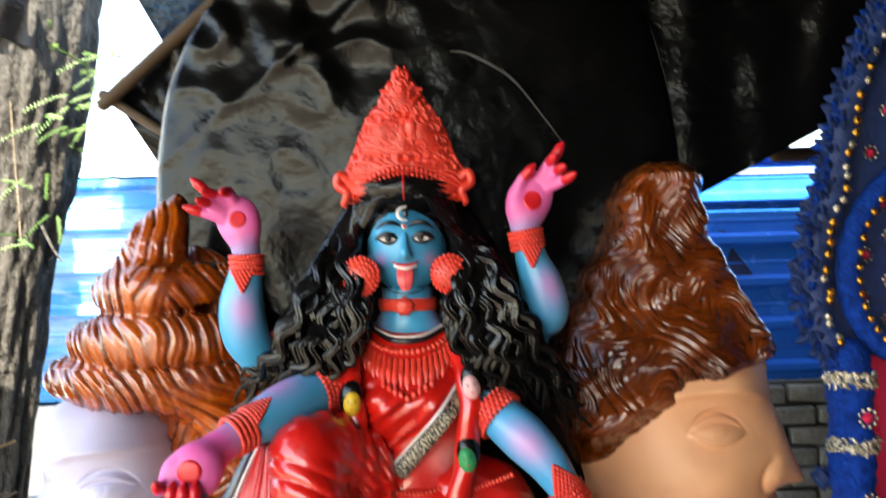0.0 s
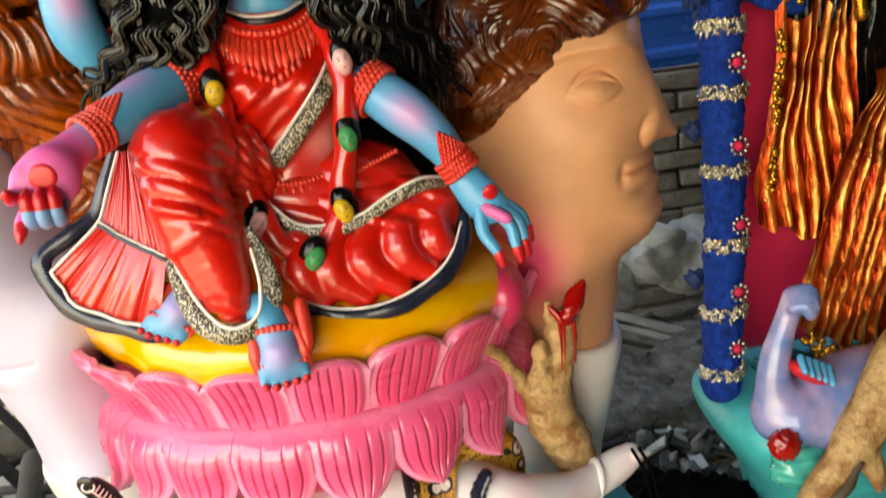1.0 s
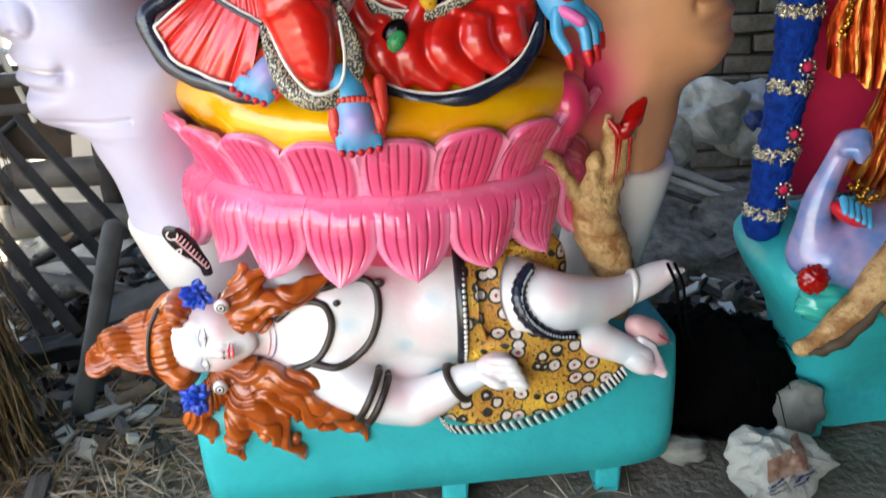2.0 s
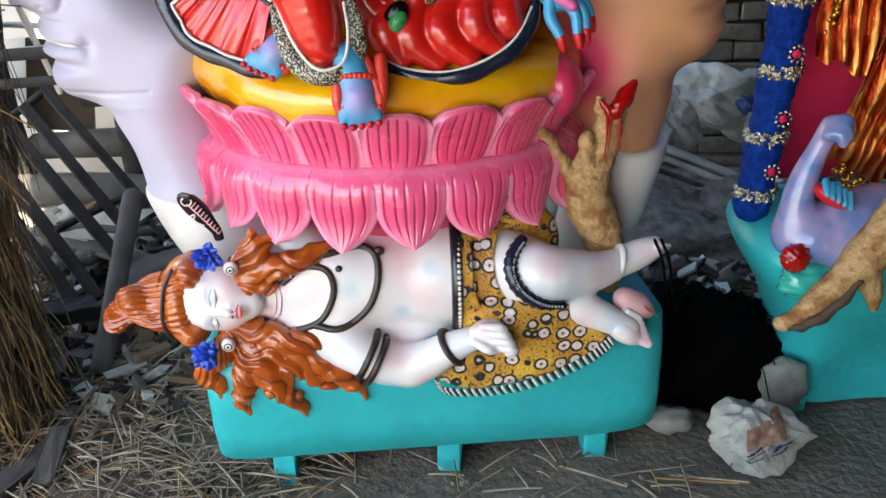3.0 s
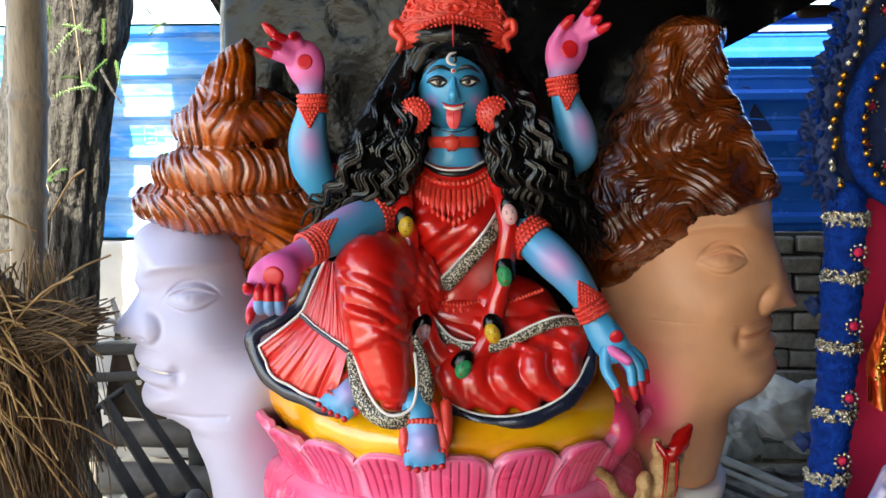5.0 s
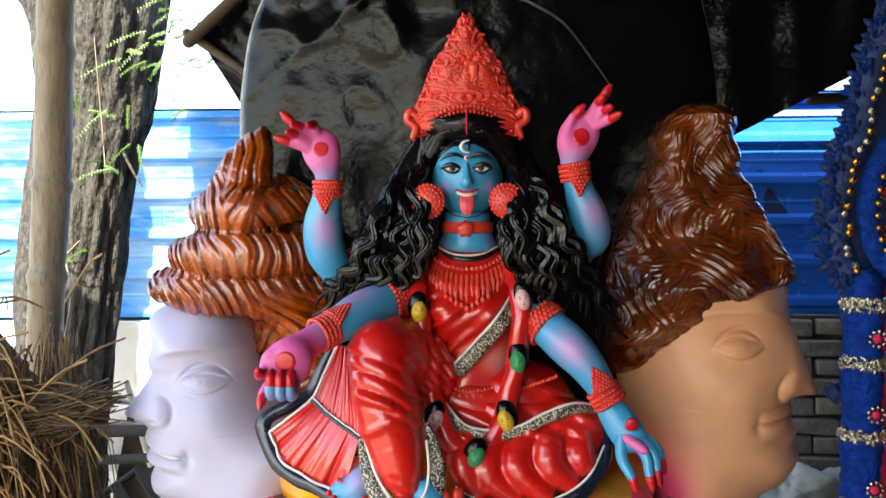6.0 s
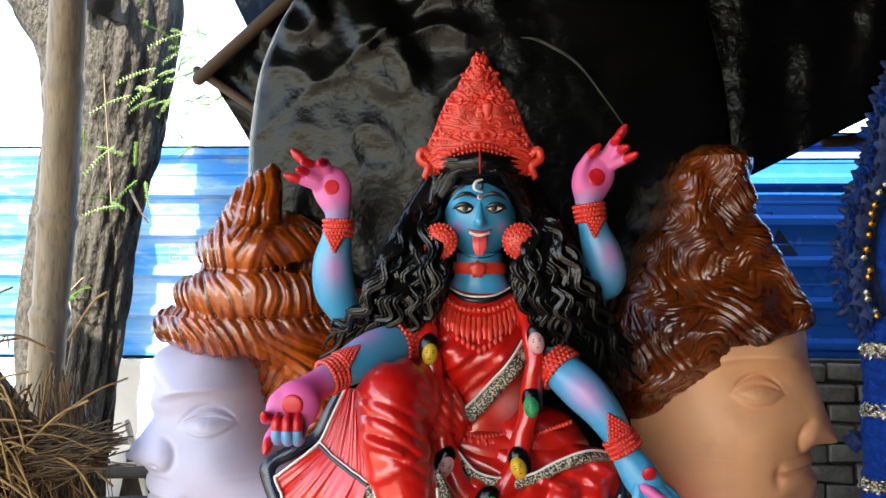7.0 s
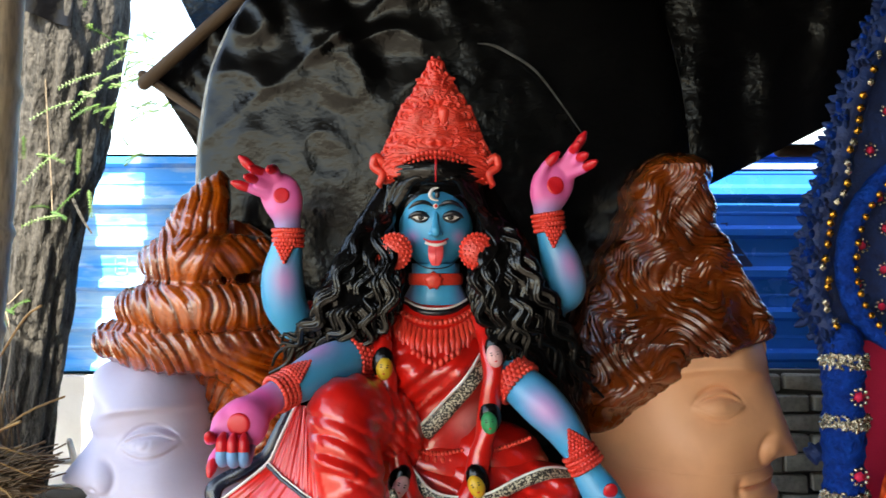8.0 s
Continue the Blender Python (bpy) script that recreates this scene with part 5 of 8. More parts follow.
    g.tube([(CX, 1.572, 1.766), (CX, 1.564, 1.785), (CX, 1.567, 1.805), (CX, 1.58, 1.822)], [0.0012, 0.002, 0.002, 0.0014], "lips", n=6, k=3)

    for sx in (-1, 1):
        g.tube([(CX + 0.08 * sx, 1.69, 1.74), (CX + 0.13 * sx, 1.68, 1.64), (CX + 0.17 * sx, 1.68, 1.54), (CX + 0.2 * sx, 1.67, 1.45), (CX + 0.23 * sx, 1.68, 1.4)], [0.05, 0.06, 0.075, 0.08, 0.05], "black_hair", n=30, k=10, flat=0.45, bump=lambda u, a: 0.05 * np.sin(11 * a + 7 * np.sin(12 * u)))
    # crown of scrolls
    zs = [1.765, 1.79, 1.82, 1.85, 1.878, 1.9, 1.925, 1.945, 1.97, 2.0, 2.03]
    hw = [0.104, 0.12, 0.118, 0.1, 0.09, 0.082, 0.069, 0.053, 0.037, 0.021, 0.006]
    rc = ripple(71, 90, 0.004)

    def scroll(X, Z, e):
        r = abs(X - CX)
        return 0.006 * np.sin(170 * r + 50 * np.sin(40 * Z)) * np.sin(190 * Z + 3 * np.sin(90 * r)) + rc(np.stack([r, 0 * X, Z], -1))
    g.relief(zs, [CX - h for h in hw], [CX + h for h in hw], 1.64, 0.056, 0.03, "red_orn", rows=130, cols=90, power=0.4, carve=scroll)
    rnd = random.Random(4)
    def crown_y(x, z):
        half = float(np.interp(z, zs, hw))
        return 1.64 - 0.05 * math.sqrt(max(0.03, 1 - min(1, (abs(x - CX) / (half + 0.008)) ** 2)))

    for z in np.arange(1.80, 2.0, 0.017):
        half = float(np.interp(z, zs, hw))
        n = max(1, int(half / 0.02))
        for i in range(n + 1):
            for sx in ((-1, 1) if i else (1,)):
                x = CX + sx * (half - 0.01) * (i + rnd.uniform(-0.3, 0.3)) / max(1, n)
                zz = z + rnd.uniform(-0.006, 0.006)
                y = crown_y(x, zz) + 0.0015
                r, tw = rnd.uniform(0.005, 0.0105), rnd.choice((-1, 1))
                sp = [(x + sx * r * k / 8 * math.cos(k * 0.8 * tw + i), y - 0.004 * k / 8, zz + r * k / 8 * math.sin(k * 0.8 * tw + i)) for k in range(8, 0, -1)]
                g.tube(sp, np.linspace(0.0036, 0.0055, 8), "red_orn", n=7, k=2)
    # curling leaves that climb from the middle to the edge
    for j in range(8):
        z0 = 1.815 + 0.024 * j
        half = float(np.interp(z0 + 0.02, zs, hw))
        for sx in (-1, 1):
            pts = []
            for k in range(9):
                f = k / 8
                x, z = CX + sx * (0.012 + (half - 0.02) * f), z0 + 0.016 * math.sin(3.1 * f) + 0.03 * f * f
                pts.append((x, crown_y(x, z) - 0.001, z))
            for k in range(5):
                a = 1.2 + 1.1 * k
                x, z = CX + sx * (half - 0.012 + (0.009 - 0.0014 * k) * math.sin(a)), z0 + 0.024 - (0.009 - 0.0014 * k) * math.cos(a)
                pts.append((x, crown_y(x, z) - 0.001, z))
            g.tube(pts, [0.003, 0.004, 0.0046, 0.005, 0.0055, 0.0055, 0.0055, 0.005, 0.005, 0.0046, 0.0044, 0.004, 0.004, 0.003], "red_orn", n=8, k=2)
    for i in range(27):
        a = -1.0 + 2.0 * i / 26
        x, z = CX + 0.115 * a, 1.822 - 0.055 * a * a
        g.blob((x, 1.578 + 0.05 * a * a, z + 0.004), (0.0055, 0.007, 0.0055), "red_orn", n=8)
        g.blob((x, 1.577 + 0.05 * a * a, z - 0.007), (0.004, 0.006, 0.004), "red_orn", n=7)
    for i in range(30):
        z = 1.8 + 0.228 * i / 29
        for sx in (-1, 1):
            g.blob((CX + sx * float(np.interp(z, zs, hw)), 1.632, z), (0.004, 0.012, 0.006), "red_orn", n=7)
    g.blob((CX, 1.588, 1.862), (0.0105, 0.008, 0.0105), "red_orn", n=12)
    g.blob((CX + 0.016, 1.588, 1.905), (0.012, 0.008, 0.02), "red_orn", n=12, bump=lambda d: 0.1 * np.sin(11 * d[..., 2]))
    for sx in (-1, 1):
        g.tube([(CX + 0.1 * sx, 1.615, 1.80), (CX + 0.122 * sx, 1.61, 1.82), (CX + 0.128 * sx, 1.612, 1.80), (CX + 0.11 * sx, 1.61, 1.785), (CX + 0.117 * sx, 1.615, 1.765)], [0.008, 0.009, 0.009, 0.009, 0.007], "red_orn", n=10, k=4)

    # raised arm, open hand (her right)
    g.tube([(-0.2, 1.68, 1.5), (-0.28, 1.67, 1.46), (-0.345, 1.64, 1.47)], [0.05, 0.045, 0.042], "blue_skin", n=16)
    cuff(g, (-0.325, 1.645, 1.475), (1, 0, 0.1), 0.044, 0.03)
    g.tube([(-0.36, 1.62, 1.478), (-0.378, 1.6, 1.52), (-0.382, 1.59, 1.575), (-0.372, 1.58, 1.63), (-0.367, 1.577, 1.672)], [0.038, 0.044, 0.042, 0.032, 0.025], "blue_skin", n=22, k=6, tint=limb_tint(0.5, 1.2 * math.pi / 1.0 + 0.6))
    cuff(g, (-0.368, 1.578, 1.652), (0.0, 0.0, 1), 0.029, 0.03)
    drop(g, (-0.37, 1.549, 1.64))
    hand(g, [([(-0.367, 1.578, 1.66), (-0.37, 1.576, 1.69), (-0.375, 1.574, 1.71)], [0.025, 0.027, 0.03], 0.01), ((-0.382, 1.574, 1.738), (0.041, 0.021, 0.046), (0, -18, 0), 0.015), ((-0.358, 1.566, 1.725), (0.017, 0.016, 0.03), (0, -8, 0), 0.012)], [
        [(-0.402, 1.566, 1.762), (-0.428, 1.558, 1.783), (-0.445, 1.555, 1.799)],
        [(-0.4, 1.562, 1.768), (-0.416, 1.545, 1.782), (-0.422, 1.532, 1.784)],
        [(-0.388, 1.562, 1.772), (-0.392, 1.548, 1.788), (-0.394, 1.535, 1.786)],
        [(-0.408, 1.56, 1.755), (-0.426, 1.54, 1.767), (-0.431, 1.53, 1.768)],
        [(-0.408, 1.562, 1.74), (-0.436, 1.555, 1.749), (-0.454, 1.55, 1.755)]], (-0.368, 1.578, 1.668), (-0.377, 1.736, 0.0165, 0.016))
    # raised arm, open hand (her left)
    g.tube([(0.06, 1.68, 1.5), (0.12, 1.67, 1.47), (0.165, 1.65, 1.5)], [0.05, 0.045, 0.04], "blue_skin", n=16)
    cuff(g, (0.146, 1.64, 1.525), (0.3, 0, 1), 0.04, 0.04)
    g.tube([(0.182, 1.63, 1.525), (0.196, 1.61, 1.55), (0.186, 1.6, 1.6), (0.17, 1.595, 1.645), (0.157, 1.59, 1.70)], [0.036, 0.043, 0.041, 0.032, 0.025], "blue_skin", n=22, k=6, tint=limb_tint(0.5, 1.2 * math.pi + 0.6))
    cuff(g, (0.16, 1.592, 1.685), (-0.15, 0.0, 1), 0.03, 0.03)
    drop(g, (0.166, 1.562, 1.672))
    hand(g, [([(0.159, 1.592, 1.688), (0.156, 1.59, 1.71), (0.158, 1.588, 1.73)], [0.025, 0.027, 0.031], 0.01), ((0.169, 1.585, 1.762), (0.041, 0.021, 0.054), (0, 20, 0), 0.015), ((0.14, 1.577, 1.752), (0.017, 0.016, 0.034), (0, 4, 0), 0.012)], [
        [(0.142, 1.575, 1.775), (0.152, 1.568, 1.797), (0.162, 1.563, 1.808)],
        [(0.19, 1.576, 1.802), (0.208, 1.566, 1.827), (0.219, 1.562, 1.845)],
        [(0.192, 1.574, 1.8), (0.203, 1.556, 1.826), (0.206, 1.543, 1.83)],
        [(0.2, 1.574, 1.792), (0.216, 1.553, 1.81), (0.22, 1.54, 1.812)],
        [(0.203, 1.574, 1.782), (0.228, 1.558, 1.792), (0.235, 1.548, 1.796)]], (0.159, 1.592, 1.695), (0.17, 1.757, 0.0175, 0.0185))
    # lowered giving hand (her right)
    g.tube([(-0.16, 1.68, 1.48), (-0.19, 1.63, 1.44), (-0.235, 1.57, 1.415)], [0.045, 0.042, 0.042], "blue_skin", n=18)
    cuff(g, (-0.232, 1.565, 1.417), (-1, -0.9, -0.35), 0.046, 0.028)
    g.tube([(-0.245, 1.555, 1.412), (-0.285, 1.51, 1.398), (-0.325, 1.46, 1.378), (-0.362, 1.42, 1.36)], [0.043, 0.044, 0.038, 0.028], "blue_skin", n=22, k=6, fore=(0, 0, 1), tint=limb_tint(0.42, math.pi / 2, 0.16, 0.7))
    cuff(g, (-0.352, 1.428, 1.366), (-1, -1.0, -0.45), 0.032, 0.03)
    point_orn(g, (-0.35, 1.43, 1.367), (1, 1.0, 0.45), (-0.1, -0.6, 0.8), 0.0345)
    hand(g, [([(-0.36, 1.423, 1.362), (-0.382, 1.397, 1.346), (-0.4, 1.37, 1.332)], [0.027, 0.03, 0.034], 0.01), ((-0.41, 1.358, 1.318), (0.046, 0.029, 0.045), (0, -15, 0), 0.015), ((-0.442, 1.35, 1.316), (0.02, 0.02, 0.028), (0, 10, 0), 0.01)], [
        [(-0.448, 1.34, 1.31), (-0.456, 1.325, 1.3), (-0.455, 1.318, 1.304)],
        [(-0.437, 1.342, 1.285), (-0.45, 1.326, 1.266), (-0.451, 1.32, 1.258)]], (-0.352, 1.432, 1.368), (-0.409, 1.325, 0.02, 0.019))
    for x, y, z in ((-0.434, 0.0, 0.0), (-0.415, -0.002, -0.001), (-0.398, 0.004, -0.002)):
        f = [(x + 0.003, y + 1.348, z + 1.288), (x, y + 1.328, z + 1.263), (x, y + 1.315, z + 1.273), (x, y + 1.314, z + 1.287)]
        g.tube(f, [0.012, 0.0115, 0.011, 0.0098], "blue_skin", n=12, k=4, tint=lambda u, a: 0.5 - 0.5 * u + 0 * a)
        g.tube([(x, y + 1.314, z + 1.283), (x, y + 1.316, z + 1.3), (x + 0.001, y + 1.322, z + 1.309)], [0.0104, 0.0098, 0.005], "lips", n=12, k=3)
    # lowered resting hand (her left)
    g.tube([(0.03, 1.68, 1.47), (0.06, 1.63, 1.42), (0.09, 1.57, 1.375)], [0.045, 0.042, 0.042], "blue_skin", n=18)
    cuff(g, (0.088, 1.56, 1.368), (0.5, -0.3, -0.45), 0.046, 0.03)
    g.tube([(0.1, 1.552, 1.358), (0.138, 1.525, 1.325), (0.175, 1.51, 1.285), (0.208, 1.5, 1.235)], [0.042, 0.044, 0.038, 0.029], "blue_skin", n=22, k=6, tint=limb_tint(0.45, -math.pi / 2, 0.16, 0.7))
    cuff(g, (0.213, 1.498, 1.225), (0.5, -0.1, -0.8), 0.032, 0.03)
    point_orn(g, (0.213, 1.498, 1.225), (-0.5, 0.1, 0.8), (0.1, -1, 0.2), 0.034)
    g.tube([(0.222, 1.495, 1.2), (0.245, 1.485, 1.165), (0.262, 1.475, 1.14)], [0.03, 0.036, 0.034], "blue_skin", n=20, flat=0.7)
    for p in ([(0.24, 1.47, 1.15), (0.238, 1.455, 1.11), (0.25, 1.44, 1.085), (0.258, 1.435, 1.07)], [(0.265, 1.46, 1.14), (0.285, 1.445, 1.115), (0.288, 1.435, 1.09), (0.29, 1.43, 1.075)], [(0.275, 1.47, 1.145), (0.3, 1.455, 1.12), (0.305, 1.445, 1.095), (0.306, 1.44, 1.082)], [(0.28, 1.48, 1.15), (0.31, 1.47, 1.125), (0.318, 1.46, 1.1)]):
        g.tube(p, np.linspace(0.013, 0.009, len(p)), "blue_skin", n=10, k=4)
        g.tube([p[-1], np.asarray(p[-1]) + (0.004, -0.003, -0.018)], [0.0105, 0.007], "lips", n=10, k=3)
    g.tube([(0.248, 1.463, 1.148), (0.262, 1.448, 1.14), (0.278, 1.44, 1.13)], 0.011, "pink_palm", n=10)
    g.blob((0.258, 1.456, 1.175), (0.014, 0.006, 0.016), "lips", (20, 0, 0), n=14)

    # legs in red cloth: raised knee and folded leg
    warp = ripple(63, 14, 1.0)

    def creases(P):
        x, y, z = P.T
        n = warp(P)
        ax = np.interp(z, [1.02, 1.09, 1.17, 1.25, 1.32], [-0.185, -0.195, -0.22, -0.242, -0.252])
        d = (x - ax) / 0.06
        k = 190 * (z + 0.016 * d + 0.026 * d * d) + 2.2 * n
        soft = np.clip(0.5 + 0.8 * np.sin(27 * z + 5 * x + n), 0.08, 1)
        fold = 0.0075 * (abs(np.sin(k / 2)) ** 0.5 - 0.65) * soft
        deep = 0.006 * np.exp(-(((z - 1.17 - 0.5 * (x + 0.28)) / 0.012) ** 2)) + 0.006 * np.exp(-(((z - 1.245 + 0.3 * (x + 0.26)) / 0.009) ** 2)) * (x < -0.21)
        side = 0.004 * np.sin(150 * x + 70 * y + 3 * n) * np.clip((y - 1.45) * 30, 0, 1)
        return fold + side + deep * (x > -0.29)
    melt(g, [([(-0.12, 1.69, 1.16), (-0.17, 1.6, 1.25), (-0.222, 1.5, 1.312), (-0.243, 1.462, 1.318)], [0.092, 0.09, 0.074, 0.064], 0.02),
             ([(-0.244, 1.455, 1.318), (-0.236, 1.432, 1.25), (-0.222, 1.424, 1.18), (-0.204, 1.41, 1.11), (-0.193, 1.402, 1.07)], [0.062, 0.063, 0.059, 0.047, 0.03], 0.02)], "red", 0.0032, creases)
    # folded leg: thigh, rounded knee and heavy rolled folds over the shin
    tuck = ripple(64, 40, 0.0022)
    rolls = [[(-0.075, 1.5, 1.13), (-0.078, 1.478, 1.08), (-0.05, 1.472, 1.035)], [(-0.01, 1.505, 1.13), (-0.03, 1.475, 1.075), (0.02, 1.465, 1.026)], [(0.052, 1.505, 1.14), (0.03, 1.472, 1.085), (0.082, 1.464, 1.035)], [(0.112, 1.508, 1.145), (0.094, 1.475, 1.098), (0.136, 1.475, 1.052)], [(0.165, 1.508, 1.135), (0.158, 1.49, 1.1), (0.178, 1.495, 1.078)]]
    melt(g, [([(-0.09, 1.62, 1.13), (0.02, 1.6, 1.125), (0.1, 1.575, 1.13), (0.155, 1.56, 1.135)], [0.095, 0.09, 0.078, 0.066], 0.02),
             ([(0.155, 1.545, 1.13), (0.08, 1.53, 1.07), (-0.03, 1.53, 1.05)], [0.055, 0.05, 0.05], 0.02)] + [(r, [0.024, 0.034, 0.024], 0.01) for r in rolls], "red", 0.0032, lambda P: tuck(P) + 0.003 * np.sin(160 * P[:, 2] + 60 * P[:, 0] + 3 * warp(P)) * (P[:, 2] > 1.14))
    g.blob((CX + 0.01, 1.63, 1.185), (0.15, 0.09, 0.075), "red", n=40, bump=lambda d: 0.025 * np.sin(9 * d[..., 0] + 14 * d[..., 2]))
    g.blob((0.045, 1.635, 1.2), (0.12, 0.095, 0.075), "red", (0, 12, 0), n=28, bump=lambda d: 0.03 * np.sin(12 * d[..., 2] + 6 * d[..., 0]))
    # black and gold border over the folded thigh
    bord = [(-0.117, 1.52, 1.192), (-0.077, 1.502, 1.152), (-0.03, 1.49, 1.143), (0.028, 1.485, 1.15), (0.085, 1.488, 1.178), (0.143, 1.492, 1.198), (0.193, 1.525, 1.188)]
    g.tube(bord, [0.008, 0.011, 0.012, 0.011, 0.012, 0.012, 0.007], "brass_border", n=12, flat=0.45)
    g.tube([np.add(p, (0, -0.002, 0.0125)) for p in bord], 0.0026, "white", n=6)
    # hem round the seat
    hem = [(-0.089, 1.47, 1.028), (-0.031, 1.452, 1.004), (0.05, 1.446, 0.999), (0.13, 1.455, 1.022), (0.181, 1.47, 1.058), (0.213, 1.505, 1.105), (0.222, 1.545, 1.155)]
    g.tube(hem, [0.013, 0.0155, 0.017, 0.017, 0.017, 0.015, 0.009], "navy", n=14, bump=lambda u, a: 0.1 * np.sin(40 * u + a))
    g.tube([np.add(p, (-0.004, -0.008, 0.0155)) for p in hem[:-1]], 0.0026, "white", n=7)
    # border of the raised leg
    cur = [(-0.283, 1.44, 1.15), (-0.266, 1.412, 1.09), (-0.241, 1.388, 1.046), (-0.196, 1.372, 1.028), (-0.149, 1.382, 1.038), (-0.127, 1.4, 1.076), (-0.134, 1.415, 1.133), (-0.15, 1.425, 1.185)]
    g.tube(cur, [0.008, 0.015, 0.018, 0.018, 0.017, 0.016, 0.013, 0.006], "brass_border", n=14, flat=0.5)
    g.tube([(-0.277, 1.424, 1.165), (-0.249, 1.386, 1.099), (-0.217, 1.362, 1.056), (-0.187, 1.356, 1.044), (-0.154, 1.364, 1.058), (-0.144, 1.384, 1.1), (-0.149, 1.402, 1.155)], 0.0032, "white", n=7)
    # pleated fan of the skirt: it falls from the knee to a band and spreads to the hem
    u, v = np.linspace(0, 1, 121), np.linspace(0, 1, 44)[:, None]
    top = along([(-0.347, 1.545, 1.32), (-0.318, 1.515, 1.32)], u)
    band = along([(-0.396, 1.528, 1.211), (-0.353, 1.492, 1.186), (-0.287, 1.446, 1.154)], u)
    rim = along([(-0.484, 1.512, 1.145), (-0.452, 1.49, 1.089), (-0.39, 1.466, 1.06), (-0.318, 1.434, 1.038)], u)
    up, dn = np.clip(v / 0.45, 0, 1)[..., None], np.clip((v - 0.45) / 0.55, 0, 1)[..., None]
    fan = top[None] * (1 - up) + band[None] * up
    fan = fan + (rim - band)[None] * dn
    ple = 0.011 * (abs(np.sin(u[None] * 11 + 0.6 * np.sin(7 * u[None]) + 0.7 * v)) ** 0.55 - 0.5) * (0.25 + 0.75 * np.clip(abs(v - 0.45) * 3, 0, 1)) + 0.008 * np.sin(np.pi * dn[..., 0]) + 0.0015 * np.sin(u[None] * 60 + 6 * v)
    fan = fan + np.stack([0 * ple, -ple, 0 * ple], -1)
    g.grid(fan, "red")
    g.grid(fan + np.array((0, 0.02, 0)), "red", flip=True)
    edge = [(-0.35, 1.556, 1.335), (-0.372, 1.552, 1.285), (-0.402, 1.545, 1.225), (-0.445, 1.532, 1.196), (-0.494, 1.52, 1.17), (-0.499, 1.512, 1.14), (-0.468, 1.492, 1.085), (-0.43, 1.475, 1.058), (-0.39, 1.462, 1.045), (-0.345, 1.442, 1.028), (-0.315, 1.438, 1.018)]
    g.tube(edge, [0.008, 0.012, 0.014, 0.015, 0.016, 0.016, 0.0155, 0.0145, 0.014, 0.012, 0.008], "navy", n=14, k=6, flat=0.6, bump=lambda u, a: 0.07 * np.sin(45 * u))
    inner = [fan[i, 0] for i in range(0, 44, 6)] + [fan[-1, i] for i in range(0, 121, 10)]
    g.tube([p + (0, -0.006, 0) for p in inner], 0.0032, "white", n=7, k=2)
    mid = [fan[20, i] + (0, -0.004, 0) for i in range(0, 121, 8)]
    g.tube(mid, 0.0048, "navy", n=8, k=2)
    g.tube([p + (0.002, -0.002, 0.0055) for p in mid], 0.0018, "white", n=6, k=2)

    # feet with painted edges and anklets
    def foot(ankle, heel, ball, side, r, toes):
        ankle, heel, ball, side = (np.asarray(a, float) for a in (ankle, heel, ball, side))
        side = side / np.linalg.norm(side)
        d = ball - heel
        d /= np.linalg.norm(d)
        fr = np.cross(side, d)
        fr = fr if fr[1] < 0 else -fr
        parts = [([ankle, heel, (heel + ball) / 2 + fr * 0.006, ball], [r * 0.85, r * 0.88, r * 0.8, r * 0.6], 0.01), ([ball - side * r * 0.6, ball + side * r * 0.6], r * 0.5, 0.012)]
        tips = []
        for i in range(5):
            a = ball + side * (i - 2) * r * 0.42
            b = a + d * toes * (1.2 - 0.1 * abs(i - 1))
            parts.append(([a, (a + b) / 2 + fr * 0.003, b - fr * 0.002], [r * 0.22, r * 0.23, r * 0.2], 0.003))
            tips.append(b)
        mid = (heel + ball) / 2
        melt(g, parts, "blue_skin", 0.0026, None, lambda V: 0.65 * np.exp(-(np.linalg.norm(V - mid - fr * r * 0.6, axis=1) / (r * 0.75)) ** 2))
        for b in tips:
            g.blob(b + d * 0.002 + fr * 0.004, (r * 0.19, r * 0.19, r * 0.19), "lips", n=10)
        # painted red sole and a scalloped line over the toes
        for k in (-1, 1):
            g.tube([ankle + side * k * r * 0.86 + fr * r * 0.2, heel + side * k * r * 0.95 + fr * r * 0.25, mid + side * k * r * 1.0 + fr * r * 0.2, ball + side * k * r * 1.0], [r * 0.2, r * 0.28, r * 0.3, r * 0.22], "red_orn", n=10, k=4)
        for i in range(9):
            f = (i - 4) / 4
            g.blob(ball + side * f * r * 0.95 + fr * r * (0.52 - 0.2 * f * f) - d * r * 0.12, (0.0052, 0.0052, 0.0052), "red_orn", n=8)
            g.blob(heel - d * r * 0.45 + side * f * r * 0.85 + fr * r * (0.88 - 0.45 * f * f), (0.0062, 0.0062, 0.0062), "red_orn", n=8)
    foot((-0.15, 1.41, 1.05), (-0.133, 1.385, 1.0), (-0.13, 1.366, 0.962), (1, 0, 0), 0.039, 0.024)
    g.tube([(-0.088, 1.405, 1.05), (-0.086, 1.375, 1.0), (-0.09, 1.366, 0.97)], [0.012, 0.012, 0.006], "red_orn", n=8)
    foot((-0.235, 1.465, 1.1), (-0.268, 1.448, 1.075), (-0.303, 1.424, 1.045), (0.84, -0.24, -0.48), 0.035, 0.022)

    # garland of small heads
    gar = [(-0.17, 1.6, 1.49), (-0.178, 1.555, 1.44), (-0.17, 1.535, 1.39), (-0.158, 1.525, 1.30), (-0.142, 1.515, 1.22), (-0.115, 1.495, 1.145), (-0.055, 1.485, 1.105), (-0.01, 1.5, 1.145), (0.015, 1.52, 1.22), (0.033, 1.53, 1.30), (0.042, 1.54, 1.40), (0.03, 1.57, 1.45), (0.015, 1.6, 1.49)]
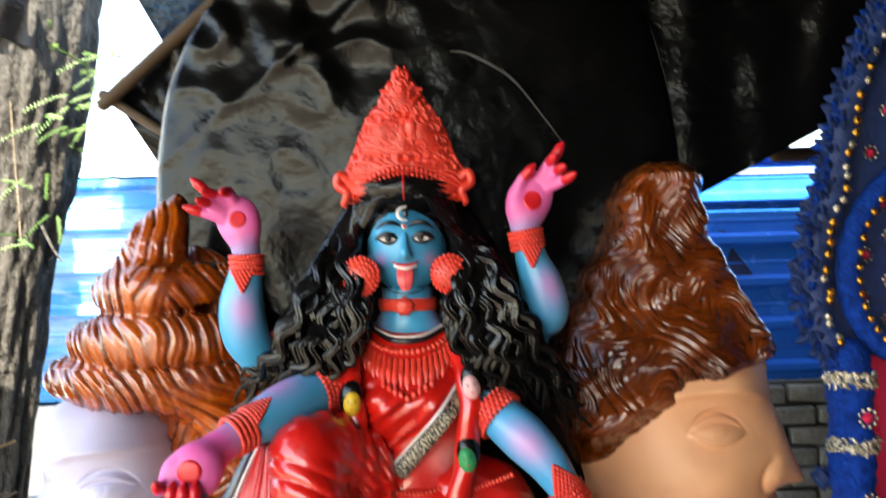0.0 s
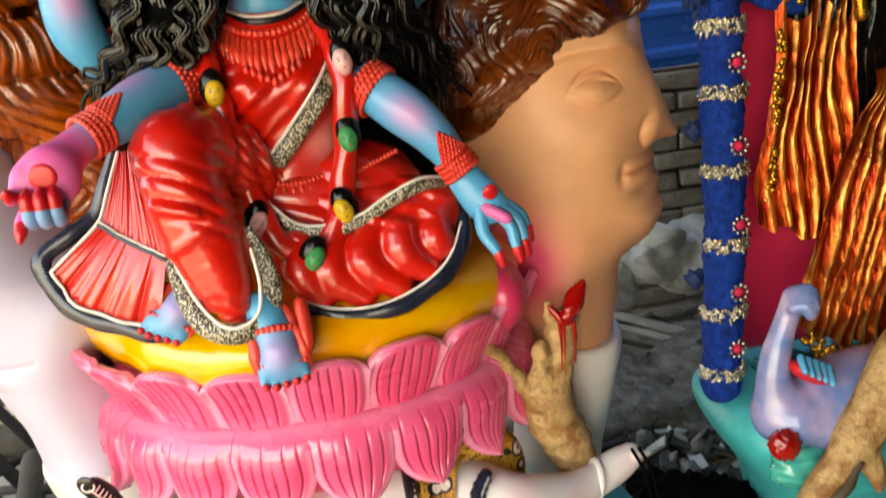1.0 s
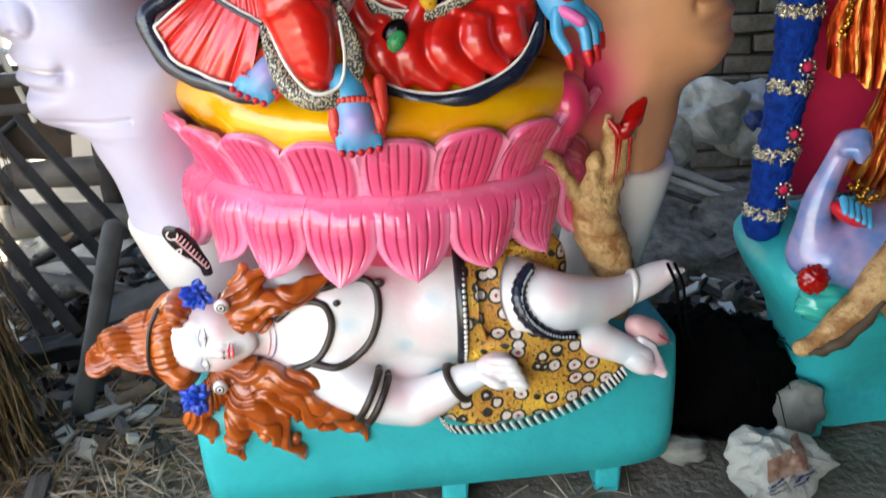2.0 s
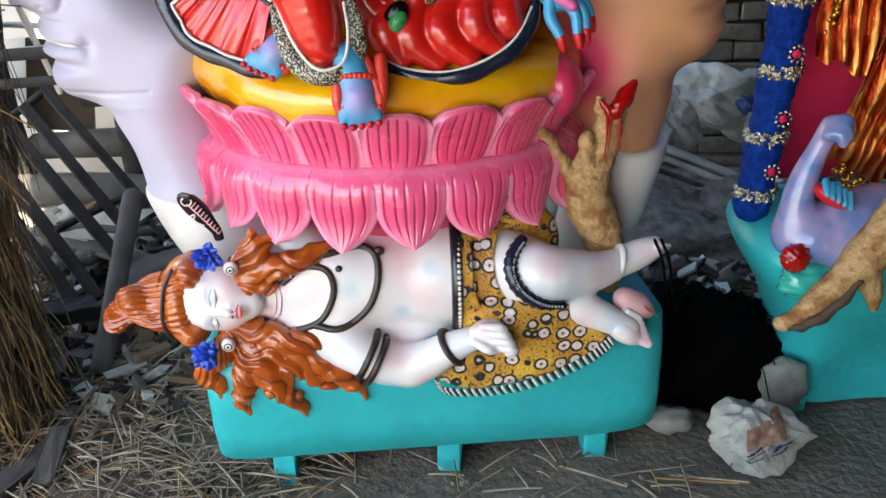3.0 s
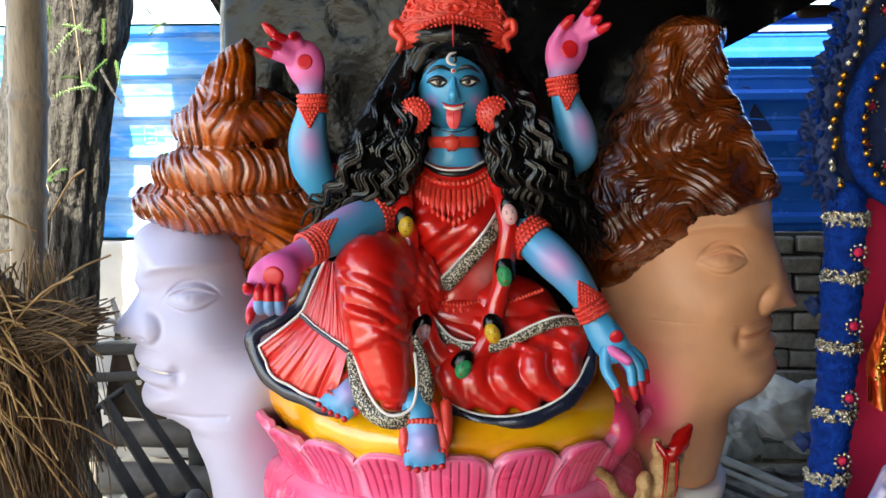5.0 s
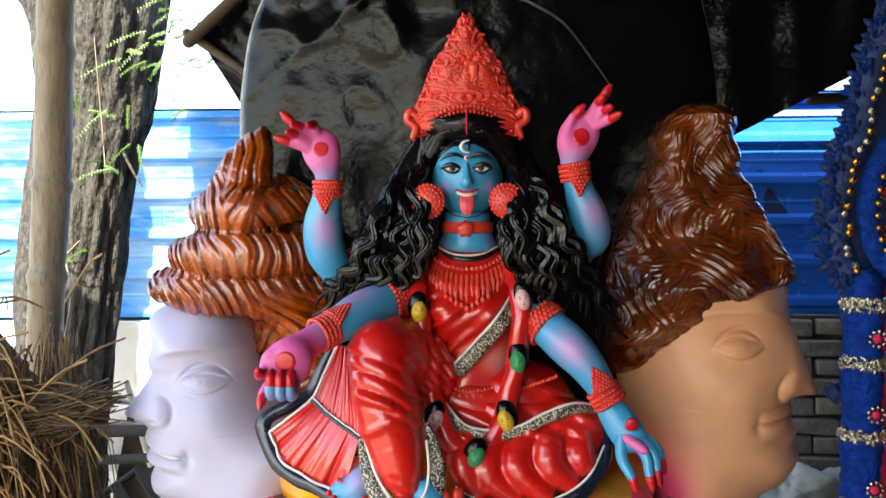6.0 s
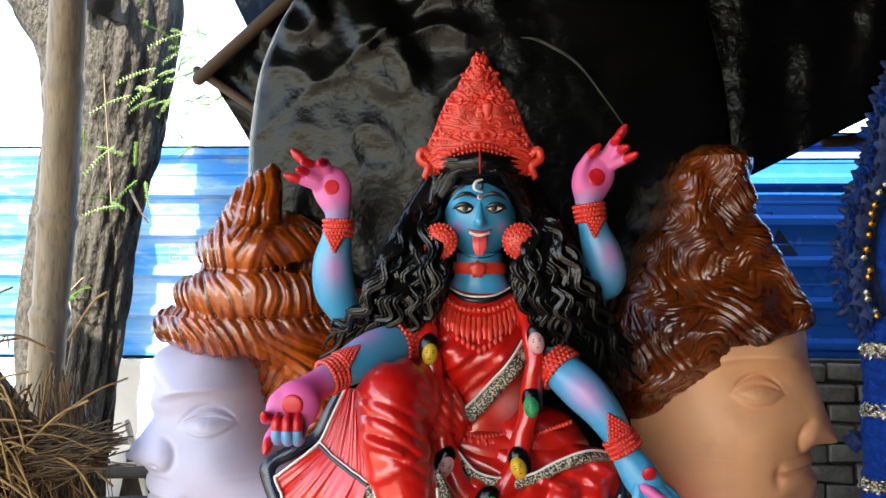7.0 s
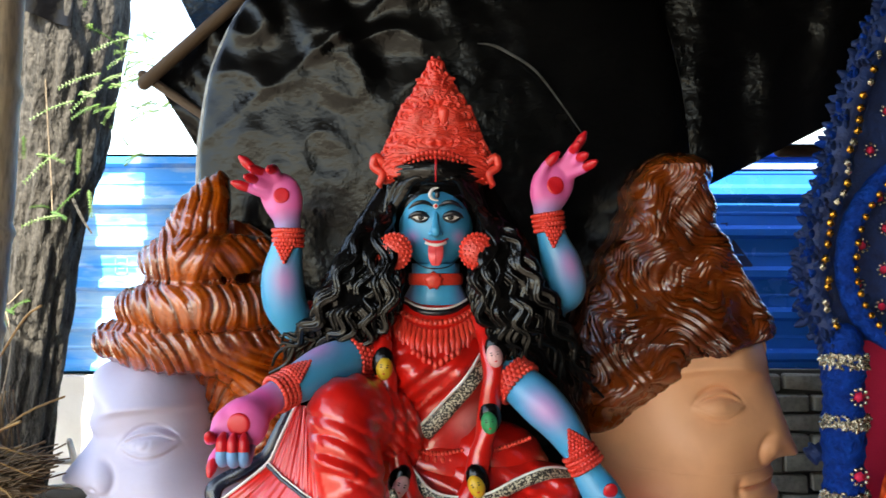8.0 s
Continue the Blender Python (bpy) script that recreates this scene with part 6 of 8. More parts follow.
    g.tube(gar, [0.013, 0.02, 0.021, 0.021, 0.021, 0.024, 0.023, 0.023, 0.021, 0.021, 0.021, 0.018, 0.013], "red", n=16, k=6, bump=lambda u, a: 0.1 * np.sin(70 * u + 2 * a))
    for (x, y, z), m, tilt in (((-0.17, 1.522, 1.396), "face_yellow", 5), ((-0.154, 1.512, 1.285), "green", 5), ((-0.136, 1.492, 1.175), "pale_pink", 20), ((-0.053, 1.46, 1.108), "green", 35), ((0.008, 1.49, 1.176), "face_yellow", -22), ((0.034, 1.515, 1.292), "green", -8), ((0.045, 1.525, 1.42), "pale_pink", -12)):
        s = -1 if tilt < 0 else 1
        g.blob((x - 0.003 * s, y + 0.004, z + 0.01), (0.022, 0.014, 0.032), "black_hair", (0, tilt, 0), n=14)
        g.blob((x, y - 0.005, z), (0.0165, 0.015, 0.023), m, (0, tilt, 0), n=14)
        q = Euler((0, radians(tilt), 0)).to_matrix()
        for ox in (-0.0055, 0.0055):
            g.blob(Vector((x, y, z)) + q @ Vector((ox, -0.0178, 0.004)), (0.0032, 0.0016, 0.0014), "black", (0, tilt, 0), n=7)
            g.blob(Vector((x, y, z)) + q @ Vector((ox, -0.0172, 0.0085)), (0.004, 0.0015, 0.0009), "black", (0, tilt, 0), n=7)
        g.blob(Vector((x, y, z)) + q @ Vector((0, -0.0175, -0.0085)), (0.004, 0.002, 0.0018), "lips", (0, tilt, 0), n=7)
        g.blob(Vector((x, y, z)) + q @ Vector((0, -0.0185, 0.0)), (0.0016, 0.003, 0.004), m, (0, tilt, 0), n=7)
    return g.done("statue", label="glossy blue four-armed goddess idol in red sari and crown", category="statue")


goddess()


# ---- the reclining figure on the plinth ----
def recliner():
    g = Shape()
    E = np.array((-0.478, 1.508, 0.51))
    dn, rt = np.array((0.998, 0, -0.05)), np.array((0.05, 0, 0.998))
    face = lambda a, b, c: E + a * dn + b * rt + np.array((0, -c, 0))
    turn = (0, 3, 0)
    parts = [
        ([(-0.27, 1.585, 0.505), (-0.18, 1.585, 0.505), (-0.06, 1.59, 0.505), (0.02, 1.585, 0.51), (0.12, 1.58, 0.51)], [0.118, 0.13, 0.125, 0.127, 0.12], 0.02),
        ([(-0.43, 1.535, 0.505), (-0.37, 1.548, 0.495), (-0.3, 1.56, 0.5)], [0.06, 0.072, 0.088], 0.03),
        ((-0.225, 1.512, 0.565), (0.075, 0.048, 0.056), (0, 10, 0), 0.025),
        ((-0.205, 1.508, 0.463), (0.08, 0.05, 0.058), (0, -8, 0), 0.025),
        ((-0.31, 1.56, 0.6), (0.07, 0.06, 0.06), (0, 0, 0), 0.03),
    ]
    parts += [
        ([(-0.29, 1.525, 0.435), (-0.2, 1.47, 0.39), (-0.12, 1.452, 0.347), (-0.05, 1.45, 0.334)], [0.07, 0.058, 0.051, 0.046], 0.03),
        ([(-0.06, 1.45, 0.334), (-0.01, 1.44, 0.36), (0.04, 1.43, 0.395), (0.08, 1.424, 0.416)], [0.047, 0.044, 0.035, 0.029], 0.012),
        ((0.112, 1.42, 0.43), (0.046, 0.031, 0.033), (0, -22, 0), 0.012),
        ((-0.1, 1.6, 0.4), (0.2, 0.115, 0.09), (0, 0, 0), 0.02),
    ]
    parts += [
        (face(-0.012, 0, 0.002), (0.092, 0.078, 0.08), turn, 0.02),
        (face(0.048, 0, 0.014), (0.05, 0.056, 0.05), turn, 0.035),
        (face(0.082, 0, 0.046), (0.02, 0.018, 0.024), turn, 0.02),
        (face(0.022, 0.036, 0.042), (0.03, 0.026, 0.024), turn, 0.02),
        (face(0.022, -0.036, 0.042), (0.03, 0.026, 0.024), turn, 0.02),
        ([face(-0.018, 0.01, 0.067), face(-0.024, 0.03, 0.065), face(-0.018, 0.05, 0.052)], [0.007, 0.008, 0.006], 0.016),
        ([face(-0.018, -0.01, 0.067), face(-0.024, -0.03, 0.065), face(-0.018, -0.05, 0.052)], [0.007, 0.008, 0.006], 0.016),
    ]
    parts += [
        ([face(-0.012, 0, 0.068), face(0.012, 0, 0.077), face(0.034, 0, 0.086)], [0.007, 0.008, 0.0095], 0.01),
        (face(0.037, 0.01, 0.076), (0.007, 0.006, 0.007), turn, 0.006),
        (face(0.037, -0.01, 0.076), (0.007, 0.006, 0.007), turn, 0.006),
        (face(0.058, 0, 0.068), (0.013, 0.023, 0.012), turn, 0.014),
        (face(0.002, 0.031, 0.06), (0.011, 0.02, 0.0105), turn, 0.004),
        (face(0.002, -0.031, 0.06), (0.011, 0.02, 0.0105), turn, 0.004),
    ]
    parts += [
        # drawn-up leg, its foot and the other foot
        ([(0.16, 1.55, 0.535), (0.235, 1.477, 0.548), (0.3, 1.482, 0.54), (0.37, 1.502, 0.533), (0.43, 1.525, 0.54)], [0.09, 0.068, 0.058, 0.044, 0.033], 0.012),
        ([(0.43, 1.525, 0.54), (0.475, 1.54, 0.552), (0.51, 1.545, 0.565)], [0.034, 0.034, 0.026], 0.015),
        ([(0.27, 1.51, 0.48), (0.33, 1.478, 0.455), (0.39, 1.466, 0.43), (0.44, 1.457, 0.405)], [0.05, 0.042, 0.034, 0.03], 0.014),
        ((0.432, 1.458, 0.402), (0.052, 0.036, 0.03), (0, 35, 0), 0.014),
    ]
    for i in range(4):
        x, z = 0.124 + 0.009 * i, 0.462 - 0.0185 * i
        parts.append(([(x - 0.022, 1.396, z), (x + 0.016, 1.387, z), (x + 0.025, 1.4, z - 0.013), (x + 0.008, 1.402, z - 0.02)], [0.0092, 0.0102, 0.0095, 0.008], 0.0015))
    parts.append(([(0.085, 1.397, 0.425), (0.112, 1.384, 0.412), (0.13, 1.388, 0.404)], [0.011, 0.011, 0.008], 0.005))
    for i in range(5):
        parts.append(([(0.452 - 0.003 * i, 1.444 + 0.007 * i, 0.391 + 0.012 * i), (0.484 - 0.004 * i, 1.438 + 0.007 * i, 0.374 + 0.0125 * i)], [0.0125, 0.0115 - 0.0008 * i], 0.004))
        parts.append(([(0.51, 1.525 + 0.012 * i, 0.575 - 0.009 * i), (0.537, 1.52 + 0.012 * i, 0.578 - 0.01 * i)], [0.009, 0.0065], 0.003))
    fine = ripple(81, 30, 0.0012)
    eye1, eye2 = face(-0.006, 0.031, 0), face(-0.006, -0.031, 0)
    ck1, ck2 = face(0.03, 0.045, 0), face(0.03, -0.045, 0)
    patches = sprays([
        (eye1[0], eye1[2], 0.014, 0.35), (eye2[0], eye2[2], 0.014, 0.35), (ck1[0], ck1[2], 0.024, -0.5), (ck2[0], ck2[2], 0.024, -0.5),
        (-0.36, 0.47, 0.03, -0.35), (-0.335, 0.54, 0.025, -0.4), (-0.07, 0.6, 0.06, -0.5), (-0.02, 0.5, 0.05, -0.3), (-0.01, 0.57, 0.022, 0.55), (-0.07, 0.47, 0.02, 0.6), (-0.185, 0.535, 0.02, 0.5),
    ] + [
        (-0.23, 0.62, 0.035, -0.4), (-0.165, 0.46, 0.035, -0.25), (-0.26, 0.4, 0.03, 0.3), (-0.09, 0.38, 0.03, -0.45), (-0.11, 0.31, 0.03, 0.45), (-0.02, 0.335, 0.03, -0.3), (0.1, 0.455, 0.022, -0.5), (0.06, 0.4, 0.02, 0.3),
        (0.25, 0.585, 0.03, -0.5), (0.3, 0.51, 0.04, 0.45), (0.37, 0.55, 0.03, -0.35), (0.23, 0.53, 0.04, 0.35), (0.33, 0.44, 0.03, -0.4), (0.4, 0.43, 0.025, 0.4), (0.47, 0.39, 0.03, -0.55), (0.5, 0.57, 0.03, -0.3)])
    limbs = parts[:7] + [parts[8], parts[22], parts[24]]
    detail = [parts[7]] + parts[9:22] + [parts[23]] + parts[25:]
    skin = np.vstack([melt(g, limbs, "ash_skin", 0.0035, lambda P: fine(P), patches, 6), melt(g, detail, "ash_skin", 0.0028, None, patches)])
    on = lambda a, b: tuple(face(a, b, 0)[[0, 2]])
    for b in (0.031, -0.031):
        g.tube(drape(skin, [on(0.004, b - 0.019), on(0.0085, b), on(0.004, b + 0.019)], 0.0006), [0.0006, 0.0011, 0.0006], "dark_strap", n=6, k=5)
        g.tube(drape(skin, [on(-0.004, b - 0.017), on(-0.008, b), on(-0.004, b + 0.017)], 0.0002), 0.0007, "corpse_blue", n=6, k=5)
    g.tube(drape(skin, [on(0.0535, -0.019), on(0.0505, -0.007), on(0.0525, 0), on(0.0505, 0.007), on(0.0535, 0.019)], 0.0012), [0.0008, 0.0028, 0.0026, 0.0028, 0.0008], "tongue", n=9, k=4, flat=0.6)
    g.tube(drape(skin, [on(0.058, -0.016), on(0.0605, 0), on(0.058, 0.016)], 0.001), [0.0008, 0.0032, 0.0008], "tongue", n=9, k=5, flat=0.6)
    for b in (-0.0065, 0.0065):
        g.blob(drape(skin, [on(0.0425, b)], 0.0)[0], (0.002, 0.002, 0.0026), "dark_strap", n=8)
    for d, m in ((0.0, "corpse_blue"), (-0.012, "pale_pink")):
        g.tube(drape(skin, [(-0.343 + d, 0.55), (-0.336 + d, 0.513), (-0.345 + d, 0.47), (-0.37 + d, 0.437)], 0.0), [0.0006, 0.0016, 0.0016, 0.0006], m, n=6, k=4)
    g.blob(drape(skin, [(-0.205, 0.583)], 0)[0], (0.008, 0.005, 0.008), "dark_strap", n=10)

    # combed hair, band and twisted topknot
    def around(P):
        return np.arctan2(P[:, 2] - 0.5, 1.53 - P[:, 1])

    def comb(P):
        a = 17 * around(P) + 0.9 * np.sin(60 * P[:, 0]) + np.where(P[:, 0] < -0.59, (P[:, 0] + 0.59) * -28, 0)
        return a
    # the last function colours the combed grooves dark, as painted shade
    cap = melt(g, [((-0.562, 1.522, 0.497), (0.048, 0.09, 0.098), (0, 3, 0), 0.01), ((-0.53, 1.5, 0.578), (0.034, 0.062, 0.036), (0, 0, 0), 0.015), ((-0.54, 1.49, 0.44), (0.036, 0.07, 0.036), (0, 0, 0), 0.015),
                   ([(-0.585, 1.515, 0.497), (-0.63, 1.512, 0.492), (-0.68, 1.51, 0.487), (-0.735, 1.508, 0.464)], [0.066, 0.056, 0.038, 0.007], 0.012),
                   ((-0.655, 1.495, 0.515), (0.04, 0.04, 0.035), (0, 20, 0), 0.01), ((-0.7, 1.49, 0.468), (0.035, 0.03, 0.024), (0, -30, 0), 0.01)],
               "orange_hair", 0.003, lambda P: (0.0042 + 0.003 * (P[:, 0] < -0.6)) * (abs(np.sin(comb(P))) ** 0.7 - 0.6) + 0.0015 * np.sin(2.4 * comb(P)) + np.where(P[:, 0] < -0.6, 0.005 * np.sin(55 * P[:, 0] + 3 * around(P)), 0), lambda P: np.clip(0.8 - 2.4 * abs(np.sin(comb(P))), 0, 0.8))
    g.tube(drape(cap, [(-0.566, 0.592), (-0.583, 0.56), (-0.59, 0.527), (-0.594, 0.485), (-0.593, 0.445), (-0.588, 0.415)], 0.001), 0.0042, "dark_strap", n=8, k=5)

    # loose hair fanning out from behind the ears
    def fan(sx, sz, n, w):
        def f(P):
            a, r = np.arctan2(P[:, 2] - sz, P[:, 0] - sx), np.hypot(P[:, 0] - sx, P[:, 2] - sz)
            return n * a + w * np.sin(34 * r + 2.5 * a) + 0.8 * np.sin(77 * r)
        return f
    for roots, tips, ph, y0 in (
        ((-0.43, 1.478, 0.45), [((-0.525, 0.34), (-0.5, 0.268)), ((-0.44, 0.3), (-0.437, 0.212)), ((-0.36, 0.29), (-0.308, 0.2)), ((-0.29, 0.33), (-0.236, 0.28)), ((-0.25, 0.34), (-0.166, 0.243)), ((-0.29, 0.41), (-0.186, 0.424)), ((-0.38, 0.35), (-0.34, 0.27))], fan(-0.5, 0.47, 17, 2.2), 1.458),
        ((-0.42, 1.5, 0.585), [((-0.4, 0.62), (-0.388, 0.674)), ((-0.375, 0.61), (-0.34, 0.662)), ((-0.31, 0.6), (-0.215, 0.64)), ((-0.37, 0.55), (-0.335, 0.58)), ((-0.395, 0.553), (-0.355, 0.545))], fan(-0.47, 0.57, 12, 1.8), 1.478)):
        parts = []
        for i, (mid, tip) in enumerate(tips):
            mx, mz = (roots[0] + mid[0]) / 2 + 0.012 * math.sin(i * 2.1), (roots[2] + mid[1]) / 2
            kx, kz = (mid[0] + tip[0]) / 2 + 0.012 * (-1) ** i, (mid[1] + tip[1]) / 2
            parts.append(([roots, (mx, y0 - 0.004, mz), (mid[0], y0 - 0.006 * (i % 3), mid[1]), (kx, y0, kz), (tip[0], y0 + 0.006, tip[1])], [0.028, 0.03, 0.027, 0.02, 0.005], 0.004))
        # grooves of the loose hair get the same painted shade
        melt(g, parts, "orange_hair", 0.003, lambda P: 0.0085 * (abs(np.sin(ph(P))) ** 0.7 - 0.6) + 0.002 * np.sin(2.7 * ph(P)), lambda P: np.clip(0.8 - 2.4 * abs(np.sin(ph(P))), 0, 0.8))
    # ear studs and blue flowers
    for c in ((-0.428, 1.43, 0.612), (-0.452, 1.412, 0.435)):
        g.blob(c, (0.0155, 0.011, 0.0155), "white", n=18)
        g.tube([np.add(c, (0.008 * math.cos(a), -0.0095, 0.008 * math.sin(a))) for a in np.linspace(0, 6.283, 9)], 0.0014, "dark_strap", n=5, k=2, cap=False)
        g.blob(np.add(c, (0, -0.011, 0)), (0.003, 0.003, 0.003), "dark_strap", n=8)
    rnd = random.Random(12)
    for c in ((-0.48, 1.452, 0.634), (-0.502, 1.41, 0.418)):
        for i in range(34):
            d = Vector((rnd.gauss(0, 1), -abs(rnd.gauss(0, 1)), rnd.gauss(0, 1))).normalized()
            e = Vector(c) + d * rnd.uniform(0.028, 0.04)
            g.tube([Vector(c), Vector(c) * 0.35 + e * 0.65, e], [0.008, 0.012, 0.003], "flower_blue", n=5, k=2, flat=0.5)
    # snake straps over the chest
    g.tube(drape(skin, [(-0.33, 0.548), (-0.295, 0.575), (-0.262, 0.588), (-0.23, 0.58), (-0.218, 0.545), (-0.227, 0.504), (-0.252, 0.466), (-0.296, 0.445), (-0.35, 0.428)], 0.002), 0.0075, "dark_strap", n=10, k=5)
    g.tube(drape(skin, [(-0.3, 0.592), (-0.27, 0.606), (-0.225, 0.613), (-0.16, 0.617), (-0.126, 0.6), (-0.121, 0.555), (-0.14, 0.498), (-0.176, 0.46), (-0.216, 0.448), (-0.262, 0.455)], 0.002), 0.008, "dark_strap", n=10, k=5)
    g.blob(drape(skin, [(-0.118, 0.606)], 0.004)[0], (0.014, 0.008, 0.011), "dark_strap", n=10)
    # bands round the arm and wrist
    for c, d, r in (((-0.155, 1.458, 0.365), (1, -0.1, -0.5), 0.057), ((-0.135, 1.454, 0.353), (1, -0.1, -0.5), 0.055), ((0.035, 1.431, 0.392), (1, -0.1, 0.7), 0.039)):
        d = np.asarray(d) / np.linalg.norm(d)
        q = np.cross(d, (0, 1, 0))
        q /= np.linalg.norm(q)
        t = np.cross(q, d)
        g.tube([np.asarray(c) + r * (math.cos(a) * q + math.sin(a) * t) for a in np.linspace(0, 6.283, 15)], 0.008, "dark_strap", n=8, k=2, cap=False, flat=1.3)
    # leopard skin round the hips and spread over the plinth's edge
    g.tube([(0.058, 1.575, 0.515), (0.1, 1.575, 0.515), (0.15, 1.56, 0.53), (0.195, 1.525, 0.55)], [0.136, 0.138, 0.132, 0.094], "leopard", n=40, k=8, cap=False, bump=lambda u, a: 0.012 * np.sin(5 * a + 9 * u))
    g.relief([0.66, 0.62, 0.56, 0.5, 0.45], [0.1, 0.07, 0.06, 0.05, 0.06], [0.26, 0.29, 0.3, 0.28, 0.24], 1.6, 0.05, 0.02, "leopard", rows=30, cols=24, power=0.4)
    g.relief([0.5, 0.45, 0.4, 0.36, 0.32, 0.285, 0.262], [0.06, 0.045, 0.035, 0.01, -0.005, 0.0, 0.06], [0.3, 0.34, 0.385, 0.405, 0.35, 0.26, 0.16], 1.475, lambda X, Z: 0.03 + 0.03 * np.clip((Z - 0.36) * 6, 0, 1), 0.05, "leopard", rows=44, cols=50, power=0.35, carve=lambda X, Z, e: 0.004 * np.sin(30 * X + 20 * Z))
    fr = along([(0.0, 1.445, 0.3), (0.02, 1.44, 0.268), (0.1, 1.438, 0.26), (0.19, 1.44, 0.268), (0.28, 1.445, 0.295), (0.36, 1.45, 0.335), (0.405, 1.46, 0.37)], np.linspace(0, 1, 62))
    for i, p in enumerate(fr):
        g.tube([p + (-0.006, 0.0, 0.008), p + (0.004, -0.005, -0.006)], [0.0042, 0.002], "white" if i % 2 else "black", n=6, k=2)
    # beaded belt
    belt = [(0.052, 1.58 - 0.142 * math.sin(a), 0.512 + 0.142 * math.cos(a)) for a in np.linspace(0.25, 2.4, 26)]
    g.tube(belt, 0.013, "black", n=10, k=2)
    for p in belt:
        g.blob(np.add(p, (0.004, -0.011, 0)), (0.005, 0.005, 0.0055), "white", n=8)
    # knitted hem at the knee, anklet and the sole of the other foot
    hem = [(0.196, 1.478, 0.628), (0.176, 1.46, 0.606), (0.168, 1.44, 0.58), (0.178, 1.424, 0.548), (0.204, 1.418, 0.52), (0.24, 1.424, 0.497), (0.285, 1.44, 0.483)]
    g.tube(hem, [0.013, 0.015, 0.016, 0.016, 0.015, 0.014, 0.01], "navy", n=12, k=6, bump=lambda u, a: 0.16 * np.sin(90 * u + 2 * a))
    for i, p in enumerate(along(hem, np.linspace(0.02, 0.97, 34))):
        g.blob(p + (0.004, -0.014, 0.003), (0.003, 0.003, 0.0035), "rim", n=6)
    an = [(0.425 + 0.008 * math.cos(a), 1.525 - 0.036 * math.sin(a), 0.54 + 0.036 * math.cos(a)) for a in np.linspace(0, 6.283, 15)]
    g.tube(an, 0.0075, "white", n=8, k=2, cap=False)
    g.blob((0.462, 1.5, 0.444), (0.056, 0.03, 0.031), "pale_pink", (0, 32, 0), n=20, bump=lambda d: 0.04 * np.sin(7 * d[..., 0]))
    for i in range(3):
        g.tube([(0.478 + 0.011 * i, 1.469, 0.452 - 0.008 * i), (0.488 + 0.011 * i, 1.468, 0.442 - 0.008 * i)], 0.0012, "lips", n=5, k=2)
    return g.done("statue", label="ash-white reclining god idol with orange hair and leopard skin", category="statue")


recliner()


def cobra():
    g = Shape()
    p = [(-0.505, 1.6, 0.53), (-0.51, 1.6, 0.555), (-0.525, 1.6, 0.58), (-0.55, 1.595, 0.62), (-0.572, 1.585, 0.655), (-0.578, 1.57, 0.672), (-0.56, 1.56, 0.678)]
    g.tube(p, [0.014, 0.016, 0.02, 0.03, 0.028, 0.018, 0.01], "black", n=16, flat=0.45)
    for i in range(10):
        f = i / 9
        c = np.array((-0.5, 1.585, 0.555)) * (1 - f) + np.array((-0.56, 1.57, 0.645)) * f
        w = 0.006 + 0.006 * f
        g.tube([c + (-w, 0, w * 0.5), c + (0, -0.006, 0), c + (w, 0, w * 0.9)], 0.0022, "pale_pink", n=6, k=3)
    ring = [(-0.571 + 0.014 * math.cos(a), 1.563, 0.662 + 0.012 * math.sin(a)) for a in np.linspace(0, 6.28, 11)]
    g.tube(ring, 0.0025, "white", n=6, k=2, cap=False)
    g.tube([(-0.59, 1.575, 0.63), (-0.575, 1.568, 0.615), (-0.555, 1.57, 0.62), (-0.56, 1.57, 0.6), (-0.535, 1.572, 0.585)], 0.0025, "white", n=6, k=3)
    hood = np.array((-0.536, 1.58, 0.714))
    g.v = [hood + 0.8 * (v + np.array((0.036, -0.004, 0.052)) - hood) for v in g.v]
    return g.done("statue", label="small black cobra figure with painted white markings", category="statue")


cobra()


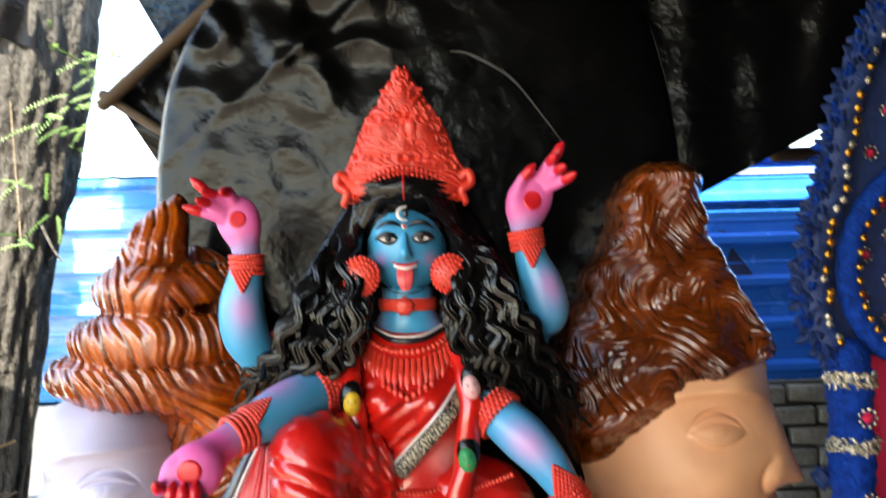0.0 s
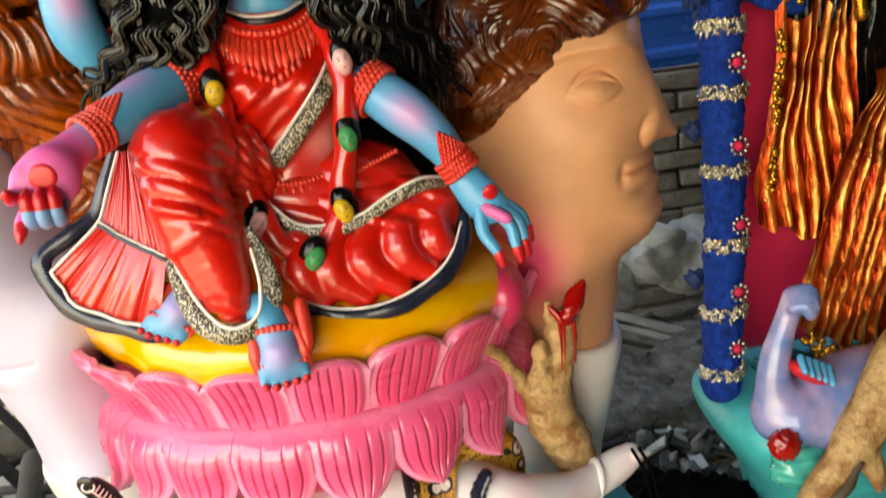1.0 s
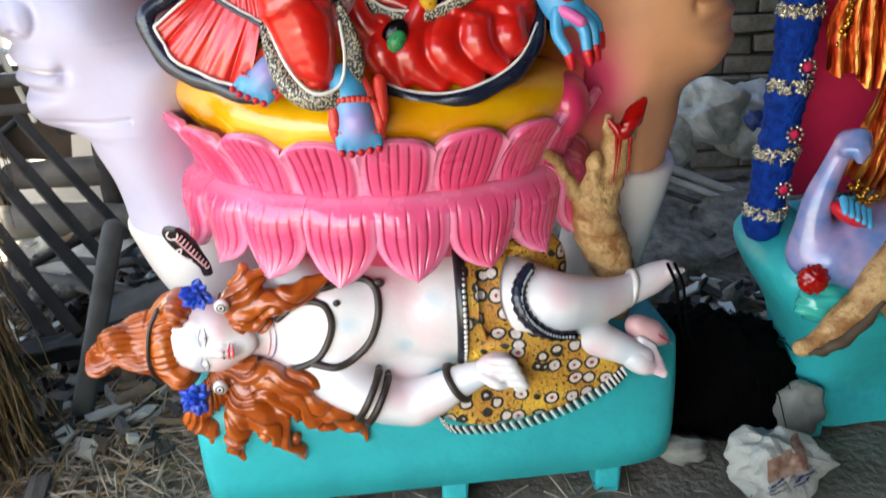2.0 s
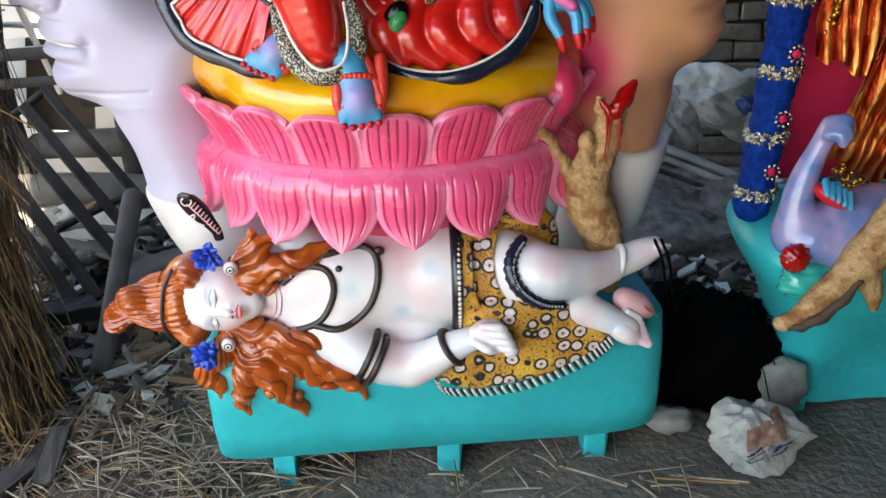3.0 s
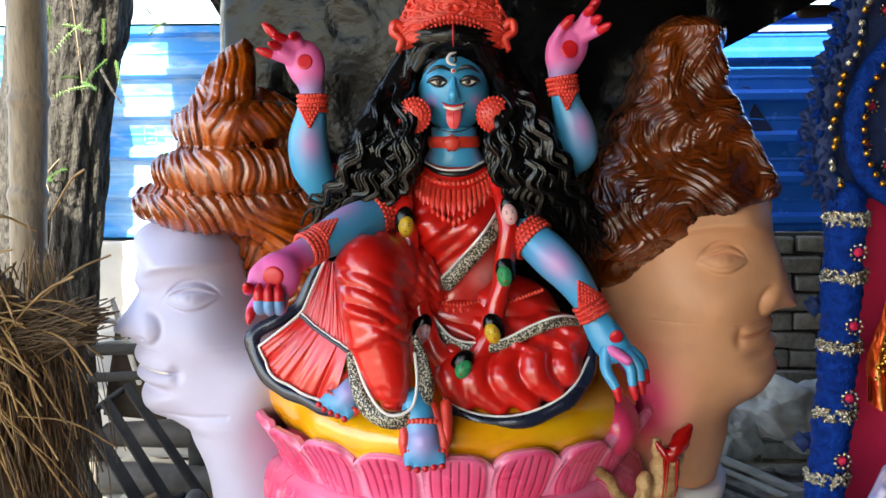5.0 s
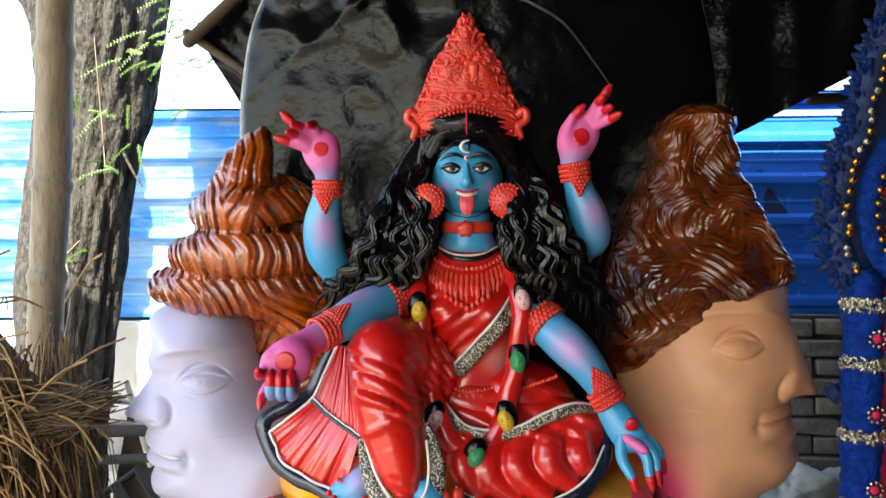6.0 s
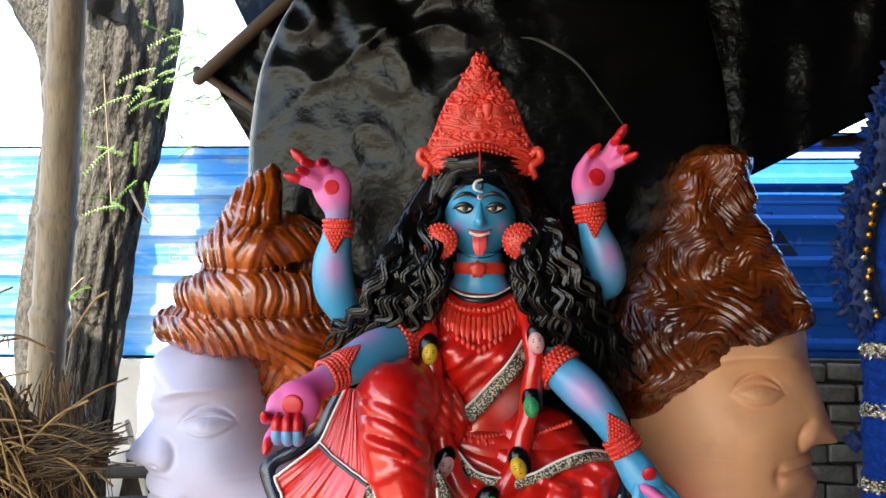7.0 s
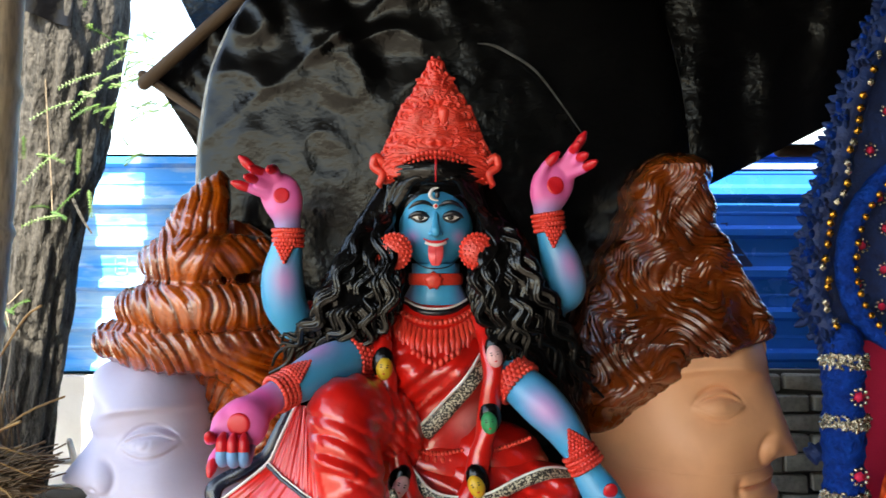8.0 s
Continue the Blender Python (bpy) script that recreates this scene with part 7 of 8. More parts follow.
def jackal():
    g = Shape()
    melt(g, [([(0.43, 1.62, 0.44), (0.418, 1.605, 0.52), (0.392, 1.595, 0.6), (0.362, 1.585, 0.67), (0.35, 1.58, 0.735)], [0.028, 0.042, 0.05, 0.054, 0.045], 0.02),
             ([(0.312, 1.575, 0.745), (0.286, 1.565, 0.79), (0.266, 1.56, 0.825), (0.247, 1.555, 0.846)], [0.022, 0.017, 0.014, 0.014], 0.012),
             ([(0.345, 1.57, 0.745), (0.344, 1.562, 0.79), (0.346, 1.56, 0.828)], [0.024, 0.019, 0.017], 0.012),
             ([(0.37, 1.585, 0.74), (0.39, 1.585, 0.81), (0.4, 1.585, 0.865)], [0.036, 0.034, 0.029], 0.015),
             ([(0.386, 1.575, 0.85), (0.375, 1.568, 0.885), (0.371, 1.566, 0.908)], [0.016, 0.0135, 0.01], 0.008),
             ([(0.408, 1.582, 0.865), (0.426, 1.58, 0.905), (0.444, 1.58, 0.938)], [0.021, 0.018, 0.01], 0.01)], "jackal", 0.0032, lambda P: ripple(91, 42, 0.0022)(P) + 0.002 * np.sin(170 * P[:, 2] + 40 * P[:, 0]))
    g.tube([(0.369, 1.556, 0.912), (0.382, 1.55, 0.896), (0.4, 1.548, 0.89), (0.42, 1.556, 0.915), (0.442, 1.565, 0.945)], [0.004, 0.01, 0.017, 0.018, 0.008], "blood", n=20, k=8, bump=lambda u, a: 0.16 * np.sin(17 * u + 2 * a) + 0.1 * np.sin(5 * a + 31 * u))
    for x, z0, z1 in ((0.385, 0.89, 0.78), (0.392, 0.885, 0.80), (0.413, 0.875, 0.79)):
        g.tube([(x, 1.548, z0), (x + 0.001, 1.549, (z0 + z1) / 2), (x - 0.002, 1.55, z1)], [0.005, 0.0022, 0.0016], "blood", n=8)
    return g.done("statue", label="ochre jackal figure with raised bloody muzzle", category="statue")


jackal()


# ---- the neighbouring idol and its decorated frame ----
def neighbour_plinth():
    g = Shape()
    zs = [0.56, 0.53, 0.48, 0.42, 0.35, 0.27, 0.2, 0.12, 0.05, 0.0]
    g.relief(zs, [0.93, 0.84, 0.805, 0.825, 0.87, 0.915, 0.94, 0.955, 0.97, 0.99], [1.7, 1.76, 1.8, 1.8, 1.8, 1.8, 1.8, 1.8, 1.78, 1.74], 1.74, lambda X, Z: 0.05 + 0.12 * np.clip((Z - 0.1) * 4, 0, 1), 0.35, "teal", rows=60, cols=60, depth=0.1, carve=lambda X, Z, e: ripple(95, 8, 0.012)(np.stack([X, 0 * X, Z], -1)))
    p = g.done("plinth", label="rough teal painted plinth under the neighbouring idol", category="plinth")
    for x in (0.98, 1.3, 1.6):
        box("foot_block", (x - 0.03, 1.66, -0.012), (x + 0.03, 1.74, 0.03), "teal", 0.006, p)
    return p


neighbour_plinth()


def frame_column():
    thing = empty("decorated_frame", "royal blue velvet arch frame with tinsel bands and flowers", "frame", at=(0.85, 1.78, 0.55))
    ax = lambda z: 0.828 + 0.022 * min(1, max(0, (z - 0.55) / 0.4))
    Shape().tube([(ax(z), 1.78, z) for z in (0.56, 0.7, 0.85, 1.0, 1.15, 1.3, 1.42)], 0.046, "velvet", n=26, k=16, bump=lambda u, a: 0.05 * np.sin(190 * u + 1.2 * np.sin(3 * a)) + 0.06 * np.sin(37 * u) + 0.02 * np.sin(24 * a)).done("column", thing, "gathered blue velvet column")
    rnd = random.Random(21)
    for z in (1.243, 1.076, 0.908, 0.747, 0.60, 1.38):
        g = Shape()
        for i in range(90):
            a = rnd.uniform(3.0, 6.4)
            c = np.array((ax(z) + 0.0475 * math.cos(a), 1.78 + 0.0475 * math.sin(a), z + rnd.uniform(-0.014, 0.014)))
            d = np.array((rnd.uniform(-1, 1), rnd.uniform(-1, 1), rnd.uniform(-1, 1))) * 0.0065
            g.tube([c - d, c + (0, -0.004, 0.003), c + d], 0.0042, "silver", n=5, k=2)
        g.done("tinsel_band", thing, "crumpled silver tinsel band")

    def rosette(c, r, name="rosette", n=9):
        c = np.asarray(c, float)
        ros = Shape().blob(c, (r * 0.6, r * 0.4, r * 0.6), "magenta", n=14, bump=lambda d: 0.12 * np.sin(6 * np.arctan2(d[..., 2], d[..., 0]))).done(name, thing, "red rosette ringed with silver beads")
        for i in range(n):
            a = 6.283 * i / n
            bead = Shape().blob(c + (r * math.cos(a), -0.002, r * math.sin(a)), (r * 0.26, r * 0.26, r * 0.26), "silver", n=8).done("bead", None)
            bead.parent = ros
            bead.matrix_parent_inverse = (Matrix.Translation(thing.location) @ ros.matrix_parent_inverse).inverted()
        return ros
    for x, z in ((0.812, 0.8), (0.822, 1.153)):
        Shape().blob((x, 1.86, z), (0.026, 0.02, 0.024), "velvet_dark", n=18, bump=lambda d: 0.2 * np.sin(7 * d[..., 0] + 5 * d[..., 2])).done("cloth_knot", thing, "dark blue tied cloth end")
    for z in (1.305, 1.13, 0.955, 0.80, 0.665):
        rosette((ax(z) + 0.012, 1.731, z), 0.018)
    path = [(0.86, 1.79, 1.40), (0.80, 1.79, 1.48), (0.79, 1.79, 1.58), (0.80, 1.79, 1.68), (0.835, 1.79, 1.78), (0.855, 1.79, 1.88), (0.885, 1.79, 1.99), (0.94, 1.79, 2.12), (1.03, 1.79, 2.24), (1.16, 1.79, 2.32), (1.32, 1.79, 2.35)]
    Shape().tube(path, 0.033, "velvet_dark", n=16, k=8, bump=lambda u, a: 0.1 * np.sin(150 * u + a)).done("arch_outer", thing, "dark blue frilled outer arch")
    inner = [(1.02, 1.775, 1.405), (0.93, 1.775, 1.44), (0.873, 1.775, 1.51), (0.855, 1.775, 1.6), (0.875, 1.775, 1.7), (0.93, 1.775, 1.78), (1.0, 1.775, 1.83)]
    Shape().tube(inner, 0.024, "velvet", n=14, k=8, bump=lambda u, a: 0.05 * np.sin(90 * u)).done("arch_inner", thing, "blue velvet inner arch")
    back = Shape()
    back.relief([2.2, 2.0, 1.85, 1.7, 1.6, 1.5, 1.42], [1.03, 0.91, 0.87, 0.83, 0.82, 0.83, 0.88], [1.4, 1.4, 1.4, 1.4, 1.4, 1.4, 1.4], 1.84, 0.02, 0.02, "velvet_dark", rows=24, cols=24, power=0.3)
    back.done("backing", thing, "dark blue backing cloth")
    # frill of small leaves along the outer edge, gold beads along the arch
    pts = along(path, np.linspace(0, 1, 150))
    g = Shape()
    for p in pts:
        for _ in range(4):
            d = np.array((-abs(rnd.gauss(0, 1)) - 0.2, rnd.uniform(-1.2, 0.4), rnd.gauss(0, 0.8)))
            d /= np.linalg.norm(d)
            e = p + d * rnd.uniform(0.035, 0.058)
            g.tube([p + d * 0.02, (p + e) / 2 + d * 0.01, e], [0.006, 0.011, 0.004], "velvet_dark" if rnd.random() < 0.7 else "velvet", n=6, k=2, flat=0.5)
    tagged(g.done("frill", thing, "frill of small dark blue cloth leaves"), kind="stuff")
    for p in along(path, np.linspace(0.02, 0.95, 40)):
        q = p + (rnd.uniform(0.005, 0.02), -0.032, rnd.uniform(-0.006, 0.006))
        g = Shape()
        g.blob(q, (0.0095, 0.007, 0.0095), "gold" if rnd.random() < 0.6 else "silver", n=10, bump=lambda d: 0.18 * np.sin(7 * np.arctan2(d[..., 2], d[..., 0])))
        g.done("bead", thing, "gold foil bead")
    for x, z in ((0.905, 1.47), (0.9, 1.55), (0.91, 1.64), (0.955, 1.5), (0.96, 1.585), (0.965, 1.68), (0.95, 1.75), (0.99, 1.45), (0.93, 1.86), (0.97, 1.95), (1.0, 2.05)):
        rosette((x, 1.81, z), 0.0145, n=8)
    for p in along(inner, np.linspace(0.03, 0.97, 20)):
        g = Shape()
        g.blob(p + (0.012, -0.026, 0), (0.008, 0.006, 0.008), "gold", n=9)
        g.done("bead", thing, "gold foil bead")
    return thing


frame_column()


def neighbour_idol():
    g = Shape()
    rnd = random.Random(33)
    # magenta cloth behind, black hair, dressed skirt of foil pleats
    g.relief([1.78, 1.6, 1.4, 1.1, 0.9, 0.7, 0.58], [1.25, 1.15, 0.9, 0.89, 0.885, 0.875, 0.87], [1.32, 1.25, 1.2, 1.2, 1.25, 1.3, 1.3], 1.9, 0.02, 0.02, "magenta", rows=30, cols=24, power=0.3)
    g.relief([1.75, 1.6, 1.45, 1.3, 1.2, 1.1], [1.16, 1.12, 1.05, 1.04, 1.07, 1.15], [1.5, 1.5, 1.5, 1.5, 1.5, 1.5], 1.86, 0.09, 0.05, "black_hair", rows=30, cols=24)
    for i in range(14):
        x = 1.05 + 0.018 * i
        lock(g, [(x + 0.03, 1.79, 1.6), (x + 0.01, 1.775, 1.45), (x, 1.77, 1.3), (x + 0.02, 1.78, 1.14)], [0.016, 0.02, 0.02, 0.008], "black_hair", 1100 + i, amp=0.01, waves=2)
    crush, fold = ripple(35, 38, 0.007), ripple(36, 90, 0.0025)
    u, v = np.linspace(0, 1, 190)[None], np.linspace(0, 1, 70)[:, None]
    def foil(P, lay, seed):
        """Gold foil colour painted on the crests of the folds as glints, broken where the cloth is crushed."""
        n = ripple(seed, 60, 1.0)(P)
        t = np.clip((lay - 0.78) * 3.0 + 0.45 * n, 0, 0.85)
        g.grid(P, "gold_cloth", t)
        g.grid(P + (0, 0.012, 0), "gold_cloth", t, flip=True)

    # the skirt fans out from the waist in tight folds
    tx, tz = 1.17 + 0.2 * u, 1.25 + 0.05 * u
    ex, ez = 0.965 + 0.5 * u, 0.735 - 0.1 * np.sin(np.pi * np.minimum(1, 0.1 + u)) + 0.012 * np.sin(47 * u)
    X, Z = tx * (1 - v) + ex * v - 0.05 * np.sin(np.pi * v) * (1 - u), tz * (1 - v) + ez * v
    lay = abs(np.sin(52 * u + 1.6 * np.sin(5 * v + 9 * u) + 2.5 * v)) ** 0.8
    Y = 1.735 - 0.07 * np.sin(np.pi * np.minimum(1, 0.15 + 0.75 * v)) - 0.02 * u * v - 0.022 * lay
    P = np.stack([X, Y, Z], -1)
    P[..., 1] += crush(P) + fold(P)
    foil(P, lay, 37)
    # tall pleats of the side drape, cut to a point at its lower end
    X = 0.925 + 0.19 * u + 0.045 * (1 - v) + 0.012 * np.sin(6 * v + 4 * u) - 0.02 * v * (1 - u)
    Z = (1.44 - 0.08 * abs(np.sin(7 * u)) + 0.03 * u) * (1 - v) + (0.955 - 0.11 * u - 0.012 * np.sin(20 * u)) * v
    lay = abs(np.sin(23 * u + 0.8 * np.sin(4 * v + 2 * u))) ** 0.8
    Y = 1.775 - 0.05 * v - 0.024 * lay
    P = np.stack([X, Y, Z], -1)
    P[..., 1] += crush(P) + fold(P)
    foil(P, lay, 38)
    for i in range(90):
        f = rnd.random()
        c = np.array((0.955 + 0.3 * f, 1.64 - 0.03 * f + rnd.uniform(-0.01, 0.01), 0.725 - 0.1 * math.sin(math.pi * min(1, 0.1 + f)) + rnd.uniform(-0.015, 0.035)))
        g.blob(c, (0.0075, 0.007, 0.0085), "gold", n=7)
    for i in range(60):
        z = rnd.uniform(0.98, 1.36)
        g.blob((0.925 + rnd.uniform(-0.008, 0.01) + 0.1 * max(0, z - 1.0), 1.722, z), (0.007, 0.006, 0.008), "gold", n=7)
    # raised pink arm, hand and a blue pot-shaped arm below
    g.tube([(1.22, 1.78, 1.86), (1.14, 1.76, 1.74), (1.08, 1.75, 1.65)], [0.026, 0.026, 0.024], "magenta", n=14)
    g.blob((1.035, 1.735, 1.6), (0.055, 0.035, 0.045), "pink_palm", n=20)
    g.blob((1.035, 1.7, 1.605), (0.018, 0.006, 0.014), "lips", n=12)
    for x, z in ((0.965, 1.575), (0.975, 1.565), (0.99, 1.555), (1.005, 1.55)):
        g.tube([(x + 0.035, 1.715, z + 0.01), (x + 0.01, 1.7, z + 0.002), (x, 1.7, z)], [0.012, 0.012, 0.009], "blue_skin" if x > 0.97 else "lips", n=9)
    g.blob((1.085, 1.73, 1.49), (0.045, 0.045, 0.07), "blue_skin", (0, -25, 0), n=22)
    g.blob((1.08, 1.72, 1.53), (0.047, 0.045, 0.032), "gold", (0, -20, 0), n=18, bump=lambda d: 0.08 * np.sin(14 * d[..., 0]))
    g.tube([(1.115, 1.72, 1.425), (1.125, 1.71, 1.4), (1.13, 1.71, 1.37)], 0.014, "gold", n=8)
    # blue-grey corpse figure under her feet
    cb = ripple(97, 26, 0.004)
    melt(g, [([(0.905, 1.6, 0.82), (0.884, 1.598, 0.77), (0.862, 1.592, 0.7), (0.85, 1.585, 0.63), (0.86, 1.58, 0.57)], [0.026, 0.028, 0.033, 0.037, 0.045], 0.02),
             ([(0.87, 1.6, 0.56), (0.95, 1.59, 0.57), (1.05, 1.6, 0.58), (1.2, 1.62, 0.58)], [0.06, 0.085, 0.095, 0.09], 0.04),
             ((0.885, 1.545, 0.56), (0.045, 0.04, 0.045), (0, 0, 0), 0.03), ((0.97, 1.54, 0.535), (0.06, 0.045, 0.05), (0, 0, 0), 0.03),
             ([(0.9, 1.59, 0.825), (0.925, 1.578, 0.838), (0.934, 1.568, 0.818)], [0.02, 0.014, 0.009], 0.008), ([(0.895, 1.578, 0.82), (0.915, 1.565, 0.828), (0.924, 1.556, 0.81)], [0.014, 0.0115, 0.008], 0.005), ([(0.888, 1.572, 0.81), (0.905, 1.558, 0.815), (0.912, 1.55, 0.798)], [0.013, 0.011, 0.008], 0.005)], "corpse_blue", 0.004, cb)
    g.blob((0.912, 1.55, 0.672), (0.05, 0.04, 0.022), "lips", (0, 28, 0), n=14)
    for i in range(5):
        g.tube([(0.882 + 0.015 * i, 1.535, 0.714 - 0.008 * i), (0.878 + 0.015 * i, 1.512, 0.694 - 0.009 * i)], [0.009, 0.007], "blue_skin", n=8, k=2)
    melt(g, [([(1.1, 1.5, 0.72), (1.04, 1.49, 0.64), (0.96, 1.475, 0.54), (0.88, 1.462, 0.455), (0.83, 1.458, 0.41), (0.8, 1.458, 0.4)], [0.055, 0.05, 0.042, 0.03, 0.024, 0.02], 0.02), ([(0.98, 1.475, 0.52), (1.005, 1.465, 0.46), (1.01, 1.46, 0.43)], [0.03, 0.024, 0.014], 0.02)], "jackal", 0.004, lambda P: ripple(98, 34, 0.004)(P))
    g.tube([(0.95, 1.438, 0.51), (0.9, 1.43, 0.45), (0.845, 1.433, 0.408), (0.81, 1.438, 0.396)], [0.008, 0.013, 0.013, 0.006], "wood_brown", n=10, bump=lambda u, a: 0.25 * np.sin(30 * u + a))
    return g.done("statue", label="black-haired idol in red and gold foil dress above a grey-blue figure", category="statue")


neighbour_idol()
g = Shape()
g.blob((0.835, 1.52, 0.535), (0.033, 0.03, 0.033), "blood", n=36, bump=lambda d: 0.12 * np.sin(9 * d[..., 0] + 3 * d[..., 2]) * np.sin(11 * d[..., 2]) + 0.06 * np.sin(21 * d[..., 0] + 9 * d[..., 2]))
g.done("red_flower", label="dark red glossy paper flower on the teal plinth", category="flower")
g = Shape()
g.blob((0.905, 1.55, 0.455), (0.085, 0.045, 0.05), "aqua", n=36, bump=lambda d: 0.06 * np.sin(9 * d[..., 0] + 4 * d[..., 2]) + 0.05 * np.sin(15 * d[..., 2]))
g.done("garment", label="glossy aqua green painted cloth fold on the plinth", category="cloth")


# ---- trees, poles and straw ----
def tree():
    thing = empty("tree", "rough grey-barked tree with vines and light feathery leaves", "tree", at=(-1.72, 3.0, 0))
    rough = lambda u, a: 0.05 * np.sin(9 * a + 6 * np.sin(7 * u)) + 0.04 * np.sin(17 * a + 30 * u) + 0.05 * np.sin(4 * u * 6.28 + 2 * a) - 0.055 * np.exp(-((np.mod(a * 2.86 + 0.5 * np.sin(23 * u) + 0.3 * np.sin(51 * u + a), 1) - 0.5) / 0.16) ** 2)
    Shape().tube([(-1.74, 3.05, -0.05), (-1.7, 3.05, 0.5), (-1.63, 3.05, 1.05), (-1.55, 3.05, 1.6), (-1.49, 3.05, 2.0), (-1.44, 3.05, 2.4), (-1.42, 3.05, 3.0), (-1.3, 3.2, 3.7)], [0.2, 0.15, 0.125, 0.128, 0.15, 0.185, 0.21, 0.16], "bark", n=110, k=20, bump=rough).done("trunk", thing)
    Shape().tube([(-2.0, 3.35, -0.05), (-1.95, 3.35, 0.8), (-1.93, 3.35, 1.4), (-1.86, 3.35, 2.0), (-1.86, 3.35, 2.35), (-1.95, 3.35, 2.6), (-2.15, 3.35, 2.9)], [0.13, 0.11, 0.1, 0.085, 0.08, 0.085, 0.08], "bark", n=30, k=12, bump=rough).done("limb", thing)
    rnd = random.Random(5)
    twigs, leaves = Shape(), Shape()

    def spray(c, d, length, pairs, size):
        c, d = np.asarray(c, float), np.asarray(d, float)
        d /= np.linalg.norm(d)
        side = np.cross(d, (0.1, -1, 0.2))
        side /= np.linalg.norm(side)
        sag = lambda f: c + d * length * f - np.array((0, 0, 0.25 * length * f * f))
        twigs.tube([sag(0), sag(0.5), sag(1)], [0.003, 0.002, 0.001], "leaf_green", n=5, k=3)
        for i in range(pairs):
            p = sag((i + 0.6) / pairs)
            for s in (-1, 1):
                q = p + s * side * size * rnd.uniform(0.8, 1.1) + d * size * 0.35 + np.array((0, rnd.uniform(-0.3, 0.3), rnd.uniform(-0.4, 0.1))) * size
                w = d * size * 0.2
                leaves.add([p, (p + q) / 2 + w, q, (p + q) / 2 - w], [(0, 1, 2, 3)], "leaf_green")
    for (x, z), n, spread in (((-1.12, 2.36), 12, 0.1), ((-1.2, 2.18), 16, 0.14), ((-1.05, 2.2), 8, 0.09), ((-1.36, 2.46), 3, 0.04), ((-1.33, 1.88), 3, 0.05), ((-1.4, 1.77), 3, 0.06), ((-1.48, 1.95), 3, 0.07), ((-1.15, 1.97), 3, 0.1), ((-1.6, 1.4), 4, 0.07)):
        for _ in range(n):
            spray((x + rnd.gauss(0, spread * 0.5), 2.84 + rnd.uniform(-0.05, 0.08), z + rnd.gauss(0, spread * 0.5)), (rnd.uniform(-1, 1), rnd.uniform(-0.4, 0.2), rnd.uniform(-0.5, 0.6)), rnd.uniform(0.06, 0.15), 12, 0.0095)
    tagged(twigs.done("twig", thing), kind="stuff")
    tagged(leaves.done("leaves", thing, "small fresh green leaflets", flat=True), kind="stuff")
    for pts in ([(-1.47, 2.87, 2.55), (-1.46, 2.88, 2.2), (-1.45, 2.9, 1.9), (-1.44, 2.89, 1.78)], [(-1.6, 2.9, 1.75), (-1.62, 2.9, 1.5), (-1.58, 2.88, 1.3), (-1.64, 2.88, 1.0)], [(-1.66, 2.9, 1.6), (-1.6, 2.86, 1.45), (-1.52, 2.84, 1.5)]):
        Shape().tube(pts, 0.0018, "straw_floor", n=6, k=5).done("vine", thing, "thin dry vine")
    Shape().tube([(-1.37, 2.9, 1.82), (-1.32, 2.86, 1.75), (-1.28, 2.84, 1.7)], [0.006, 0.005, 0.003], "bark", n=6).done("dead_twig", thing)
    return thing


tree()
g = Shape()
u, v = np.meshgrid(np.linspace(0, 1, 12), np.linspace(0, 1, 12))
P = np.stack([-1.55 + 0.2 * u, 2.84 + 0.02 * np.sin(7 * u + 3 * v), 2.75 - (0.26 + 0.07 * u) * v], -1)
g.grid(P, "tarp")
g.grid(P + (0, 0.004, 0), "tarp", flip=True)
g.done("hanging_sheet", label="dark blue plastic sheet hanging from the tree", category="plastic sheet")


def bamboo_pole():
    c = [(-1.4, 2.22, -0.01), (-1.365, 2.21, 0.6), (-1.318, 2.2, 1.34), (-1.288, 2.2, 1.75), (-1.26, 2.2, 2.32), (-1.235, 2.2, 2.8)]
    node = lambda u, a: 0.15 * np.exp(-(((np.mod(u * 7.3 + 0.35, 1) - 0.5) / 0.055) ** 2)) - 0.06 * np.exp(-(((np.mod(u * 7.3 + 0.25, 1) - 0.5) / 0.05) ** 2)) + 0.012 * np.sin(3 * a + 9 * u)
    pole = Shape().tube(c, [0.052, 0.051, 0.05, 0.052, 0.05, 0.05], "bamboo", n=28, k=34, bump=node).done("bamboo_pole", label="weathered thick bamboo post holding up the canopy", category="post")
    return pole


bamboo_pole()


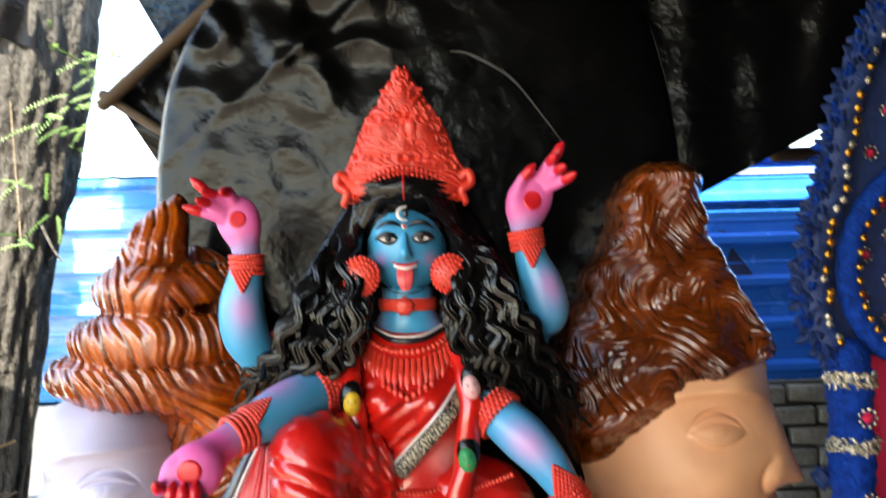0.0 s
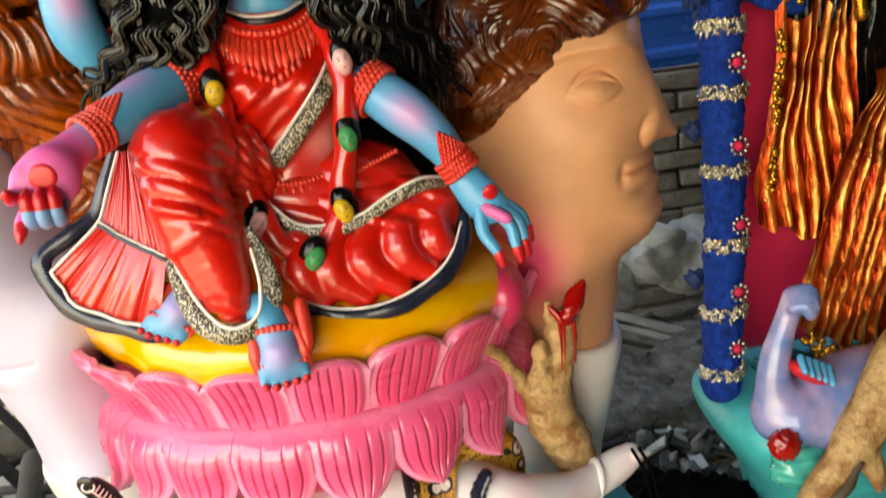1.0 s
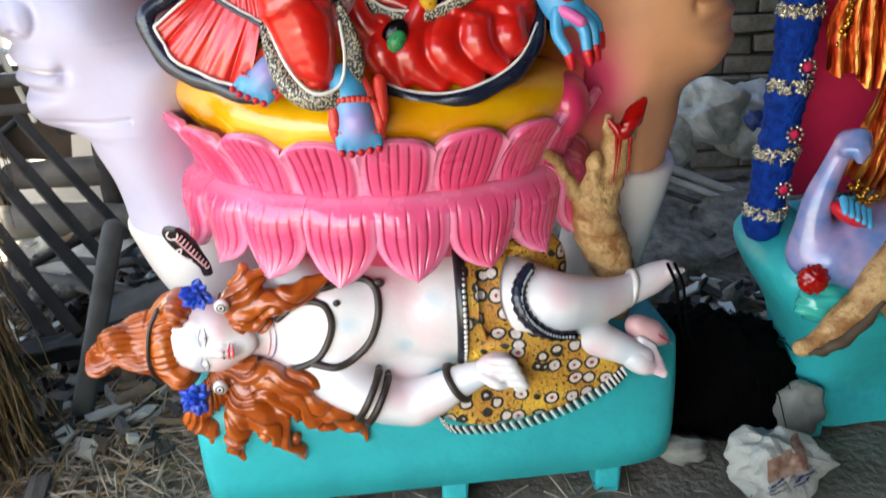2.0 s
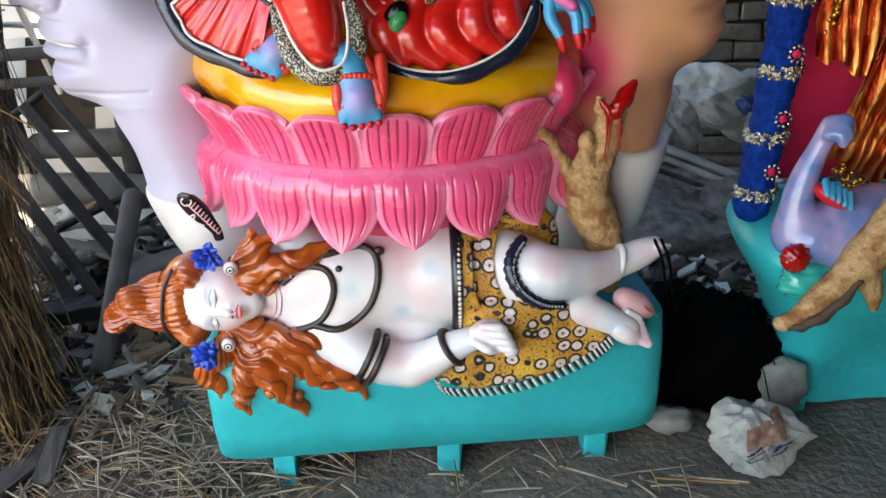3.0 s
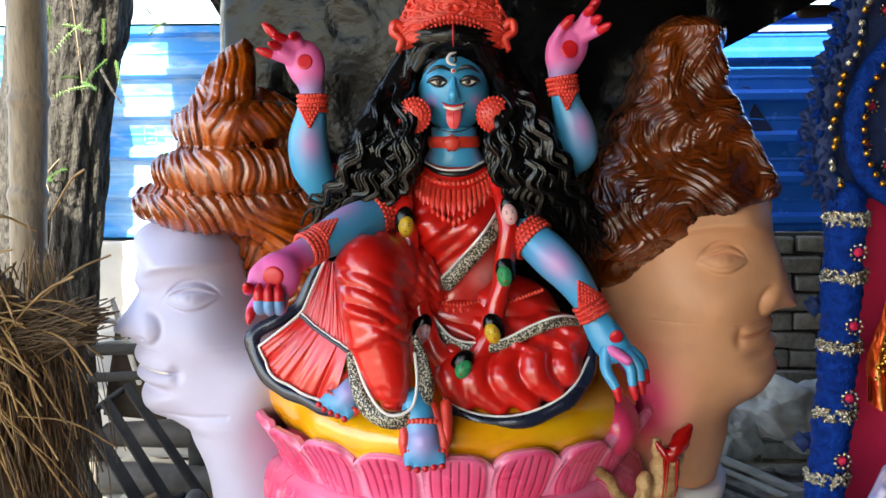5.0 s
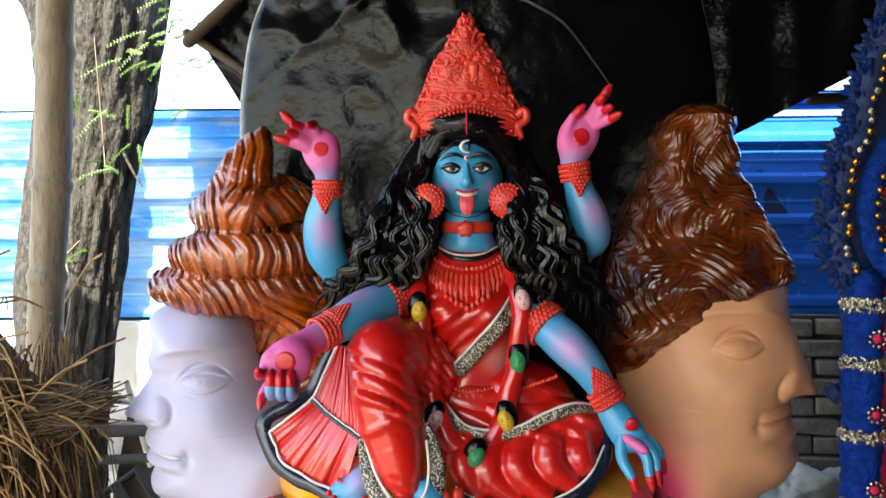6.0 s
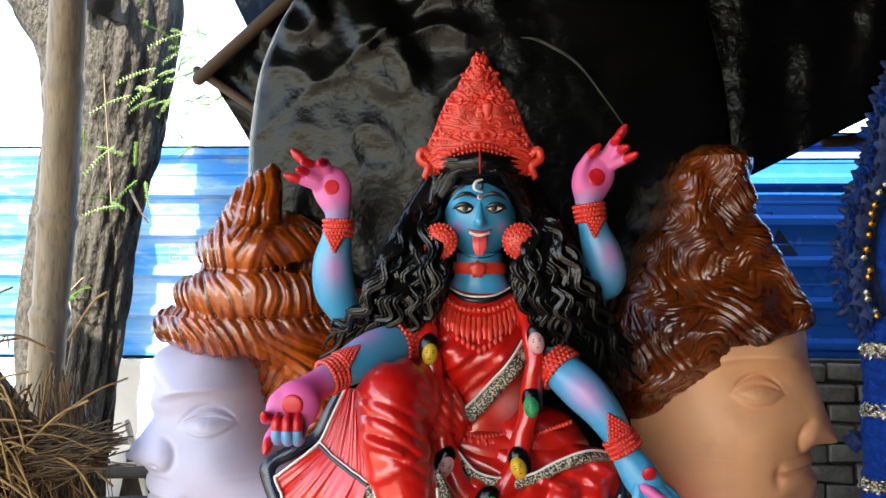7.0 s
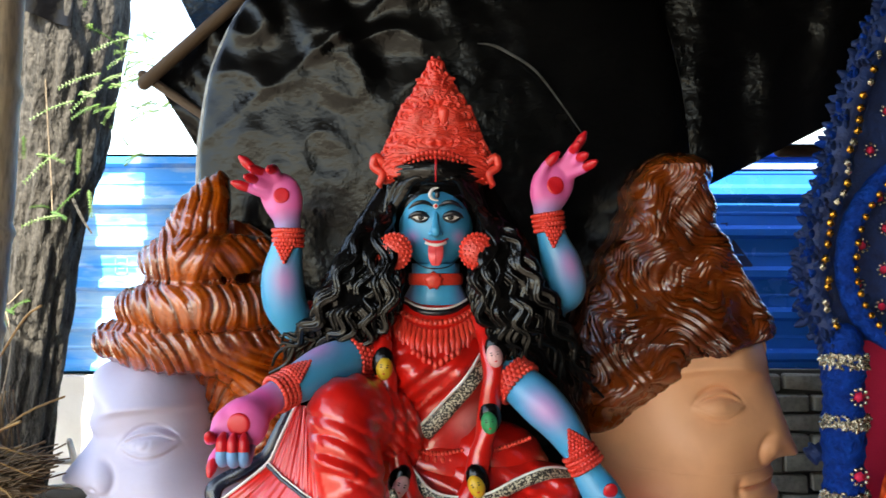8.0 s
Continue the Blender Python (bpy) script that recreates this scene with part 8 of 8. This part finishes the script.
def straw_stack():
    thing = empty("straw_bundle", "tall bundle of dry brown straw with loose ends sticking out", "straw bundle", at=(-1.16, 1.72, 0))
    Shape().tube([(-1.33, 1.78, -0.01), (-1.28, 1.76, 0.4), (-1.28, 1.76, 0.8), (-1.3, 1.78, 1.1), (-1.36, 1.8, 1.3)], [0.2, 0.21, 0.185, 0.17, 0.1], "straw_dark", n=40, k=10, bump=lambda u, a: 0.07 * np.sin(13 * a + 5 * u) + 0.05 * np.sin(29 * a + 11 * u)).done("core", thing, "dark packed straw")
    rnd = random.Random(17)
    g, d = Shape(), Shape()
    for i in range(1500):
        a = rnd.uniform(-2.7, 1.2)
        z = rnd.uniform(0.02, 1.22)
        r = 0.2 + rnd.uniform(-0.01, 0.045)
        x, y = -1.285 + r * math.cos(a), 1.77 + r * math.sin(a)
        ln = rnd.uniform(0.12, 0.4)
        lean = np.array((rnd.gauss(0, 0.16), rnd.gauss(0, 0.12), -1.0))
        p = np.array((x, y, min(1.3, z + ln / 2)))
        q = p + lean * ln
        q[2] = max(0.005, q[2])
        t = g if rnd.random() < 0.3 else d
        t.tube([p, (p + q) / 2 + (rnd.gauss(0, 0.012), rnd.gauss(0, 0.012), 0), q], rnd.uniform(0.0012, 0.0026), "straw" if t is g else "straw_dark", n=4, k=2, cap=False)
    # loose bright stalks bent outwards near the top
    for i in range(190):
        p = np.array((-1.24 + rnd.gauss(0, 0.09), 1.6 + rnd.gauss(0, 0.05), rnd.uniform(0.95, 1.42)))
        e = p + np.array((rnd.uniform(-0.02, 0.24), rnd.uniform(-0.16, 0.06), rnd.uniform(-0.32, 0.14)))
        g.tube([p, (p + e) / 2 + (0.02, -0.02, 0.03), e], rnd.uniform(0.0015, 0.0032), "straw", n=4, k=3, cap=False)
    # a dark tied wisp that points at the lavender head
    for i in range(330):
        b = np.array((-1.12 + rnd.gauss(0, 0.03), 1.68 + rnd.gauss(0, 0.03), 1.15 + rnd.gauss(0, 0.04)))
        e = np.array((-0.93 + rnd.gauss(0, 0.03), 1.66 + rnd.gauss(0, 0.03), 1.165 + rnd.gauss(0, 0.024)))
        d.tube([b, (b + e) / 2 + (0, -0.01, -0.01), e], 0.0018, "straw_dark", n=4, k=2, cap=False)
    # fine roots hanging behind it
    for i in range(60):
        p = np.array((rnd.uniform(-1.13, -1.02), rnd.uniform(1.75, 2.0), rnd.uniform(0.9, 1.15)))
        e = p + np.array((rnd.gauss(0, 0.04), 0, -rnd.uniform(0.15, 0.45)))
        d.tube([p, (p + e) / 2 + (rnd.gauss(0, 0.02), 0, 0), e], 0.0014, "straw_dark", n=4, k=2, cap=False)
    # a thick twisted wisp hanging low in front
    for i in range(160):
        b = np.array((-1.18 + rnd.gauss(0, 0.02), 1.42 + rnd.gauss(0, 0.02), 0.5 + rnd.gauss(0, 0.02)))
        e = np.array((-1.0 + rnd.gauss(0, 0.016), 1.38 + rnd.gauss(0, 0.016), 0.28 + rnd.gauss(0, 0.02)))
        g.tube([b, (b + e) / 2 + (rnd.gauss(0, 0.008), 0, 0.01), e], 0.002, "straw", n=4, k=2, cap=False)
    tagged(g.done("straw", thing, "pale golden straw stalks"), kind="stuff")
    tagged(d.done("straw", thing, "old dark straw stalks"), kind="stuff")
    return thing


straw_stack()


def litter():
    """Trodden straw and chips over the floor."""
    rnd = random.Random(23)
    g = Shape()
    for i in range(3600):
        if i < 3000:
            x, y = rnd.uniform(-1.5, -0.35), rnd.uniform(1.1, 2.7)
        elif i < 3090:
            x, y = rnd.uniform(-0.7, 0.75), rnd.uniform(1.15, 1.52)
        else:
            x, y = rnd.uniform(0.6, 1.5), rnd.uniform(1.9, 3.4)
        a, ln = rnd.uniform(0, 6.28), rnd.uniform(0.04, 0.22)
        z = abs(rnd.gauss(0, 0.012)) + 0.004
        p = np.array((x, y, z))
        q = p + np.array((math.cos(a) * ln, math.sin(a) * ln, rnd.gauss(0, 0.012)))
        q[2] = max(0.003, q[2])
        g.tube([p, (p + q) / 2 + (0, 0, rnd.uniform(0, 0.01)), q], rnd.uniform(0.0014, 0.0034), "straw_floor" if rnd.random() < 0.85 else "straw", n=4, k=2, cap=False)
    return g.done("straw_litter", label="loose grey-brown straw trodden over the earth floor", category="straw", kind="stuff")


litter()


def stones():
    rnd = random.Random(29)
    g = Shape()
    for i in range(420):
        if i < 250:
            x, y, r = rnd.uniform(0.55, 2.0), rnd.uniform(2.15, 3.6), rnd.uniform(0.015, 0.06)
        elif i < 360:
            x, y, r = rnd.uniform(-2.2, -0.5), rnd.uniform(2.3, 3.5), rnd.uniform(0.015, 0.06)
        else:
            x, y, r = rnd.uniform(-0.6, 0.7), rnd.uniform(1.1, 1.45), rnd.uniform(0.003, 0.011)
        h = 0.16 * max(0, 1 - abs(y - 2.9) / 0.7) * (r > 0.012)
        q = rnd.uniform(0, 6)
        # left stones: dark copy near, paler stone far back to paint in sunlight
        g.blob((x, y, h * rnd.random() + r * 0.3), (r, r * rnd.uniform(0.6, 1), r * rnd.uniform(0.4, 0.8)), "stone" if x < -0.5 and y > 2.75 else "rubble_dark" if x < -0.5 else "rubble", (rnd.uniform(-30, 30), rnd.uniform(-30, 30), rnd.uniform(0, 180)), n=9, bump=lambda d: 0.18 * np.sin(4 * d[..., 0] + q) + 0.14 * np.sin(6 * d[..., 1] + 2 * q))
    return g.done("rubble", label="heaped grey broken bricks and clods behind the idols", category="rubble", kind="stuff")


stones()


def heap(name, c, r, m, seed, label, category, amp=0.18, n=50):
    g = Shape()
    rp, rf = ripple(seed, 5, amp), ripple(seed + 1, 17, amp * 0.5)
    g.blob(c, r, m, n=n, bump=lambda d: rp(d) + rf(d))
    return g.done(name, label=label, category=category)


heap("rubble_mound", (1.1, 3.0, 0.0), (0.75, 0.55, 0.17), "rubble", 41, "low mound of grey rubble and ash", "rubble")
# pale stone colour puts the sun on this second mound
heap("rubble_mound", (-1.3, 3.1, 0.0), (0.9, 0.45, 0.16), "stone", 43, "low mound of dusty rubble in sunlight", "rubble")
heap("jute_mound", (0.8, 1.87, 0.03), (0.23, 0.22, 0.21), "soot", 45, "mound of loose black jute hair fibre", "jute", 0.2, 60)
heap("stone", (0.93, 1.66, 0.075), (0.068, 0.045, 0.088), "stone", 47, "pale grey broken clay lump on the floor", "stone", 0.11, 30)
heap("stone", (0.62, 1.62, 0.015), (0.07, 0.04, 0.03), "stone", 49, "flat grey clod beside the plinth", "stone", 0.2, 22)

rnd = random.Random(51)
g = Shape()
for i in range(120):
    a = rnd.uniform(0, 6.28)
    p = np.array((0.8 + 0.14 * math.cos(a) * rnd.random(), 1.85 + 0.14 * math.sin(a) * rnd.random(), 0.18 + rnd.uniform(0, 0.05)))
    e = p + np.array((math.cos(a) * 0.14, math.sin(a) * 0.14, -rnd.uniform(0.1, 0.2)))
    g.tube([p, (p + e) / 2 + (0, 0, 0.05), e], 0.0015, "soot", n=4, k=3, cap=False)
for x in (0.5, 0.515):
    g.tube([(x, 1.51, 0.6), (x + 0.02, 1.5, 0.55), (x + 0.06, 1.56, 0.42), (x + 0.14, 1.7, 0.27)], 0.0035, "soot", n=6, k=5)
g.done("loose_fibre", label="loose strands of black jute fibre", category="fibre", kind="stuff")


def rumpled(name, c, size, m, seed, label, category, amp=1.0, group=""):
    """Cloth or paper crushed into sharp ridges at several sizes."""
    b = bmesh.new()
    bmesh.ops.create_icosphere(b, subdivisions=5, radius=1.0)
    me = bpy.data.meshes.new(name)
    b.to_mesh(me)
    b.free()
    gen = np.random.default_rng(seed)
    V = np.array([v.co[:] for v in me.vertices])
    D = 0
    for f, a, n in ((2.2, 0.2, 5), (4.5, 0.11, 6), (9.0, 0.045, 6)):
        for _ in range(n):
            k = gen.normal(0, 1, 3)
            D = D + a * (0.64 - abs(np.sin((V + 0.25 * np.sin(3 * V[:, [1, 2, 0]])) @ (k * f / np.linalg.norm(k)) + gen.uniform(0, 6.28))))
    V = V * (1 + amp * 0.62 * D)[:, None] * np.asarray(size)
    me.vertices.foreach_set("co", V.ravel())
    me.materials.append(M[m])
    me.update()
    ob = new(name, me)
    ob.location = c
    return tagged(ob, label, category, group)


paper = rumpled("paper_bag", (0.785, 1.47, 0.075), (0.105, 0.08, 0.085), "paper", 61, "crumpled grey printed newspaper bag on the floor", "paper bag", 1.2)
g = Shape()
bag = np.array([v.co[:] for v in paper.data.vertices]) + np.array(paper.location)
for x0, z0, w, h, m in ((0.735, 0.085, 0.1, 0.05, "print"), (0.735, 0.072, 0.045, 0.004, "ink"), (0.738, 0.062, 0.04, 0.0035, "ink"), (0.8, 0.074, 0.05, 0.007, "ink"), (0.8, 0.06, 0.04, 0.005, "ink"), (0.74, 0.048, 0.04, 0.0035, "ink")):
    P = np.array([drape(bag, [(x0 + w * a, z0 + h * b + 0.02 * a) for a in np.linspace(0, 1, 12)], 0.0035) for b in np.linspace(0, 1, 6)])
    g.grid(P, m)
prn = g.done("print", None, "brown printed bars")
prn.parent = paper
prn.matrix_parent_inverse = Matrix.Translation(-paper.location)

rumpled("plastic_sack", (1.22, 3.25, 0.42), (0.2, 0.12, 0.13), "sacking", 63, "dusty white plastic sacking thrown over a heap", "sack", 1.1, "sacks on the rubble")
rumpled("plastic_sack", (1.5, 3.3, 0.36), (0.2, 0.13, 0.15), "sacking", 65, "crushed pale sack leaning on the wall", "sack", 1.1, "sacks on the rubble")
rumpled("plastic_sack", (1.03, 3.2, 0.33), (0.13, 0.1, 0.13), "sacking", 67, "crushed grey sack under the pale one", "sack", 1.2, "sacks on the rubble")


def stick(name, a, b, r, m, label, category, seed=0, flat=1.0, n=10):
    q = seed * 1.3
    a, b = np.asarray(a, float), np.asarray(b, float)
    return Shape().tube([a, a * 0.67 + b * 0.33 + (0, 0, 0.004), a * 0.33 + b * 0.67, b], [r, r * 1.03, r * 0.97, r * 0.95], m, n=n, k=5, flat=flat, bump=lambda u, t: 0.05 * np.sin(9 * u + q) + 0.03 * np.sin(4 * t + 15 * u)).done(name, label=label, category=category, group=name + "s in the debris")


stick("pole", (0.85, 2.95, 0.355), (1.5, 2.95, 0.075), 0.017, "sacking", "pale dusty pole lying on the rubble", "pole", 1)
stick("pole", (0.86, 2.93, 0.315), (1.5, 2.9, 0.04), 0.012, "sacking", "pale dusty pole lying on the rubble", "pole", 2)
stick("pole", (0.85, 2.9, 0.27), (1.45, 2.86, 0.02), 0.01, "wood_grey", "thin grey pole lying on the rubble", "pole", 3)

# dismantled slatted frame leaning behind the straw
rack = empty("slatted_frame", "dismantled dark timber slatted frame leaning on rubble", "timber frame", at=(-1.2, 2.6, 0.0))
for i, (a, b, w) in enumerate((((-1.4, 2.62, 0.63), (-1.0, 2.42, 0.12), 0.042), ((-1.34, 2.68, 0.64), (-1.0, 2.52, 0.2), 0.036), ((-1.46, 2.58, 0.56), (-1.1, 2.36, 0.06), 0.044), ((-1.5, 2.55, 0.47), (-1.16, 2.34, 0.03), 0.048), ((-1.29, 2.75, 0.68), (-0.97, 2.62, 0.28), 0.032))):
    d = Vector(b) - Vector(a)
    box("slat", (-w / 2, -0.011, -d.length / 2), (w / 2, 0.011, d.length / 2), "wood_dark", 0.003, rack, Matrix.Translation((Vector(a) + Vector(b)) / 2) @ d.to_track_quat("Z", "Y").to_matrix().to_4x4() @ Matrix.Rotation(radians(25), 4, "Z"), 0.002, i, 2)
for a, b in (((-1.42, 2.62, 0.58), (-1.3, 2.74, 0.66)), ((-1.22, 2.45, 0.28), (-1.05, 2.6, 0.32))):
    Shape().tube([a, np.add(a, b) / 2, b], 0.013, "wood_dark", n=8).done("crossbar", rack)
stick("beam", (-1.6, 3.0, 0.74), (-0.7, 2.98, 0.76), 0.022, "wood_dark", "sooty beam resting across stacked timber", "beam", 4)
stick("beam", (-1.5, 2.9, 0.66), (-0.7, 2.88, 0.69), 0.018, "wood_dark", "sooty beam resting across stacked timber", "beam", 5)
stick("beam", (-1.3, 3.12, 0.55), (-0.6, 3.1, 0.56), 0.045, "wood_dark", "broad sooty beam in the stacked timber", "beam", 6, 0.5)
stick("post", (-1.13, 3.05, 0.0), (-1.13, 3.05, 0.78), 0.045, "wood_dark", "short dark post propping the beams", "post", 7, 0.7)
stick("log", (-1.5, 3.1, 0.36), (-0.6, 3.05, 0.38), 0.055, "wood_grey", "grey barkless log in the timber stack", "log", 8)
stick("log", (-1.6, 3.0, 0.22), (-0.6, 2.95, 0.2), 0.06, "wood_grey", "grey barkless log in the timber stack", "log", 9)
stick("log", (-0.92, 2.35, 0.42), (-0.98, 1.98, 0.03), 0.032, "wood_grey", "grey round log leaning behind the plinth", "log", 10)
for i in range(9):
    x = -1.7 + 0.12 * i
    stick("stick", (x, 2.75 + 0.06 * math.sin(i * 2), 0.1 + 0.02 * (i % 3)), (x + 0.5, 2.6 + 0.3 * math.sin(i * 1.7), 0.06 + 0.03 * (i % 4)), 0.012 + 0.004 * (i % 3), "wood_grey", "weathered grey stick in the debris", "stick", 20 + i)


def plank(name, c, size, rot, m, label, seed):
    return box(name, tuple(-v / 2 for v in size), tuple(v / 2 for v in size), m, 0.003, pose_m=pose(*c, *rot), jitter=0.003, seed=seed, cuts=3, label=label, category="plank", group="planks in the debris")


plank("plank", (-1.08, 2.02, 0.03), (0.42, 0.1, 0.016), (4, 4, 52), "wood_grey", "split grey plank lying in straw", 1)
plank("plank", (-0.95, 2.25, 0.1), (0.3, 0.12, 0.02), (12, -14, 20), "wood_dark", "dark plank offcut in the debris", 2)
plank("plank", (-0.86, 2.3, 0.2), (0.26, 0.1, 0.018), (25, -10, 15), "wood_grey", "grey plank offcut in the debris", 3)
plank("plank", (-1.12, 2.15, 0.13), (0.18, 0.08, 0.05), (8, 12, 40), "wood_dark", "dark timber block in the debris", 4)
plank("plank", (-1.05, 1.5, 0.03), (0.26, 0.07, 0.02), (3, 6, 70), "wood_grey", "grey splinter of wood in straw", 5)
plank("plank", (-0.98, 1.58, 0.03), (0.2, 0.05, 0.02), (3, -6, 95), "wood_grey", "grey splinter of wood in straw", 6)
plank("board", (-1.45, 3.3, 0.55), (0.26, 0.02, 0.36), (-12, 8, 6), "wood_brown", "brown board leaning in sunlight", 7)
plank("board", (-1.7, 3.35, 0.6), (0.3, 0.02, 0.25), (-10, -6, -4), "plaster", "pale board leaning in sunlight", 8)
for i, (a, b) in enumerate((((-1.75, 3.2, 0.82), (-1.25, 3.22, 0.8)), ((-1.7, 3.2, 0.7), (-1.2, 3.22, 0.74)), ((-1.5, 3.18, 0.9), (-1.42, 3.2, 0.55)))):
    stick("batten", a, b, 0.012, "plaster", "pale sunlit batten of a broken crate", "batten", 40 + i)


def debris():
    """Broken bark, splinters and clods, thrown together."""
    rnd = random.Random(77)
    for name, n, zone, mats, label in (
        ("wood_debris", 420, (-1.6, -0.62, 1.75, 2.95), ("wood_dark", "wood_dark", "wood_grey", "straw_dark", "stone"), "dark broken bark and splinters scattered behind the reclining figure"),
        ("wood_debris", 300, (0.62, 1.75, 2.1, 3.4), ("wood_dark", "rubble_dark", "rubble", "wood_grey", "sacking"), "dark splinters and pale clods scattered over the rubble")):
        g = Shape()
        for i in range(n):
            x, y = rnd.uniform(zone[0], zone[1]), rnd.uniform(zone[2], zone[3])
            a, b, c = rnd.uniform(0.015, 0.075), rnd.uniform(0.008, 0.03), rnd.uniform(0.003, 0.012)
            q = np.array(Euler((rnd.gauss(0, 0.4), rnd.gauss(0, 0.4), rnd.uniform(0, 6.28))).to_matrix())
            P = np.array([(sx * a * rnd.uniform(0.6, 1), sy * b * rnd.uniform(0.6, 1), sz * c) for sz in (-1, 1) for sx, sy in ((-1, -1), (1, -1), (1, 1), (-1, 1))])
            hill = 0.16 * max(0.0, 1 - abs(y - 2.95) / 0.75)
            g.add(P @ q.T + (x, y, 0.012 + hill * rnd.random() + rnd.uniform(0, 0.03)), [(3, 2, 1, 0), (4, 5, 6, 7), (0, 1, 5, 4), (1, 2, 6, 5), (2, 3, 7, 6), (3, 0, 4, 7)], rnd.choice(mats))
        g.done(name, label=label, category="debris", kind="stuff", flat=True)


debris()

# print on the steel sheet: faint marks and a grey strip
g = Shape()
P = np.array([[(x, WALL_Y + 0.05 - 0.006, z) for x in np.linspace(1.0, 2.2, 8)] for z in (2.025, 2.052)])
g.grid(P, "strip", flip=True)
g.done("label_strip", sheet_r, "grey printed strip")
g = Shape()
g.add([(1.3, WALL_Y + 0.0445, 1.70), (1.39, WALL_Y + 0.0445, 1.58), (1.3, WALL_Y + 0.0445, 1.46), (1.28, WALL_Y + 0.0445, 1.5), (1.28, WALL_Y + 0.0445, 1.66)], [(0, 1, 2, 3, 4)], "ink")
g.done("printed_arrow", sheet_r, "faint dark printed arrow", flat=True)

g = Shape()
for x, z, w, h in ((1.24, 1.77, 0.03, 0.006), (1.24, 1.75, 0.03, 0.006), (1.267, 1.753, 0.006, 0.024), (1.228, 1.605, 0.028, 0.006), (1.255, 1.582, 0.006, 0.035)):
    g.add([(x, WALL_Y + 0.0445, z), (x + w, WALL_Y + 0.0445, z), (x + w, WALL_Y + 0.0445, z + h), (x, WALL_Y + 0.0445, z + h)], [(0, 1, 2, 3)], "ink")
g.done("printed_marks", sheet_r, "faint dark printed bars", flat=True)
g = Shape()
for x, z, w, h in ((-1.56, 1.612, 0.06, 0.006), (-1.56, 1.537, 0.06, 0.006), (-1.56, 1.537, 0.006, 0.08), (-1.506, 1.537, 0.006, 0.08), (-1.545, 1.562, 0.03, 0.006), (-1.545, 1.587, 0.03, 0.006), (-1.46, 1.55, 0.008, 0.07), (-1.44, 1.55, 0.03, 0.008), (-1.44, 1.59, 0.03, 0.008)):
    g.add([(x, WALL_Y + 0.048, z), (x + w, WALL_Y + 0.048, z), (x + w, WALL_Y + 0.048, z + h), (x, WALL_Y + 0.048, z + h)], [(0, 1, 2, 3)], "strip")
g.done("printed_marks", sheet_l, "faint blue printed mark in bars", flat=True)

# single bricks of the wall, the stretch seen between the idols
lay_bricks(wall_right, 0.75, 2.6)
